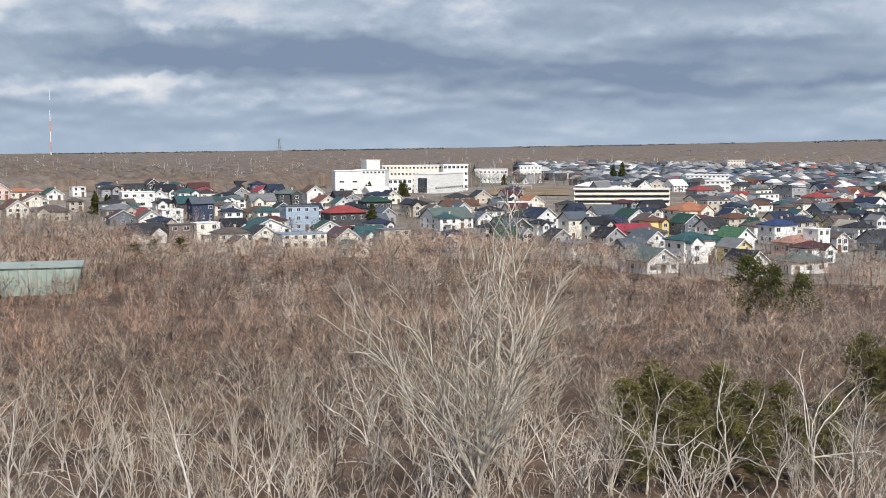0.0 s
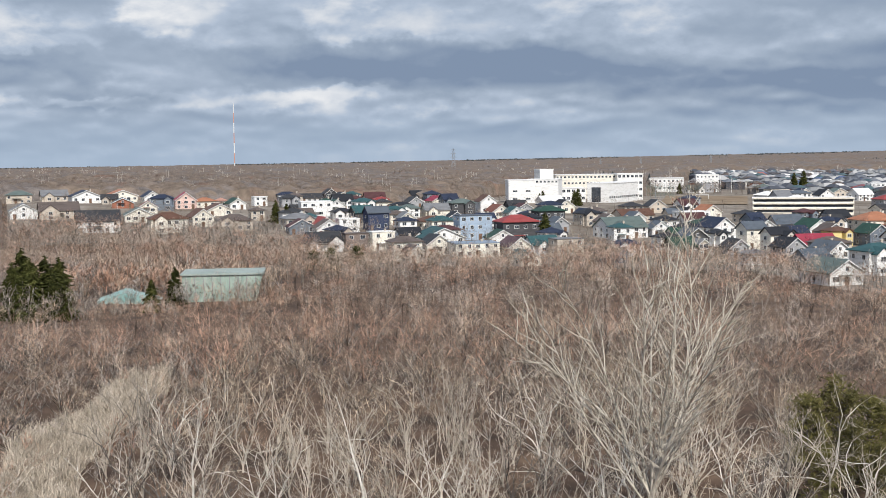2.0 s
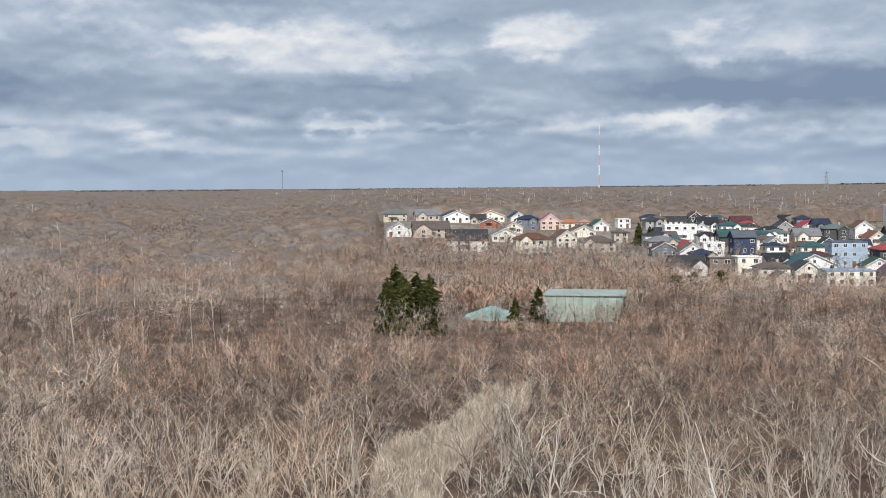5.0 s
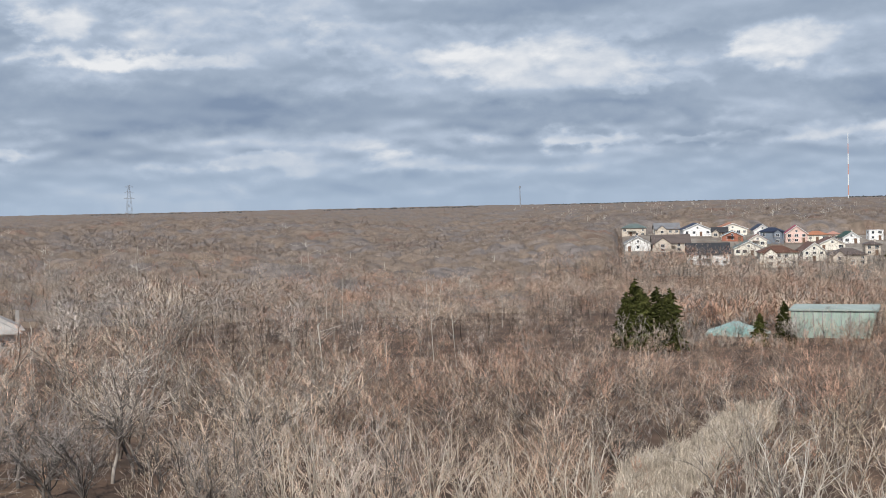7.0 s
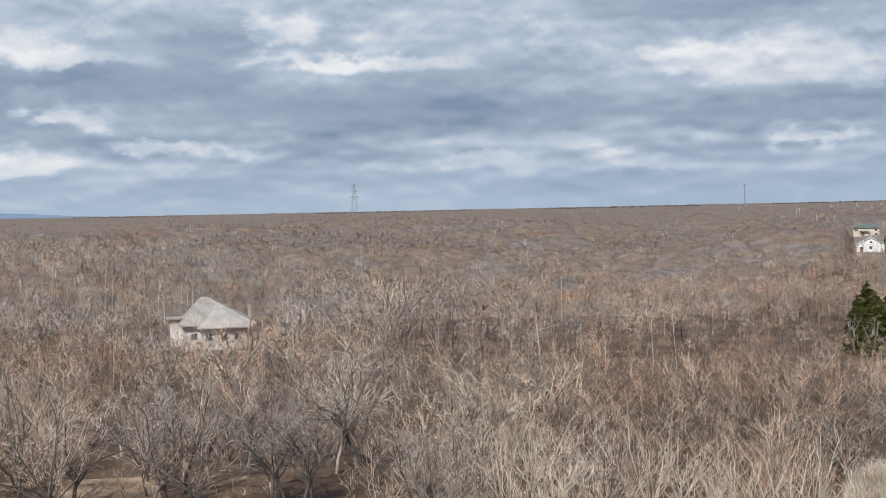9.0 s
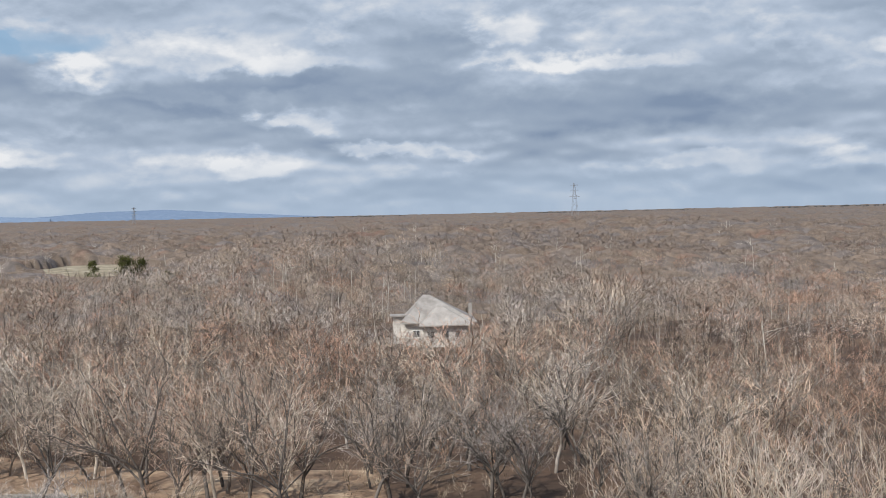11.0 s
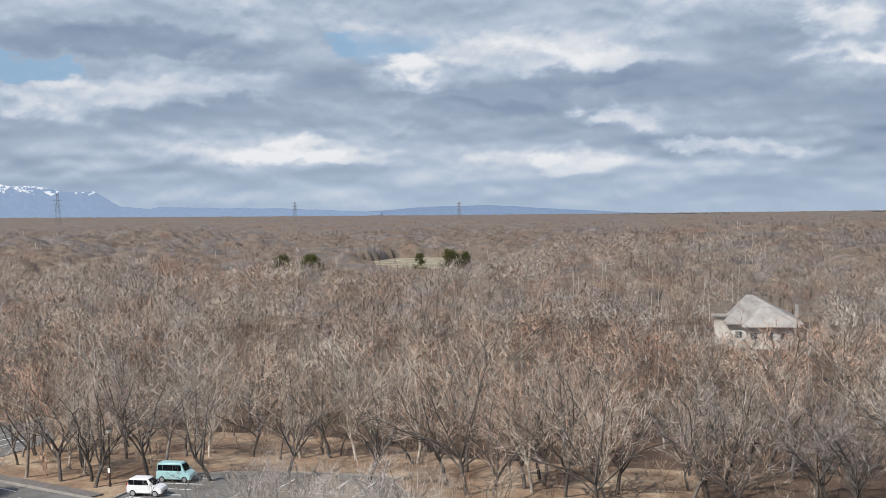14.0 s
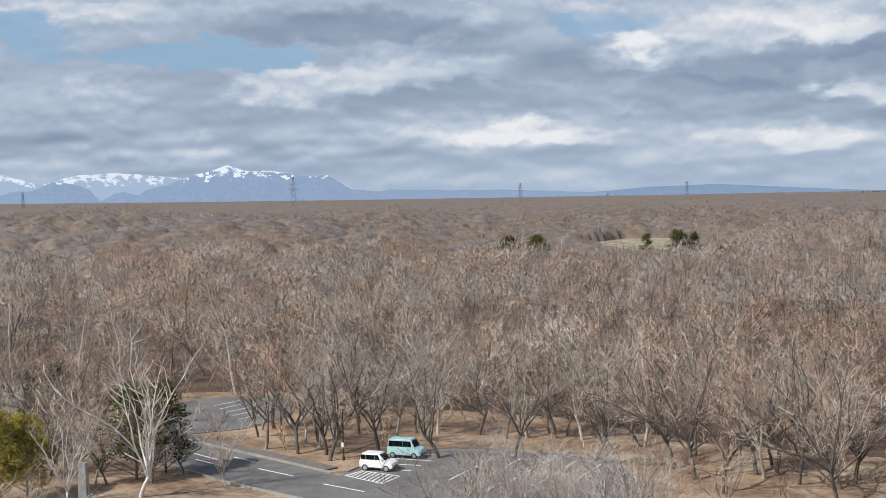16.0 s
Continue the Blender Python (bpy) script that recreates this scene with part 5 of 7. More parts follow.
# ---- far town ----
def far_town():
    """Low roofs packed in the valley beyond: the nearer ones as houses, the rest as one spread of roofs."""
    r = random.Random(21)
    roofs = ["charcoal", "slate", "grey", "taupe", "brown", "navy", "sage", "red", "rust", "teal", "white", "grey", "black", "slate"]
    walls = ["white", "cream", "tan", "grey", "white", "cream"]
    first = {}
    made = k = 0
    while made < 75 and k < 4000:
        k += 1
        az, d = r.uniform(43.5, 63.5), r.uniform(560, 900)
        if az < 52 and d < 690 or (az < 47 and d < 820):
            continue
        x, y = d * math.sin(radians(az)), d * math.cos(radians(az))
        if any(abs(x - a) < 13 and abs(y - b) < 13 for a, b, _ in HOUSES):
            continue
        key = (r.choice(roofs), r.choice(walls), r.choice("fshhF"))
        if key not in first:
            first[key] = house(x, y, r.uniform(9, 14), r.uniform(7, 10), r.uniform(5, 7.5), key[2], key[0], key[1])
        else:
            copy_thing(first[key], pose(x, y, float(height(x, y)), 0, 0, -13 + r.choice((0, 90)) + r.uniform(-8, 8)))
            HOUSES.append((x, y, 12))
        made += 1
    mat = bpy.data.materials.new("far_roofs")
    mat.use_nodes = True
    nt = mat.node_tree
    geo = nt.nodes.new("ShaderNodeNewGeometry")
    col = ramp(nt, geo.outputs["Random Per Island"], [(0.0, (0.06, 0.065, 0.08)), (0.22, (0.13, 0.14, 0.16)), (0.40, (0.09, 0.07, 0.062)), (0.5, (0.06, 0.10, 0.11)), (0.58, (0.22, 0.22, 0.22)), (0.74, (0.38, 0.375, 0.37)), (0.9, (0.66, 0.65, 0.63)), (0.945, (0.36, 0.12, 0.09)), (0.97, (0.08, 0.11, 0.2))], "CONSTANT")
    link(nt, col, nt.nodes["Principled BSDF"].inputs["Base Color"])
    nt.nodes["Principled BSDF"].inputs["Roughness"].default_value = 0.6
    vs, ts, n = [], [], 0
    for _ in range(1250):
        az, d = r.uniform(43.8, 64), 820 + 760 * r.random()
        if az < 46.5 and d < 960:
            continue
        x, y = d * math.sin(radians(az)), d * math.cos(radians(az))
        z, a = float(height(x, y)), radians(-13 + r.choice((0, 90)) + r.uniform(-8, 8))
        w, dp, h, rise = r.uniform(3, 5.5), r.uniform(2.8, 4.2), r.uniform(4, 6), r.choice((0.15, 1.6, 2.2, 2.6))
        c, q = math.cos(a), math.sin(a)
        wall = [(sx * w, sy * dp, zz) for zz in (-1, h) for sx, sy in ((-1, -1), (1, -1), (1, 1), (-1, 1))]
        top = [(sx * (w + 0.5), sy * (dp + 0.5), h + 0.02) for sx, sy in ((-1, -1), (1, -1), (1, 1), (-1, 1))] + [(-w * 0.6, 0, h + rise), (w * 0.6, 0, h + rise)]
        for pts, tri in ((wall, ((0, 1, 5), (0, 5, 4), (1, 2, 6), (1, 6, 5), (2, 3, 7), (2, 7, 6), (3, 0, 4), (3, 4, 7))), (top, ((0, 1, 5), (0, 5, 4), (1, 2, 5), (2, 3, 4), (2, 4, 5), (3, 0, 4)))):
            vs += [(x + px * c - py * q, y + px * q + py * c, z + pz) for px, py, pz in pts]
            ts += [tuple(i + n for i in t) for t in tri]
            n += len(pts)
    me = mesh_of("distant_houses", vs, ts, mat)
    me.polygons.foreach_set("use_smooth", np.zeros(len(ts), bool))
    tagged(new("distant_houses", me), "distant closely packed small houses in the valley", "houses", kind="stuff")


house(*bearing(37.37, 648), 13, 8, 4.2, "f", "white", "white")
far_town()


def infill():
    """Further dwellings between the ones that stand out."""
    r = random.Random(5)
    roofs = ["charcoal", "slate", "black", "taupe", "black", "navy", "teal", "black", "charcoal", "maroon", "forest", "navy"]
    walls = ["white", "white", "tan", "grey", "white", "slate", "charcoal", "cream"]
    made = k = 0
    while made < 125 and k < 9000:
        k += 1
        az, d = r.uniform(25, 63), r.uniform(330, 660)
        lo = float(np.interp(az, [25, 33, 38, 46, 50, 64], [410, 375, 360, 350, 300, 300]))
        if d < lo or (34 < az < 43.5 and d > 590) or (44 < az < 52.5 and d > 545):
            continue
        x, y = d * math.sin(radians(az)), d * math.cos(radians(az))
        if any(math.hypot(x - a, y - b) < 10.8 for a, b, _ in HOUSES):
            continue
        house(x, y, r.uniform(6.5, 10), r.uniform(6, 8), r.uniform(5, 7), r.choice("fshh"), r.choice(roofs), r.choice(walls))
        made += 1


infill()


# ---- large buildings ----
def block(name, label, x, y, w, d, h, turn, wall, floors, across, deep=0, flat="white", z=None, group="", band=False, right=0, glazed=False, rows=None, small=1.0):
    """A flat-roofed block with rows of windows on its street side and its end."""
    root = new(name)
    root.matrix_world = pose(x, y, float(height(x, y)) if z is None else z, 0, 0, turn)
    part("wall", boxes((-w / 2, -d / 2, -2, w / 2, d / 2, h - 0.4)), paint("wall", wall), root)
    part("roof", boxes((-w / 2 - 0.25, -d / 2 - 0.25, h - 0.4, w / 2 + 0.25, d / 2 + 0.25, h)), paint("roof", flat), root)
    step = h / floors
    for f in range(floors):
        zz = step * (f + 0.55)
        if rows is not None and f not in rows:
            continue
        if band:
            # dark strips stand in for the shaded gaps of open storeys
            part("window_band", boxes((-w / 2 + 0.5, -d / 2 - 0.06, zz - step * 0.24, w / 2 - 0.5, -d / 2 + 0.02, zz + step * 0.2)), GLASS, root)
            part("balcony", boxes((-w / 2, -d / 2 - 0.9, step * f + step * 0.86, w / 2, -d / 2 - 0.02, step * f + step * 1.12)), paint("wall", wall), root)
            continue
        for i in range(across):
            add_window(root, pose(-w / 2 + w * (i + 0.5) / across, -d / 2 - 0.03, zz), w / across * 0.42 * small, step / 3.2 * small)
        for i in range(right):
            add_window(root, pose(w / 2 + 0.03, -d / 2 + d * (i + 0.5) / right, zz, 0, 0, 90), d / right * 0.5, step / 4.2 * small)
        for i in range(deep):
            add_window(root, pose(-w / 2 - 0.03, -d / 2 + d * (i + 0.5) / deep, zz, 0, 0, -90), d / deep * 0.36, step / 3.2)
    if glazed:
        part("glazed_front", boxes((-w * 0.3, -d / 2 - 0.06, 0.5, w * 0.12, -d / 2 + 0.02, h * 0.78)), GLASS, root)
    tagged(root, label, "building", group, "")
    return root


# the school on its rise
block("school_building", "white school wing with few square windows", *bearing(35.95, 668), 14, 13, 12.4, -28, "white", 3, 2, 0, group="school buildings", rows=(0, 1), small=0.55)
block("school_building", "white school wing with a row of small windows under its roof", *bearing(37.1, 676), 17, 12, 12.9, -48, "white", 4, 8, 0, group="school buildings", rows=(0, 3), small=0.8)
block("stair_tower", "plain white stair tower rising above the school", *bearing(37.05, 690), 8, 8, 18, -13, "white", 5, 0, 0, group="school buildings")
block("school_building", "white school hall with a dark glazed front and ribbon windows", *bearing(40.2, 705), 13, 40, 11, -64, "white", 2, 0, 0, group="school buildings", right=14, glazed=True, rows=(0,), small=0.7)
block("school_link", "low white link building of the school", *bearing(38.3, 690), 14, 8, 8, -20, "white", 2, 5, 0, group="school buildings")
block("school_building", "cream rear school wing with many windows", *bearing(38.9, 750), 36, 11, 14.5, -30, "cream", 4, 16, 0, group="school buildings", small=0.8)
block("school_building", "white four-storey block behind the school", *bearing(40.9, 745), 15, 11, 15.5, -30, "white", 4, 6, 2, group="school buildings")
house(*bearing(37.3, 640), 12, 8, 5, "s", "white", "white")
block("parking_garage", "long low cream building with open banded storeys", 462, 408, 46, 18, 7.5, -46, "cream", 3, 0, 0, band=True)
block("white_hall", "long white institution building on the far slope", *bearing(42.6, 900), 24, 12, 10, -40, "white", 2, 8, 2, small=0.6)
block("white_hall", "white institution building with a tall core on the far slope", *bearing(44.4, 920), 16, 12, 12.5, -40, "white", 3, 6, 2, small=0.6)
block("apartment_block", "white four-storey apartment block with window rows", *bearing(52.4, 872), 29, 12, 9, -50, "white", 3, 10, 2, small=0.75)
block("apartment_block", "white three-storey apartment block above the roofs", *bearing(52.85, 744), 14, 10, 9, -50, "white", 3, 5, 2, small=0.75)
block("apartment_block", "cream apartment block on the far hillside", *bearing(53.65, 1370), 18, 14, 12, -50, "cream", 4, 6, 2, small=0.8)


def school_yard():
    """Bare playing field with two goals and a tall green net on poles."""
    ring = [bearing(a, d) for a, d in ((42.3, 668), (46.2, 690), (46.2, 820), (42.6, 800))]
    bm = bmesh.new()
    f = bm.faces.new([bm.verts.new((x, y, float(height(x, y)) + 0.5)) for x, y in ring])
    if f.normal.z < 0:
        bmesh.ops.reverse_faces(bm, faces=[f])
    tagged(part("playing_field", bm, material("bare_field", [(0.17, 0.12, 0.075), (0.23, 0.17, 0.11), (0.28, 0.22, 0.15)], 0.05, 0.95)), "bare brown school playing field", "field", kind="structure")
    for az, d, colour in ((43.2, 680, "rust"), (44.2, 758, "white")):
        x, y = bearing(az, d)
        root = new("football_goal")
        root.matrix_world = pose(x, y, float(height(x, y)) + 0.5, 0, 0, -az)
        for n, p0, p1 in (("post", (-3.66, 0, 0), (-3.66, 0, 2.6)), ("post", (3.66, 0, 0), (3.66, 0, 2.6)), ("crossbar", (-3.8, 0, 2.6), (3.8, 0, 2.6)), ("back_bar", (-3.66, 0, 2.6), (-3.66, 2, 0)), ("back_bar", (3.66, 0, 2.6), (3.66, 2, 0))):
            bm = bmesh.new()
            tube(bm, p0, p1, 0.12, 0.12, 6)
            part(n, bm, paint("wall", colour), root)
        tagged(root, "football goal of painted tube on the school field", "goal", "football goals")
    x, y = bearing(42.3, 766)
    root = new("net_fence")
    root.matrix_world = pose(x, y, float(height(x, y)), 0, 0, -42)
    for i in range(7):
        bm = bmesh.new()
        tube(bm, (-8 + i * 2.8, 0, 0), (-8 + i * 2.8, 0, 9.5), 0.12, 0.10, 6)
        part("pole", bm, STEEL, root)
    for k in range(12):
        part("net_rope", boxes((-8, -0.03, 0.8 + k * 0.72, 8.8, 0.03, 0.9 + k * 0.72)), paint("wall", "forest"), root)
    tagged(root, "tall dark green ball net on steel poles", "fence")
    for az, d, h in ((45.0, 905, 12), (45.5, 900, 10), (44.6, 880, 9)):
        x, y = bearing(az, d)
        pole = new("light_pole")
        pole.matrix_world = pose(x, y, float(height(x, y)))
        bm = bmesh.new()
        tube(bm, (0, 0, 0), (0, 0, h), 0.22, 0.14, 6)
        part("pole", bm, TRIM, pole)
        part("lamp_head", boxes((-0.7, -0.2, h, 0.7, 0.2, h + 0.5), bevel=0.03), STEEL, pole)
        tagged(pole, "tall pale floodlight pole by the field", "lamp", "floodlights")


school_yard()


# ---- masts and pylons ----
def pylon(x, y, h, label, arms=3, width=None):
    """A lattice transmission tower: four legs, braces, cross arms."""
    root = new("pylon")
    z = float(height(x, y))
    root.matrix_world = pose(x, y, z, 0, 0, -math.degrees(math.atan2(x, y)) + 12)
    b = width or h * 0.09
    t = b * 0.16
    fat = max(0.10, math.hypot(x, y) / 2194 * 0.3)
    for sx in (-1, 1):
        for sy in (-1, 1):
            bm = bmesh.new()
            tube(bm, (sx * b, sy * b, -1), (sx * t, sy * t, h * 0.96), fat, fat * 0.7, 4)
            part("leg", bm, STEEL, root)
    for i in range(7):
        a, c = i / 7.2, (i + 1) / 7.2
        ra, rc = b + (t - b) * a, b + (t - b) * c
        bm = bmesh.new()
        for sy in (-1, 1):
            tube(bm, (-ra, sy * ra, h * a), (rc, sy * rc, h * c), fat * 0.5, fat * 0.5, 3)
            tube(bm, (ra, sy * ra, h * a), (-rc, sy * rc, h * c), fat * 0.5, fat * 0.5, 3)
        part("brace", bm, STEEL, root)
    for i in range(arms):
        zz = h * (0.66 + 0.13 * i)
        ln = h * (0.12 - 0.015 * i)
        bm = bmesh.new()
        tube(bm, (-ln, 0, zz), (ln, 0, zz), fat * 0.8, fat * 0.8, 4)
        tube(bm, (-ln, 0, zz), (0, 0, zz + h * 0.045), fat * 0.5, fat * 0.5, 3)
        tube(bm, (ln, 0, zz), (0, 0, zz + h * 0.045), fat * 0.5, fat * 0.5, 3)
        part("cross_arm", bm, STEEL, root)
    tagged(root, label, "pylon", "transmission pylons")
    return root


def skyline():
    for az, d, top in ((32.9, 1500, 0.34), (-9.39, 1600, 1.02), (-29.45, 2300, 0.40), (-37.0, 2300, 0.55), (-47.44, 1900, 1.12), (-59.28, 2500, 0.68), (39.64, 1700, -0.25), (41.46, 1800, -0.2), (44.58, 1900, -0.06)):
        x, y = bearing(az, d)
        h = EYE_Z + d * math.tan(radians(top)) - float(height(x, y))
        pylon(x, y, h, "grey steel lattice pylon above the distant woods", arms=3)
    # tall red and white mast
    x, y = bearing(22.9, 2050)
    z = float(height(x, y))
    h = EYE_Z + 2050 * math.tan(radians(2.48)) - z
    root = new("radio_mast")
    root.matrix_world = pose(x, y, z)
    red, white = material("mast_red", [(0.52, 0.27, 0.22), (0.60, 0.33, 0.27)], 0.2, 0.6), TRIM
    for i in range(7):
        bm = bmesh.new()
        tube(bm, (0, 0, h * i / 7 - (1 if i == 0 else 0)), (0, 0, h * (i + 1) / 7), 0.95 - 0.06 * i, 0.95 - 0.06 * (i + 1), 5)
        part("section", bm, white if i % 2 == 0 else red, root)
    tagged(root, "tall slender red and white radio mast", "mast")
    x, y = bearing(8.36, 2000)
    z = float(height(x, y))
    h = EYE_Z + 2000 * math.tan(radians(0.52)) - z
    root = new("radio_mast")
    root.matrix_world = pose(x, y, z)
    bm = bmesh.new()
    tube(bm, (0, 0, -1), (0, 0, h), 0.9, 0.6, 6)
    part("pole", bm, STEEL, root)
    bm = bmesh.new()
    tube(bm, (0, 0, h - 3), (0, 0, h), 1.6, 1.6, 8)
    part("antenna", bm, STEEL, root)
    tagged(root, "grey steel communications pole", "mast")


skyline()


# ---- far mountains ----
def mountain_mat(name, hazy_rock, snow, level):
    m = bpy.data.materials.new(name)
    m.use_nodes = True
    nt = m.node_tree
    b = nt.nodes["Principled BSDF"]
    b.inputs["Roughness"].default_value = 1.0
    geo = nt.nodes.new("ShaderNodeNewGeometry")
    sep = nt.nodes.new("ShaderNodeSeparateXYZ")
    link(nt, geo.outputs["Position"], sep.inputs[0])
    mp = nt.nodes.new("ShaderNodeMapping")
    mp.inputs["Scale"].default_value = (1, 1, 1.0)
    link(nt, geo.outputs["Position"], mp.inputs[0])
    n = noise_node(nt, mp.outputs[0], 0.03, 6, 0.68)
    hgt = math_node(nt, "ADD", math_node(nt, "DIVIDE", math_node(nt, "SUBTRACT", sep.outputs[2], level), 60.0), math_node(nt, "MULTIPLY", math_node(nt, "SUBTRACT", n, 0.5), 4.2))
    # the air's blue haze is put into the base colour of the slopes
    pale = tuple(0.75 * v + 0.25 * w for v, w in zip(hazy_rock, (0.24, 0.30, 0.40)))
    base = ramp(nt, noise_node(nt, mp.outputs[0], 0.05, 4, 0.6), [(0.35, hazy_rock), (0.7, pale)])
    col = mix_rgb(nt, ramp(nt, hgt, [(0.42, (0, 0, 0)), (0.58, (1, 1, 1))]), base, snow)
    link(nt, col, b.inputs["Base Color"])
    return m


def ridge(name, label, points, d, mat, rough=2.0, seed=1, deep=150):
    """A far range: a rising front and a jagged crest through bearings and heights."""
    az = np.arange(points[0][0], points[-1][0], 0.08)
    el = np.interp(az, [p[0] for p in points], [p[1] for p in points])
    rr = np.random.RandomState(seed)
    top = EYE_Z + d * np.tan(np.radians(el)) + np.convolve(rr.normal(0, rough * 1.5, len(az)), np.ones(7) / 7, "same")
    rows = []
    steps = 9
    for k in range(steps):
        f = k / (steps - 1)
        dist = d - deep * (1 - f) + 0 * az
        z = -20 + (top + 20) * f ** 0.9
        a = np.radians(az)
        rows.append(np.stack([dist * np.sin(a), dist * np.cos(a), z], -1))
    v = np.concatenate(rows)
    n = len(az)
    i, j = np.meshgrid(np.arange(steps - 1), np.arange(n - 1), indexing="ij")
    p = i * n + j
    tri = np.concatenate([np.stack([p, p + 1, p + n], -1).reshape(-1, 3), np.stack([p + 1, p + n + 1, p + n], -1).reshape(-1, 3)])
    tagged(new(name, mesh_of(name, v, tri, mat, normals=np.tile([0.1, -0.7, 0.7], (len(v), 1)))), label, "backdrop", kind="structure")


# these blues hold the haze of distance; no air is modelled
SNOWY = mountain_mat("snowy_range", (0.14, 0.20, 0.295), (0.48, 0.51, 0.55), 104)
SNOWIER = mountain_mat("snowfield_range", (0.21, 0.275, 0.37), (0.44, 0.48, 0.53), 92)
HILLS = mountain_mat("hazy_hills", (0.12, 0.175, 0.265), (0.13, 0.185, 0.275), 0)
ridge("backdrop_range", "far snow-covered haze-blue mountain range", [(-66, 1.3), (-60.2, 1.42), (-58.5, 1.0), (-57, 1.35), (-55.2, 1.42), (-53, 1.2), (-51, 0.9)], 4860, SNOWIER, 2.5, 3)
ridge("backdrop_peak", "far haze-blue mountain with snow on its summit", [(-66, 0.4), (-58.9, 0.7), (-58.0, 1.07), (-57.0, 0.95), (-56, 0.45), (-55.4, 0.62), (-54.4, 0.55), (-53, 0.85), (-52, 1.25), (-51.2, 1.4), (-50.4, 1.66), (-49.4, 1.35), (-48.6, 1.40), (-47, 1.12), (-45.9, 1.1), (-45.3, 0.75), (-44.8, 0.42), (-43.5, 0.3), (-43, 0.4), (-42, 0.32), (-37.5, 0.22), (-34.1, 0.02), (-33, 0.0)], 4800, SNOWY, 1.6, 5)
ridge("backdrop_hills", "low haze-blue hills along the far horizon", [(-36, -0.1), (-33, 0.05), (-31, 0.18), (-28, 0.22), (-25, 0.0), (-22, -0.2), (-18, -0.4)], 4830, HILLS, 0.6, 6)


# ---- green hall, tent roof, house in the wood ----
def green_hall():
    root = new("sports_hall")
    root.matrix_world = pose(97.5, 238.2, float(height(97.5, 238)), 0, 0, -26)
    skin = material("pale_green_sheet", [(0.30, 0.40, 0.35), (0.38, 0.48, 0.42), (0.45, 0.53, 0.47)], 0.25, 0.6, bump=0.2, bump_scale=3, stretch=(3, 3, 0.3))
    bm = bmesh.new()
    lo = [bm.verts.new(p) for p in ((-7.5, -4, -1.5), (6.4, -4, -1.5), (6.4, 6, -1.5), (-7.5, 6, -1.5))]
    hi = [bm.verts.new(p) for p in ((-7.9, -5, 5.4), (8.2, -5, 5.4), (8.2, 6, 5.4), (-7.9, 6, 5.4))]
    bm.faces.new(lo[::-1])
    bm.faces.new(hi)
    for i in range(4):
        bm.faces.new((lo[i], lo[(i + 1) % 4], hi[(i + 1) % 4], hi[i]))
    part("wall", bm, skin, root)
    part("roof", boxes((-8.2, -5.3, 5.4, 8.5, 6.3, 5.8), bevel=0.05), material("weathered_green_roof", [(0.26, 0.31, 0.285), (0.34, 0.39, 0.36)], 0.3, 0.7), root)
    for i in range(9):
        bm = bmesh.new()
        x = -7.2 + i * 1.75
        tube(bm, (x * 0.93, -4.1, -1.2), (x, -5.12, 5.35), 0.09, 0.09, 5)
        part("rib", bm, paint("wall", "grey"), root)
    tagged(root, "pale green metal hall with outward leaning walls", "building")
    tent = new("pool_cover")
    tent.matrix_world = pose(80, 244.5, float(height(80, 244)), 0, 0, -22)
    cyan = material("cyan_sheeting", [(0.20, 0.38, 0.36), (0.28, 0.46, 0.44), (0.42, 0.55, 0.53)], 0.4, 0.5, bump=0.3, bump_scale=1.5)
    bm = bmesh.new()
    n, m = 14, 6
    grid = [[bm.verts.new((-6.2 + 12.4 * i / n, -4 + 8 * j / m, 0.3 + 2.6 * (1 - abs(2 * i / n - 0.9) / 1.1) * (0.8 + 0.2 * math.sin(math.pi * j / m)))) for i in range(n + 1)] for j in range(m + 1)]
    for j in range(m):
        for i in range(n):
            bm.faces.new((grid[j][i], grid[j][i + 1], grid[j + 1][i + 1], grid[j + 1][i]))
    face = [bm.verts.new((v.co.x, -4, -1)) for v in grid[0]]
    for i in range(n):
        bm.faces.new((face[i], face[i + 1], grid[0][i + 1], grid[0][i]))
    part("cover", bm, cyan, tent)
    for i in range(5):
        x = -6.2 + 12.4 * (i + 0.5) / 5
        bm = bmesh.new()
        tube(bm, (x, -4.05, -1), (x, -4.05, 0.3 + 2.08 * (1 - abs(2 * (i + 0.5) / 5 - 0.9) / 1.1)), 0.07, 0.07, 5)
        part("frame_post", bm, TRIM, tent)
    tagged(tent, "cyan tent-shaped sheeting cover of a pool", "pool cover")


def shifted(bm, top, dx):
    """Moves a roof's ridge sideways."""
    for v in bm.verts:
        if v.co.z > top - 0.05:
            v.co.x += dx
    return bm


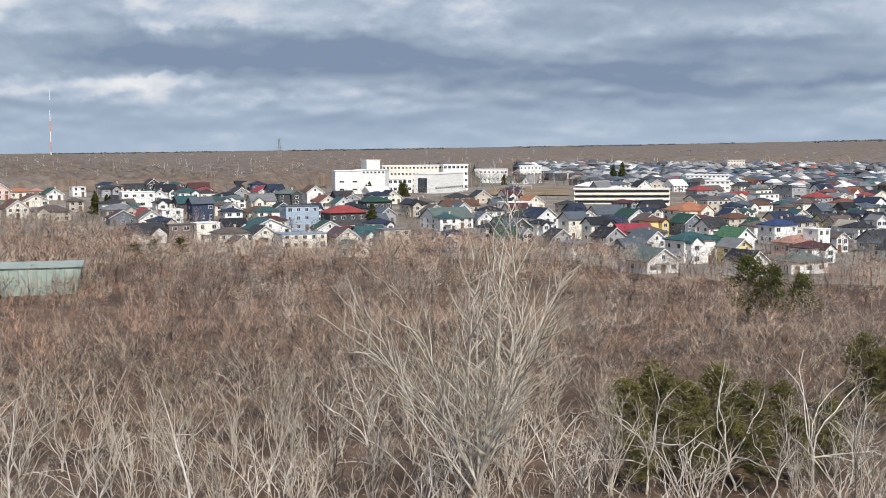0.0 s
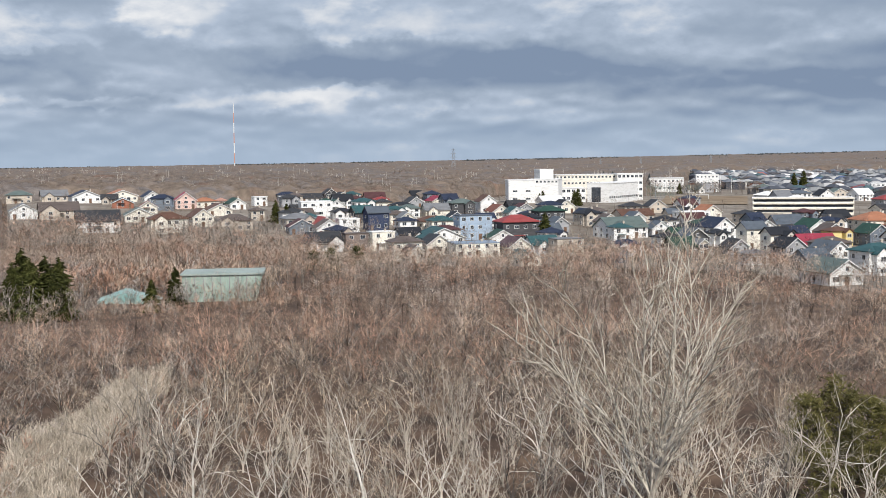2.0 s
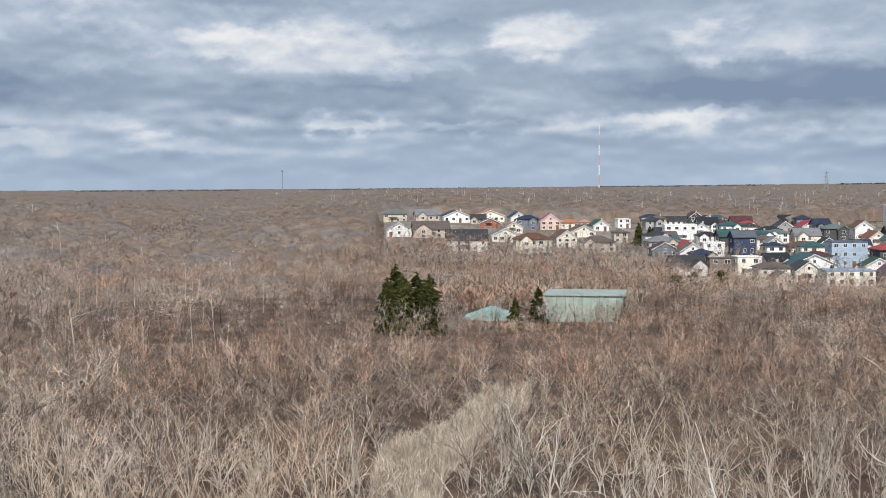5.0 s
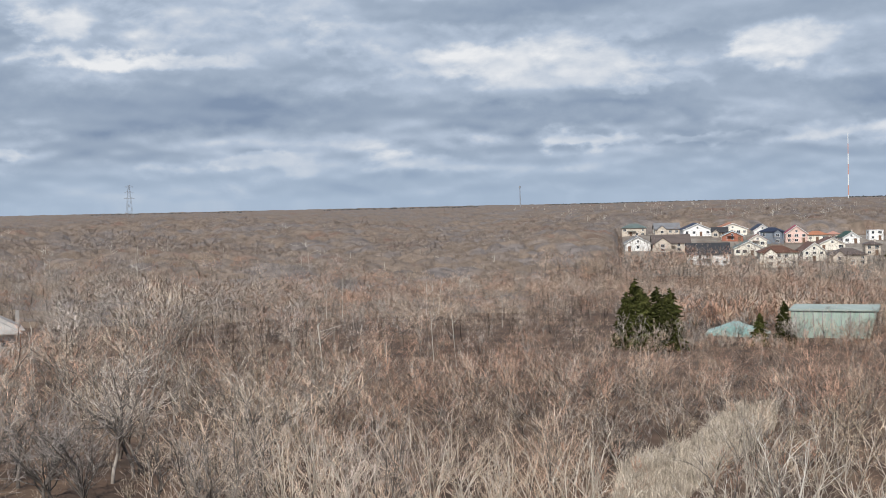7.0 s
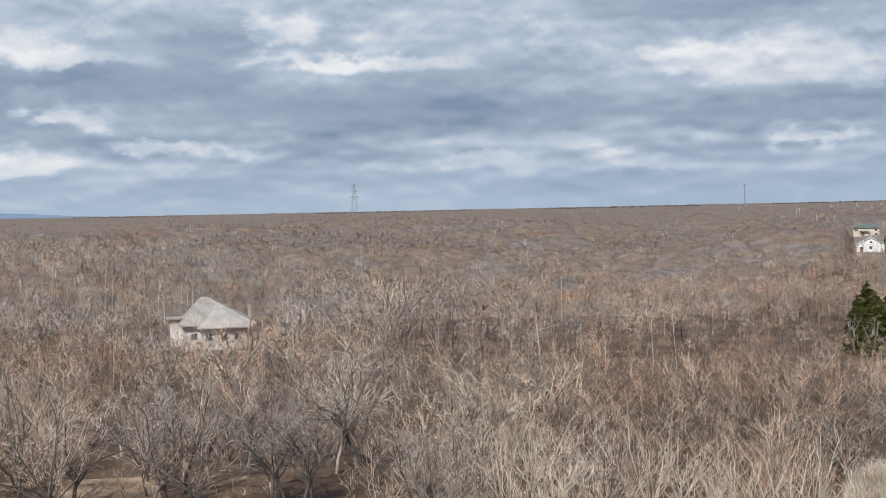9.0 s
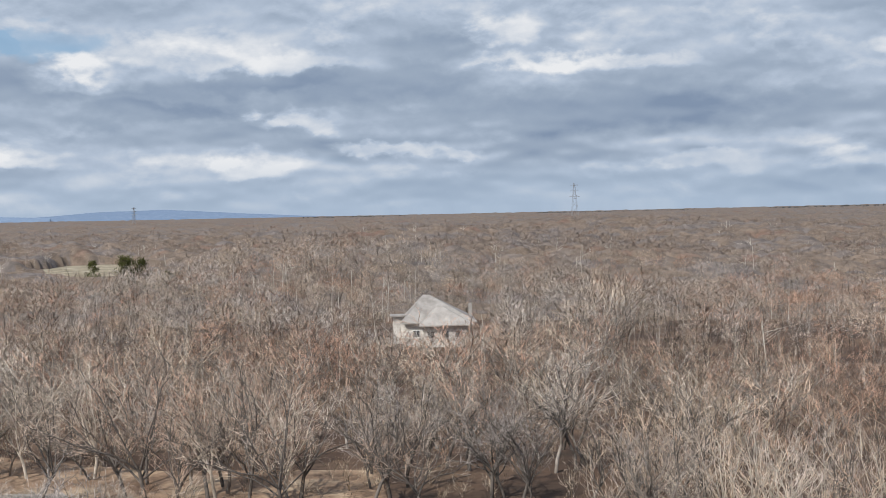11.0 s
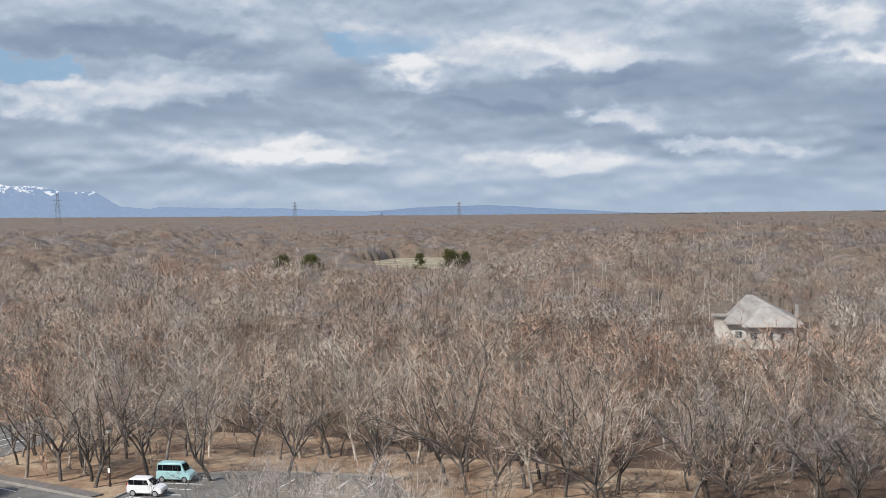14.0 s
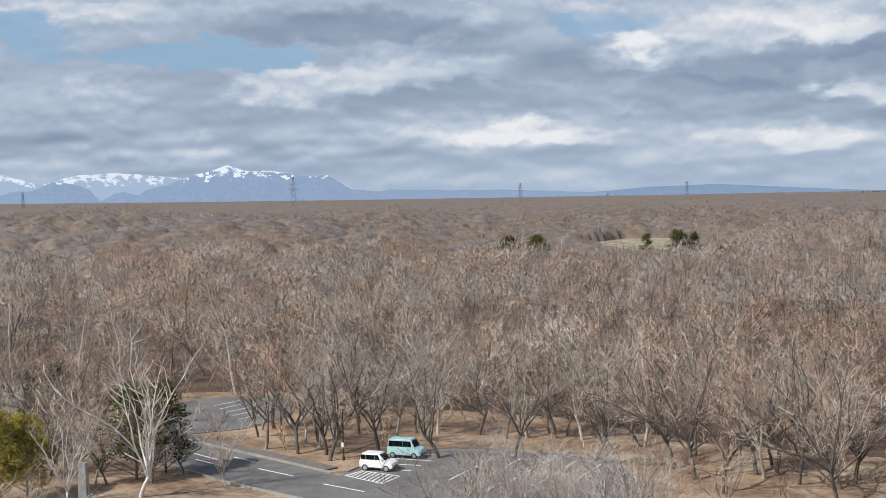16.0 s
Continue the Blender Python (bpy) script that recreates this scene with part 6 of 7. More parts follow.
def wood_house():
    x, y = -64.5, 228
    root = new("house")
    root.matrix_world = pose(x, y, float(height(x, y)) + 0.8, 0, 0, 18)
    wm = material("wall_plaster", [(0.52, 0.49, 0.45), (0.64, 0.61, 0.57), (0.72, 0.69, 0.65)], 0.3, 0.85, bump=0.15)
    rm = material("pale_roof_sheet", [(0.23, 0.212, 0.195), (0.30, 0.28, 0.26), (0.36, 0.34, 0.315)], 0.3, 0.7, bump=0.2, stretch=(2, 2, 1))
    TRIM_ROOF = material("paler_roof_sheet", [(0.28, 0.26, 0.24), (0.35, 0.325, 0.30), (0.41, 0.385, 0.355)], 0.3, 0.7, bump=0.2, stretch=(2, 2, 1))
    w, d, e, rise = 12.2, 11.0, 3.5, 5.0
    part("wall", boxes((-w / 2, -d / 2, -3, w / 2, d / 2, e)), wm, root)
    part("roof", shifted(hip_roof(w, d, e, rise, over=0.9), e + rise, -2.3), rm, root)
    part("front_wall", boxes((-2.9, -d / 2 - 2.6, -3, 5.0, -d / 2 + 0.2, e - 0.3)), wm, root)
    part("front_roof", shifted(hip_roof(8.6, 8.2, e - 0.3, 3.5, over=0.8), e + 3.2, -1.2), TRIM_ROOF, root).matrix_basis = pose(1.2, -4.2, 0)
    part("side_wing", boxes((-w / 2 - 2.6, 0.2, -3, -w / 2 + 0.01, 3.0, 4.4)), wm, root)
    part("side_wing_roof", boxes((-w / 2 - 3.2, -0.4, 4.4, -w / 2 + 0.05, 3.4, 4.7), bevel=0.04), rm, root)
    part("chimney", boxes((w / 2 - 0.2, 1.2, 3, w / 2 + 0.5, 1.9, 6.6), bevel=0.03), rm, root)
    for i in range(4):
        add_window(root, pose((-4.4, -1.8, 0.9, 3.6)[i], -d / 2 - 0.02 if i == 0 else -d / 2 - 2.62, 1.6), 0.8, 1.0)
    for i in range(2):
        add_window(root, pose(w / 2 + 0.02, -2.4 + i * 4, 2.6, 0, 0, 90), 0.8, 1.0)
    tagged(root, "pale plastered house with a large pale grey hipped roof among trees", "house")


green_hall()
wood_house()


# ---- conifers, birches and single trees ----
def conifer_meshes(seed, h, wide, mat, tiers=18, sprays=17):
    """A spruce: a straight stem with whorls of drooping sprays."""
    r = np.random.RandomState(seed)
    tw = []
    for t in range(tiers):
        f = t / tiers
        z = h * (0.10 + 0.90 * f)
        reach = wide * (1 - f) ** 0.6 * r.uniform(0.7, 1.12) + 0.15
        for k in range(max(5, int(sprays * (1 - f * 0.5)))):
            a = r.uniform(0, 6.283)
            q = reach * r.uniform(0.7, 1.15)
            p0 = np.array([0, 0, z + r.normal(0, 0.15)])
            p1 = p0 + np.array([math.cos(a) * q, math.sin(a) * q, -q * r.uniform(0.05, 0.45)])
            for m in range(4):
                g = (m + 0.6) / 4.2
                s = p0 + (p1 - p0) * g
                e = (p1 - p0) / q * 0.5 * q + r.normal(0, 0.22 * q, 3) * np.array([1, 1, 0.5])
                tw.append([*s, *(s + e * 0.8 + np.array([0, 0, -0.06 * q])), 0.12 * q + 0.06, 0])
    crown = mesh_of("conifer_crown", *spikes(np.array(tw)), mat)
    trunk = mesh_of("conifer_trunk", *prisms([[0, 0, -0.5, 0, 0, h * 0.98, h * 0.014 + 0.04, 0.02]], 7), DARK_BARK, True)
    return trunk, crown


def pine_meshes(seed, h, wide, mat, clumps=70):
    """A broad evergreen: bent limbs that end in tufts of needles."""
    r = np.random.RandomState(seed)
    limb, tuft = [], []
    for k in range(clumps):
        f = r.uniform(0.22, 1.0)
        a = r.uniform(0, 6.283)
        q = wide * (1.05 - f) ** 0.5 * r.uniform(0.35, 1.0)
        c = np.array([math.cos(a) * q, math.sin(a) * q, h * f * 0.95])
        limb.append([0, 0, max(0.5, c[2] - q * 0.7), *c, 0.05, 0.02])
        for m in range(26):
            u = r.normal(0, 1, 3)
            u /= np.linalg.norm(u)
            u[2] = abs(u[2]) * 0.7 + 0.1
            s = c + r.normal(0, 0.5, 3) * np.array([1, 1, 0.7]) * h * 0.09
            tuft.append([*s, *(s + u * h * 0.06 * r.uniform(0.6, 1.3)), 0.008 * h, 0])
    crown = mesh_of("pine_crown", *spikes(np.array(tuft)), mat)
    trunk = mesh_of("pine_trunk", *join(prisms([[0, 0, -0.5, 0.1, 0, h * 0.9, 0.14, 0.04]], 7), prisms(limb, 4)), DARK_BARK, True)
    return trunk, crown


PALE_TWIG = material("pale_twigs", [(0.27, 0.235, 0.185), (0.38, 0.335, 0.27), (0.46, 0.41, 0.34)], 0.5, 0.85, island=0.5)
WHITE_BARK = material("white_bark", [(0.45, 0.42, 0.38), (0.68, 0.66, 0.62), (0.78, 0.76, 0.72)], 0.8, 0.7, bump=0.3, stretch=(1, 1, 2))
GREAT_BARK = material("ash_bark", [(0.32, 0.285, 0.235), (0.52, 0.47, 0.395), (0.64, 0.585, 0.50)], 0.8, 0.85, bump=0.4)
GREAT_TWIG = material("ash_twigs", [(0.26, 0.22, 0.165), (0.36, 0.31, 0.24), (0.45, 0.395, 0.315)], 0.5, 0.85, island=0.75)


def single_trees():
    spruce = [conifer_meshes(i, 13, 2.9 + 0.4 * (i % 2), NEEDLES, 26, 22) for i in range(3)]
    for i, (az, d, h) in enumerate(((13.1, 222, 10.2), (13.5, 226, 12.4), (14.0, 220, 10.2), (14.5, 227, 11.2), (15.1, 224, 11.0), (14.7, 219, 9.4), (13.3, 218, 9.2), (13.8, 224, 10.8), (14.9, 222, 10.0))):
        tree_at(spruce[i % 3], *bearing(az, d), i * 50, h / 13.0, "dark green spruce in a close clump", "spruce clump", "spruce_tree")
    for i, (az, d, h) in enumerate(((20.1, 240, 8.4), (19.05, 236, 6.4), (24.7, 505, 9.5), (25.2, 500, 8.5), (37.1, 428, 11.0), (48.2, 880, 15), (48.6, 885, 17), (38.6, 640, 9), (31.8, 352, 4.5), (33.7, 402, 4), (34.1, 402, 4), (34.6, 402, 4), (37.0, 655, 7.5), (36.85, 652, 6), (38.45, 655, 8), (43.2, 850, 8))):
        tree_at(spruce[i % 3], *bearing(az, d), i * 70, h / 13.0, "dark green conifer standing alone by houses" if d > 300 else "dark green conifer beside the green hall", "single conifers", "spruce_tree")
    pine = [pine_meshes(i, 10, 3.6, NEEDLES_OLIVE) for i in range(3)]
    gold = [pine_meshes(15 + i, 10, 4.6, NEEDLES_GOLD, 95) for i in range(2)]
    dark = [pine_meshes(5 + i, 10, 4.2, NEEDLES) for i in range(2)]
    for i, (az, d, h, sort) in enumerate(((54.3, 190, 10.0, dark), (55.2, 186, 9.0, dark), (56.6, 190, 7.5, dark), (48.9, 97, 6.6, pine), (50.2, 99, 7.8, pine), (51.6, 95, 7.2, pine), (53.0, 99, 7.6, pine), (54.4, 96, 7.0, pine), (55.8, 100, 6.4, pine), (50.8, 92, 5.8, pine), (53.6, 92, 5.8, pine), (49.6, 89, 4.6, pine), (52.2, 89, 5.0, pine), (54.9, 90, 5.0, pine), (56.4, 93, 5.2, pine), (57.8, 97, 5.6, pine), (59.3, 116, 8.0, pine), (60.6, 112, 7.6, pine),
                                          (-59.6, 112, 7.4, gold), (-60.9, 110, 8.0, gold), (-58.2, 155, 6.5, dark), (26.4, 320, 6.5, dark), (27.2, 318, 7, dark), (28.4, 330, 7, dark),
                                          (-36.3, 500, 19, dark), (-37.6, 505, 18, dark), (-29.9, 545, 19, dark), (-29.3, 548, 17, dark), (-28.1, 520, 13, dark), (-27.6, 518, 12, dark), (-31.3, 590, 11, dark))):
        tree_at(sort[i % len(sort)], *bearing(az, d), i * 47, h / 10.0, "olive green evergreen with loose tufts" if sort is pine else "yellow-green bushy evergreen beside bare bushes" if sort is gold else "dark evergreen with a broad uneven crown", "evergreens", "pine_tree")
    # the great pale tree before the town
    big = tree_meshes("great_tree", 77, GREAT_TWIG, GREAT_BARK, fat=1.05, bare=0.017, h=22.0, fork=0.22, leaders=15, lean=0.72, branches=17, twigs=6, fine=3, thick=0.17, curl=0.15, up=0.2, loose=0.5, rise=0.035, dome=0.5, spread=0.75)
    tree_at(big, *bearing(42.7, 74), 20, 1.0, "large pale spreading leafless tree with many ascending limbs", "", "great_tree")
    birch = [tree_meshes("birch", 120 + i, TWIG, PALE_BARK, fat=1.2, h=15, leaders=3, branches=8, twigs=6, fine=3, thick=0.16, single=True, curl=0.09) for i in range(2)]
    fork = [tree_meshes("pale_tree", 140 + i, PALE_TWIG, PALE_BARK, fat=1.6, h=14, leaders=5, lean=0.75, branches=6, twigs=4, fine=2, fork=0.2, thick=0.115, curl=0.3, up=0.1, loose=0.5) for i in range(3)]
    for i, (az, d, h, sort) in enumerate(((28.9, 70, 11.6, birch), (20.9, 70, 11.4, birch), (-50.3, 163, 16, birch), (-60.0, 176, 13, birch), (-57.3, 150, 14, birch), (-55.6, 142, 14, birch),
                                          (48.0, 89, 9.5, fork), (49.8, 88, 11.5, fork), (51.6, 84, 9.5, fork), (53.9, 90, 12, fork), (57.3, 92, 13.5, fork), (46.6, 86, 8, fork), (55.4, 88, 9, fork), (58.9, 94, 9.5, fork), (28.8, 88, 9.5, fork), (27.4, 89, 7, fork), (21.2, 92, 9.5, fork), (23.5, 90, 7, fork), (33.5, 88, 7.5, fork), (37.0, 90, 8, fork), (-38.0, 560, 12, birch), (27.4, 318, 9, fork))):
        tree_at(sort[i % len(sort)], *bearing(az, d), i * 61, h / (15.0 if sort is birch else 14.0), "slender white-barked birch without leaves" if sort is birch else "pale-barked leafless tree with forked white limbs", "pale trees", "birch_tree")
    bold = tree_meshes("bold_birch", 301, TWIG, WHITE_BARK, fat=1.2, bare=0.014, h=14.5, leaders=8, lean=0.52, branches=9, twigs=6, fine=3, fork=0.14, thick=0.19, curl=0.15, up=0.15, loose=0.55, dome=0.6)
    for az, d, h, turn in ((-54.8, 108, 14.5, 10), (-57.9, 108, 8.5, 120)):
        tree_at(bold, *bearing(az, d), turn, h / 14.5, "white-barked spreading birch with thick bare limbs", "white birches", "birch_tree")
    # slender reddish trees on the near side of the road
    slender = [tree_meshes("slender_tree", 180 + i, TWIG_DARK, (MID_BARK, DARK_BARK, BARK)[i], fat=1.2, h=9, leaders=5, lean=0.55, branches=9, twigs=6, fine=3, fork=0.1, thick=0.11, up=0.2, loose=0.5, curl=0.17, dome=0.6) for i in range(3)]
    for i in range(16):
        tree_at(slender[i % 3], *bearing(-41.2 + 0.66 * i, 79.5 + (i * 37 % 11) * 0.5), i * 83, (7.4 + (i * 29 % 10) * 0.22) / 9.0, "slender leafless tree with dark reddish twigs by the road", "slender trees by the road")
    # trees round the car park
    park = [tree_meshes("park_tree", 160 + i, TWIG_TALL, (BARK, DARK_BARK, BARK)[i], fat=1.2, h=13, leaders=6, lean=0.62, branches=10, twigs=8, fine=3, fork=0.2, thick=0.17, up=0.1, loose=0.52, curl=0.16, rise=0.02, dome=0.8) for i in range(3)]
    for i, (x, y, h) in enumerate(((-84.6, 68.7, 6.8), (-100.2, 85.9, 10), (-93.2, 86.3, 9.5), (-90.9, 85.8, 9), (-92.3, 93.0, 13), (-89.0, 98.5, 13.5), (-85.0, 97.5, 12.5), (-81.0, 99.5, 13), (-76.0, 101, 13), (-70.5, 103, 12.5), (-97.0, 98, 12.5), (-103, 93, 11),
                                   (-64.0, 104, 13), (-57.5, 102.5, 12.5), (-48.3, 97.7, 12.5), (-42.5, 100, 12), (-57.8, 75.5, 7.2), (-61.0, 76.8, 6.4), (-54.6, 77.5, 6.6), (-50.5, 80.0, 6.2), (-92.5, 66.5, 9), (-96, 63, 8), (-61.5, 73.5, 6.0), (-52.5, 74.0, 7), (-47.0, 79.5, 6.5), (-44.5, 83.5, 6.5), (-58.0, 71.5, 7.5), (-55.0, 72.0, 7.0))):
        tree_at(park[i % 3], x, y, i * 77, h / 13.0, "leafless tree with a dark trunk beside the car park", "car park trees", lean=(0, -14) if abs(x + 48.3) < 0.1 else (0, 0))
    bush = [tree_meshes("park_bush", 180 + i, TWIG, (BARK, PALE_BARK)[i], fat=1.0, h=13, leaders=7, lean=0.55, branches=6, twigs=5, fine=3, fork=0.05, thick=0.13, up=0.1, loose=0.5, curl=0.2) for i in range(2)]
    for i in range(15):
        az, d = -40.2 + i * 0.62, 90 + (i * 37 % 11)
        tree_at(bush[i % 2], *bearing(az, d), i * 83, 0.46 + 0.05 * (i % 3), "low leafless bush before the car park", "car park bushes", tall=0.9)
    for i, (az, d, k) in enumerate(((-60.2, 101, 0.42), (-59.2, 104, 0.46), (-58.4, 100, 0.40), (-57.6, 103, 0.44), (-60.6, 106, 0.5), (-56.2, 114, 0.62), (-57.2, 118, 0.7), (-58.6, 120, 0.75), (-54.2, 113, 0.5), (-52.8, 116, 0.55))):
        tree_at(bush[i % 2] if i < 5 else park[1], *bearing(az, d), i * 83, k, "dense brown leafless bush" if i < 5 else "leafless tree with a dark trunk beside the car park", "car park trees", tall=0.9)
    dusk = [tree_meshes("dark_tree", 190 + i, TWIG_DARK, DARK_BARK, fat=1.3, h=13, leaders=6, lean=0.52, branches=9, twigs=8, fine=3, fork=0.24, thick=0.19, up=0.12, loose=0.5, curl=0.17) for i in range(2)]
    for i, (az, d, h) in enumerate(((-59.8, 128, 12.5), (-58.7, 134, 13), (-57.6, 130, 13), (-56.6, 136, 12.5), (-60.6, 140, 12), (-47.6, 122, 12.5), (-46.2, 118, 12), (-43.9, 121, 13), (-41.0, 117, 12.5), (-37.6, 116, 12), (-33.9, 114, 12.5),
                                    (-30.2, 112, 12), (-26.6, 110, 12.5), (-22.4, 108, 12), (-18.2, 106, 11.5), (-13.5, 104, 11), (-9.0, 102, 10.5), (-35.6, 126, 13), (-24.3, 120, 12.5), (-15.6, 118, 12))):
        tree_at(dusk[i % 2], *bearing(az, d), i * 67, h / 13.0, "dark leafless tree with a heavy spreading crown", "dark trees of the wood", tall=0.95 + 0.02 * (i % 4))
    tree_at(dark[0], *bearing(-53.6, 117), 30, 0.86, "dark evergreen behind white birches", "evergreens", "pine_tree")
    tree_at(dark[1], *bearing(-54.9, 115), 30, 0.9, "dark evergreen behind white birches", "evergreens", "pine_tree")
    tree_at(conifer_meshes(11, 7, 1.6, NEEDLES), -128.5, 76.5, 30, 1.0, "dark green young spruce by the car park", "", "spruce_tree")


single_trees()


def stone_pillar():
    """A grey stone marker on a base beside the birches."""
    x, y = bearing(-57.2, 104)
    root = new("stone_pillar")
    root.matrix_world = pose(x, y, float(height(x, y)), 0, 0, 30)
    stone = material("grey_stone", [(0.20, 0.195, 0.19), (0.30, 0.29, 0.28), (0.38, 0.37, 0.36)], 1.5, 0.85, bump=0.3)
    part("base", boxes((-1.1, -0.8, -0.2, 1.1, 0.8, 0.35), bevel=0.04), stone, root)
    bm = boxes((-0.42, -0.3, 0.35, 0.42, 0.3, 4.2), bevel=0.05)
    for v in bm.verts:
        if v.co.z > 3:
            v.co.x *= 0.82
            v.co.y *= 0.82
    part("shaft", bm, stone, root)
    tagged(root, "tall grey stone marker pillar on a base", "monument")


stone_pillar()


# ---- car park ----
def sheet(name, poly, lift, mat, label, category):
    bm = bmesh.new()
    f = bm.faces.new([bm.verts.new((x, y, float(height(x, y)) + lift)) for x, y in poly])
    if f.normal.z < 0:
        bmesh.ops.reverse_faces(bm, faces=[f])
    ext = bmesh.ops.extrude_face_region(bm, geom=[f])
    for v in ext["geom"]:
        if isinstance(v, bmesh.types.BMVert):
            v.co.z -= 0.4
    bmesh.ops.triangulate(bm, faces=bm.faces[:])
    tagged(part(name, bm, mat), label, category, kind="structure")


LAWN = [(-135, 100), (-120, 112), (-100, 108), (-80, 112), (-60, 108), (-38, 112), (-30, 92), (-44, 60), (-70, 52), (-100, 50), (-125, 60)]
LAWN_MAT = material("dry_lawn", [(0.17, 0.108, 0.07), (0.28, 0.19, 0.125), (0.40, 0.305, 0.21)], 0.2, 0.95, bump=0.9, bump_scale=3, fine=0.6)
sheet("lawn", LAWN, 0.05, LAWN_MAT, "dry tan lawn with fallen leaves", "lawn")
sheet("road", ROAD, 0.10, ASPHALT, "grey asphalt park road with worn white lines", "road")
sheet("car_park", LOT, 0.104, ASPHALT, "grey asphalt car park", "road")
sheet("back_car_park", LOT_BACK, 0.108, ASPHALT, "grey asphalt car park behind the trees", "road")
sheet("west_car_park", LOT_WEST, 0.108, ASPHALT, "grey asphalt car park at the wood edge", "road")
SETTS = material("stone_setts", [(0.13, 0.115, 0.105), (0.20, 0.18, 0.165)], 2.0, 0.9, bump=0.6, bump_scale=6)


def strip(name, pts, width, z0, z1, mat, label, category):
    """A long low ridge along a line: a kerb or a paved verge."""
    bm = bmesh.new()
    rows = []
    for i, p in enumerate(pts):
        a, b = Vector(pts[max(i - 1, 0)]), Vector(pts[min(i + 1, len(pts) - 1)])
        t = (b - a).normalized()
        n = Vector((-t.y, t.x)) * width / 2
        p = Vector(p)
        rows.append([bm.verts.new((p.x + s * n.x, p.y + s * n.y, z)) for s, z in ((-1, z0), (-1, z1), (1, z1), (1, z0))])
    for r0, r1 in zip(rows, rows[1:]):
        for i in range(4):
            bm.faces.new((r0[i], r0[(i + 1) % 4], r1[(i + 1) % 4], r1[i]))
    bm.faces.new(rows[0])
    bm.faces.new(rows[-1][::-1])
    tagged(part(name, bm, mat), label, category, kind="structure")


strip("kerb", [(-109, 80.6), (-102, 79.95), (-92, 79.1), (-81, 77.9), (-80.0, 79.0), (-82.9, 88.6), (-74.2, 94.2), (-63, 97.2), (-54.9, 89.2)], 0.22, -0.1, 0.24, KERB, "grey concrete kerb along the road", "kerb")
strip("paved_verge", [(-109, 81.6), (-102, 80.9), (-92, 80.1), (-82.2, 79.0)], 1.7, -0.1, 0.17, SETTS, "dark stone setts between kerb and lawn", "pavement")
strip("kerb_south", [(-150, 69.9), (-96, 71.6), (-86, 69.9), (-70, 69.4), (-52, 66)], 0.22, -0.1, 0.22, KERB, "grey concrete kerb along the road", "kerb")


def road_line(x0, y0, x1, y1, width=0.15):
    d = Vector((x1 - x0, y1 - y0))
    n = Vector((-d.y, d.x)).normalized() * width / 2
    z = float(height((x0 + x1) / 2, (y0 + y1) / 2)) + 0.112
    bm = bmesh.new()
    lo = [bm.verts.new((x, y, z - 0.02)) for x, y in ((x0 + n.x, y0 + n.y), (x0 - n.x, y0 - n.y), (x1 - n.x, y1 - n.y), (x1 + n.x, y1 + n.y))]
    hi = [bm.verts.new((v.co.x, v.co.y, z + 0.006)) for v in lo]
    bm.faces.new(lo[::-1])
    bm.faces.new(hi)
    for i in range(4):
        bm.faces.new((lo[i], lo[(i + 1) % 4], hi[(i + 1) % 4], hi[i]))
    tagged(part("road_line", bm, PAINT), "white painted line on the asphalt", "road marking", "road markings", "structure")


def markings():
    road_line(-98.9, 76.4, -94.5, 75.8)
    road_line(-94.2, 77.5, -90.4, 77.1)
    road_line(-96.5, 74.7, -91.9, 74.2)
    road_line(-88.1, 75.4, -83.0, 75.1)
    road_line(-78.4, 74.5, -73.5, 74.5)
    road_line(-68.0, 74.0, -63.0, 73.4)
    for x, y in ((-76.8, 86.9), (-76.2, 84.8), (-75.5, 82.7), (-77.6, 89.3)):
        road_line(x, y, x - 4.75, y - 1.55)
    # hatched bay
    a, b, c, e = Vector((-79.2, 77.9)), Vector((-74.2, 77.5)), Vector((-74.9, 80.5)), Vector((-79.3, 80.2))
    for p, q in ((a, b), (b, c), (c, e), (e, a)):
        road_line(p.x, p.y, q.x, q.y, 0.13)
    for i in range(9):
        f = (i + 0.5) / 9
        p, q = a.lerp(b, f), e.lerp(c, max(0, f - 0.12))
        road_line(p.x, p.y, q.x, q.y, 0.14)
    for i in range(5):
        x, y = -70.3 + i * 2.55, 82.0 + i * 0.6
        road_line(x, y, x - 2.7, y + 10.3)
    road_line(-71.6, 87.0, -60.5, 89.8)
    for i in range(5):
        x, y = -120.5 + i * 2.6, 96.3 - i * 1.2
        road_line(x, y, x - 0.4, y + 4.4)
    for i in range(5):
        x, y = -160 + i * 3.2, 86.5 + i * 0.2
        road_line(x, y, x - 0.5, y + 4.8)


markings()


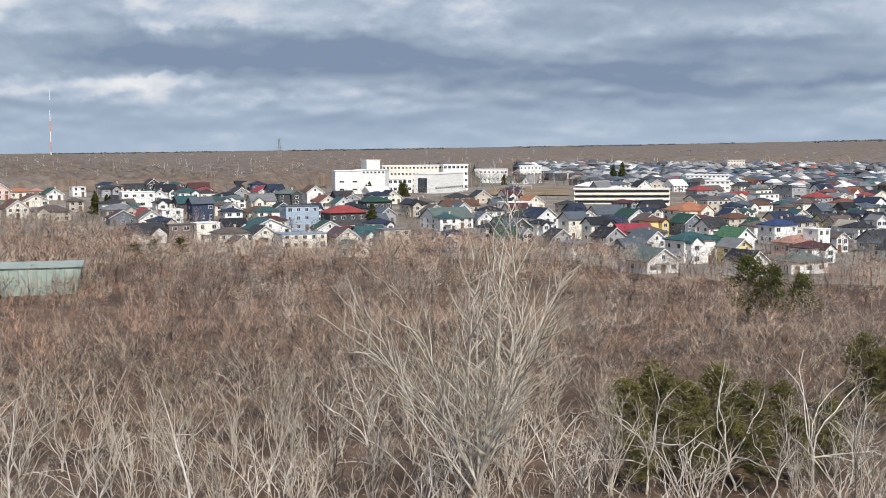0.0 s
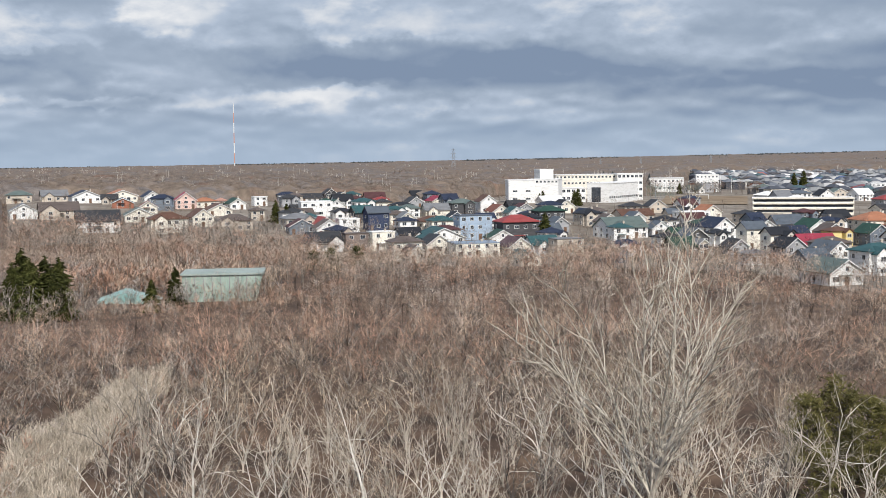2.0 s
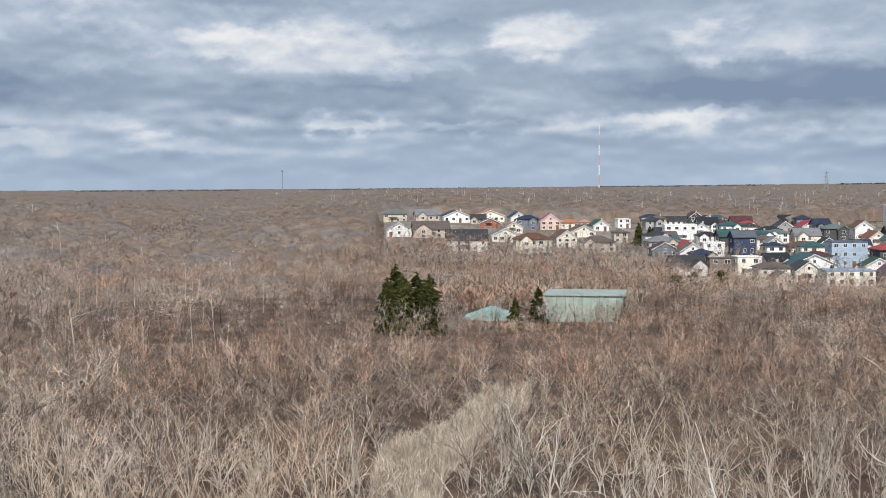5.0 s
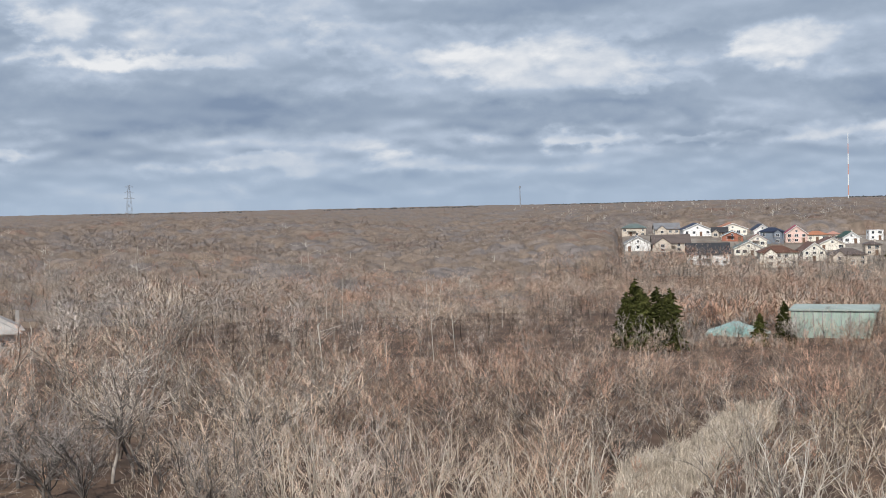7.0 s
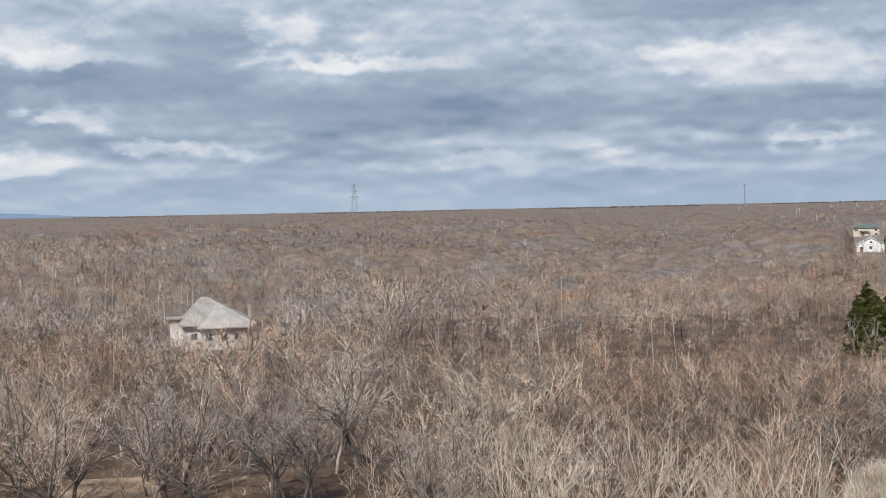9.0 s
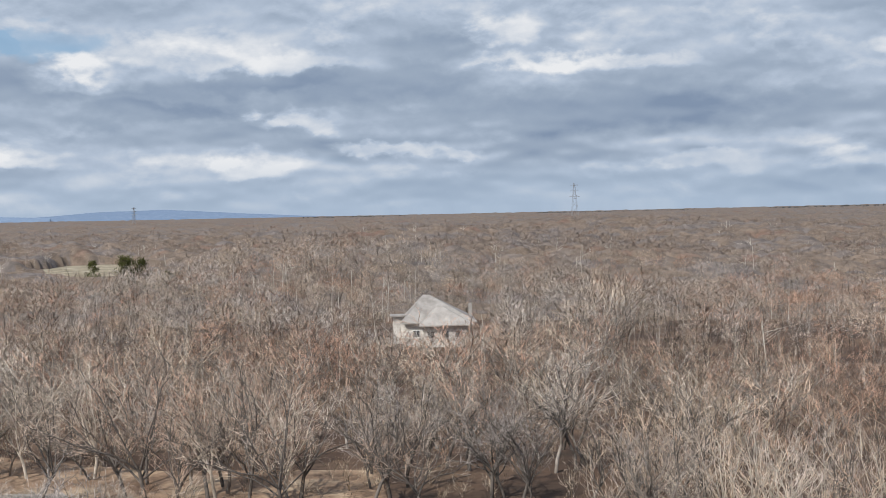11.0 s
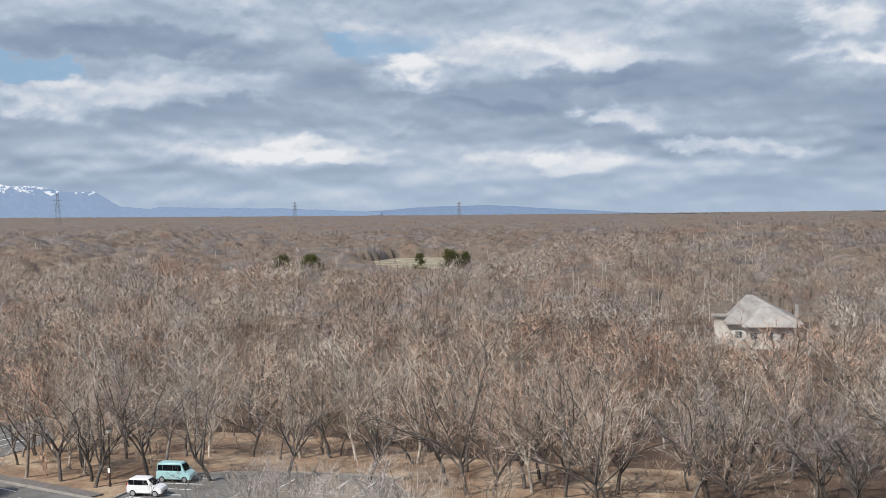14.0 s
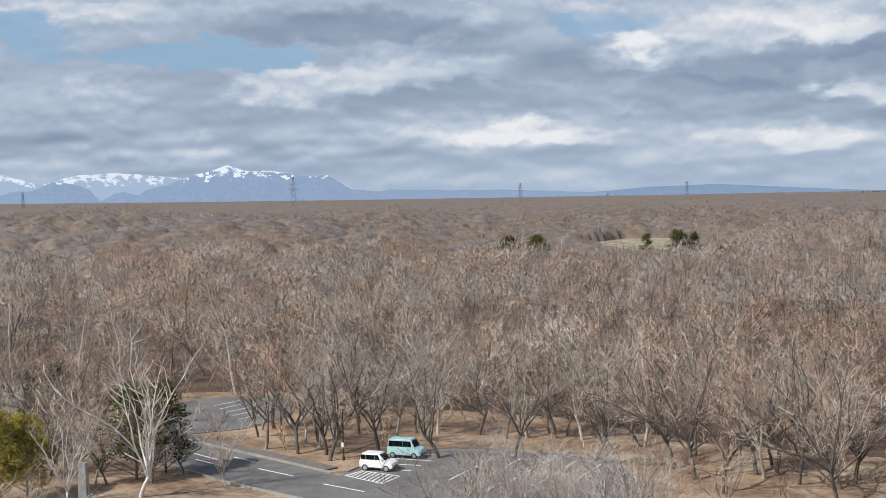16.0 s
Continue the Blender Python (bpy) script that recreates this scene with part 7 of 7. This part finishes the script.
def small_car(x, y, heading, colour, label, tall, length=3.4, width=1.48):
    """A tall small hatchback: body, glazed cabin, four wheels, lamps, mirrors."""
    root = new("car")
    root.matrix_world = pose(x, y, float(height(x, y)) + 0.104, 0, 0, 90 - heading)
    body = bpy.data.materials.new("car_" + colour)
    body.use_nodes = True
    bs = body.node_tree.nodes["Principled BSDF"]
    bs.inputs["Base Color"].default_value = {"white": (0.80, 0.80, 0.80, 1), "mint": (0.40, 0.63, 0.64, 1)}[colour]
    bs.inputs["Roughness"].default_value = 0.4
    bs.inputs["Coat Weight"].default_value = 0.25
    hl, hw = length / 2, width / 2
    boxy = tall > 1.7
    waist = 1.04 if boxy else 0.96

    def hull(profile, w0, w1, bev):
        bm = bmesh.new()
        rings = []
        zs = [p[1] for p in profile]
        for s in (-1, 1):
            rings.append([bm.verts.new((px, s * (w0 + (w1 - w0) * (pz - min(zs)) / (max(zs) - min(zs))), pz)) for px, pz in profile])
        bm.faces.new(rings[0])
        bm.faces.new(rings[1][::-1])
        for i in range(len(profile)):
            j = (i + 1) % len(profile)
            bm.faces.new((rings[0][i], rings[1][i], rings[1][j], rings[0][j]))
        bmesh.ops.bevel(bm, geom=bm.edges[:], offset=bev, segments=3, affect="EDGES")
        for f in bm.faces:
            f.smooth = f.calc_area() < 0.08
        return bm

    nose = 0.82 if boxy else 0.78
    part("body", hull([(-hl, 0.30), (hl - 0.05, 0.28), (hl, 0.5), (hl - 0.06, nose), (hl - (0.55 if boxy else 0.75), waist + 0.05), (-hl + 0.04, waist + 0.04)], hw, hw, 0.06), body, root)
    wind = hl - (0.62 if boxy else 0.82)
    top = wind - (0.38 if boxy else 0.62)
    part("cabin", hull([(-hl + 0.06, waist), (wind, waist), (top, tall), (-hl + (0.14 if boxy else 0.32), tall)], hw - 0.03, hw - 0.13, 0.05), body, root)
    dz = tall - waist
    # glazing: windscreen, rear screen, two side panes on each side
    k = 0.11
    bm = bmesh.new()
    q = [bm.verts.new(p) for p in ((wind - 0.02, -hw + 0.12, waist + 0.06), (wind - 0.02, hw - 0.12, waist + 0.06), (top + 0.06, hw - 0.2, tall - 0.1), (top + 0.06, -hw + 0.2, tall - 0.1))]
    for v in q:
        v.co.x += 0.035
    f = bm.faces.new(q)
    bmesh.ops.solidify(bm, geom=[f], thickness=0.02)
    part("windscreen", bm, CAR_GLASS, root)
    for s in (-1, 1):
        for x0, x1 in ((-hl + 0.20, -hl + 0.68), (-hl + 0.70, -0.10), (-0.08, top - 0.02)):
            bm = bmesh.new()
            lo_w, hi_w = hw - 0.03 - 0.1 * 0.1 + 0.012, hw - 0.03 - 0.1 * 0.8 + 0.012
            slant = 0.22 if x1 > 0.1 and not boxy else (0.1 if x1 > 0.1 else 0)
            q = [bm.verts.new(p) for p in ((x0, s * lo_w, waist + 0.08), (x1 + slant, s * lo_w, waist + 0.08), (x1, s * hi_w, tall - 0.16), (x0, s * hi_w, tall - 0.16))]
            f = bm.faces.new(q)
            bmesh.ops.solidify(bm, geom=[f], thickness=0.015)
            part("side_window", bm, CAR_GLASS, root)
        for xx in (-hl + 0.62, hl - 0.66):
            bm = bmesh.new()
            tube(bm, (xx, s * (hw - 0.17), 0.29), (xx, s * (hw + 0.015), 0.29), 0.30, 0.30, 20)
            tyre = part("wheel", bm, material("tyre_rubber", [(0.02, 0.02, 0.02), (0.035, 0.035, 0.035)], 3, 0.85), root)
            bm = bmesh.new()
            tube(bm, (xx, s * (hw - 0.02), 0.29), (xx, s * (hw + 0.03), 0.29), 0.215, 0.19, 16)
            part("rim", bm, material("rim_alloy", [(0.5, 0.5, 0.52), (0.62, 0.62, 0.64)], 2, 0.35, 0.8), tyre)
        part("headlight", boxes((hl - 0.16, s * (hw - 0.30) - 0.13, nose - 0.22, hl - 0.005, s * (hw - 0.30) + 0.13, nose - 0.06), bevel=0.03), TRIM, root)
        part("mirror", boxes((top + 0.32, s * hw - 0.02 + (0 if s > 0 else -0.14), waist + 0.08, top + 0.42, s * hw + 0.02 + (0.14 if s > 0 else 0), waist + 0.24), bevel=0.02), body, root)
        part("tail_light", boxes((-hl - 0.01, s * (hw - 0.14) - 0.07, 0.7, -hl + 0.06, s * (hw - 0.14) + 0.07, 1.15), bevel=0.015), material("lamp_red", [(0.4, 0.02, 0.02), (0.5, 0.03, 0.03)], 3, 0.2), root)
    part("grille", boxes((hl - 0.03, -hw + 0.3, 0.36, hl + 0.012, hw - 0.3, 0.5), bevel=0.01), material("black_plastic", [(0.02, 0.02, 0.022), (0.03, 0.03, 0.03)], 3, 0.6), root)
    if boxy:
        part("roof_panel", boxes((-hl + 0.25, -hw + 0.2, tall - 0.01, top - 0.05, hw - 0.2, tall + 0.03), bevel=0.012), body, root)
    tagged(root, label, "car", "parked cars")


small_car(-78.3, 81.4, 72, "white", "small white hatchback car parked on the asphalt", 1.62)
small_car(-79.9, 86.9, 72, "mint", "pale turquoise boxy mini van with dark windows", 1.80, 3.5)


def lamp_post():
    root = new("street_lamp")
    root.matrix_world = pose(-84.2, 82.7, float(height(-84.2, 82.7)))
    dark = material("brown_steel", [(0.05, 0.038, 0.03), (0.09, 0.07, 0.055)], 1.5, 0.5, 0.3)
    bm = bmesh.new()
    tube(bm, (0, 0, -0.3), (0, 0, 5.0), 0.085, 0.06, 10)
    part("pole", bm, dark, root)
    bm = bmesh.new()
    tube(bm, (0, 0, -0.1), (0, 0, 0.4), 0.14, 0.12, 10)
    part("base", bm, dark, root)
    bm = bmesh.new()
    tube(bm, (0, 0, 5.0), (0, 0, 5.35), 0.20, 0.30, 12)
    part("lantern", bm, material("lamp_glass", [(0.5, 0.5, 0.48), (0.6, 0.6, 0.57)], 2, 0.3), root)
    bm = bmesh.new()
    tube(bm, (0, 0, 5.35), (0, 0, 5.5), 0.36, 0.10, 12)
    part("cap", bm, dark, root)
    part("notice_plate", boxes((-0.14, -0.11, 1.3, 0.14, -0.09, 1.75)), TRIM, root)
    tagged(root, "dark brown park lamp post with a capped lantern", "lamp post")


lamp_post()


# ---- dry reeds, clearing, town ground ----
def reeds():
    """Tussocks of long dry grass, each a spray of bent blades."""
    r = np.random.RandomState(31)
    n = 15000
    x, y = r.uniform(15, 54, n), r.uniform(72, 144, n)
    k = inside(x, y, GRASS)
    x, y = np.repeat(x[k], 14), np.repeat(y[k], 14)
    tall = np.repeat(r.uniform(0.7, 1.9, k.sum()), 14)
    x, y = x + r.normal(0, 0.12, len(x)), y + r.normal(0, 0.12, len(x))
    z = height(x, y)
    h = tall * r.uniform(0.6, 1.1, len(x))
    e = r.normal(0, 0.4, (len(x), 2)) * h[:, None]
    foot, knee, tip = np.stack([x, y, z - 0.1], -1), np.stack([x + e[:, 0] * 0.35, y + e[:, 1] * 0.35, z + h * 0.7], -1), np.stack([x + e[:, 0], y + e[:, 1], z + h], -1)
    tagged(new("dry_reeds", mesh_of("dry_reeds", *strands(np.stack([foot, knee, tip], 1), [0.034]), DRYGRASS)), "pale dry tall grass in a gap of the wood", "grass", kind="stuff")
    sheet("reed_bed", GRASS, 0.06, material("trampled_straw", [(0.13, 0.10, 0.075), (0.21, 0.17, 0.13), (0.30, 0.25, 0.19)], 0.5, 0.95), "pale trampled dry grass", "grass")
    ring = [bearing(-31.6 + 2.5 * math.cos(a * 0.3142), 640 - 44 * math.sin(a * 0.3142)) for a in range(20)]
    sheet("clearing", ring, 1.2, material("pale_field", [(0.17, 0.145, 0.095), (0.29, 0.25, 0.175), (0.40, 0.36, 0.27)], 0.09, 0.95), "pale grassy clearing in the wood", "field")


def conifer_belt():
    """A thin dark belt of conifers along the horizon, and small dark groves nearer."""
    r = np.random.RandomState(61)
    rows = []
    for _ in range(2600):
        az = r.uniform(-22, 64)
        if math.sin(az * 0.55) + math.sin(az * 1.3 + 1) * 0.6 < -0.35:
            continue
        d = r.uniform(3600, 4300)
        x, y = bearing(az, d)
        z = float(height(x, y))
        rows.append([x, y, z + 4, x + r.normal(0, 1), y, z + r.uniform(13, 16.0), r.uniform(6, 12), 0])
    for az, d, n, wide in ((52.85, 2300, 60, 45), (45.8, 3000, 50, 60), (40.6, 900, 16, 6)):
        x0, y0 = bearing(az, d)
        for _ in range(n):
            x, y = x0 + r.normal(0, wide), y0 + r.normal(0, 12)
            z = float(height(x, y))
            rows.append([x, y, z + 2, x, y, z + r.uniform(9, 15), r.uniform(2.4, 4.6), 0])
    wood("conifer_belt", spikes(np.array(rows)), FAR_NEEDLES, "thin dark belt of conifers on the horizon")


def garden_trees():
    """Small bare trees and hedges between the houses."""
    r = np.random.RandomState(44)
    n = 5200
    az, d = r.uniform(13, 65, n), 270 + 900 * r.uniform(0, 1, n) ** 1.4
    x, y = d * np.sin(np.radians(az)), d * np.cos(np.radians(az))
    k = open_land(x, y) & (d > 260) & ~((az > 42.3) & (az < 46.2) & (d > 665) & (d < 825))
    hx, hy = np.array([h[0] for h in HOUSES]), np.array([h[1] for h in HOUSES])
    k &= np.array([np.min(np.hypot(hx - a, hy - b)) > 6.5 for a, b in zip(x, y)])
    x, y = x[k], y[k]
    az, d = r.uniform(41.7, 46.9, 75), r.uniform(845, 885, 75)
    wood("garden_trees", planted([dome_proto(210 + i, 60, 0.11, 5, 0.36) for i in range(4)], d * np.sin(np.radians(az)), d * np.cos(np.radians(az)), r.uniform(7, 10.5, 75), r, 13.0), TWIG_FAR, "leafless trees before the distant white halls")
    m = 270
    az, d = np.concatenate([r.uniform(13, 40, 150), r.uniform(13, 24, 120)]), np.concatenate([r.uniform(-20, 75, 150), r.uniform(-30, 14, 120)])
    d = d + np.interp(az, [13, 23, 25, 33, 38, 46], [455, 440, 395, 352, 338, 330])
    sx, sy = d * np.sin(np.radians(az)), d * np.cos(np.radians(az))
    k = np.array([np.min(np.hypot(hx - a, hy - b)) > 6.0 for a, b in zip(sx, sy)])
    slim = [wood_proto(340 + i, 4.2, 4, 4, 3, 1, fork=0.2, lean=0.32, thick=0.12, up=0.3) for i in range(4)]
    wood("garden_trees", planted(slim, sx[k], sy[k], r.uniform(5.0, 9.0, k.sum()), r, 13.0), TWIG_MID, "slim leafless trees among the first houses")
    m = 800
    az, d = np.concatenate([r.uniform(13, 64, 420), r.uniform(13, 31, 280), r.uniform(41.6, 46.8, 100)]), np.concatenate([r.uniform(-14, 5, 420), r.uniform(0, 120, 280), r.uniform(500, 550, 100)])
    d = d + np.interp(az, [13, 23, 25, 33, 38, 46, 50, 64], [455, 440, 395, 352, 338, 330, 272, 268])
    x, y = np.concatenate([x, d * np.sin(np.radians(az))]), np.concatenate([y, d * np.cos(np.radians(az))])
    k = np.array([np.min(np.hypot(hx - a, hy - b)) > 5.6 for a, b in zip(x, y)])
    x, y = x[k], y[k]
    protos = [dome_proto(200 + i, 34, 0.1, 2, 0.36, 6, 1) for i in range(5)]
    wood("garden_trees", planted(protos, x, y, r.uniform(2.5, 6.0, len(x)) + 2.6 * (np.hypot(x, y) < 520) * r.uniform(0, 1, len(x)), r, 13.0), TWIG_FAR, "small leafless garden trees and hedges between houses")


reeds()
conifer_belt()
garden_trees()
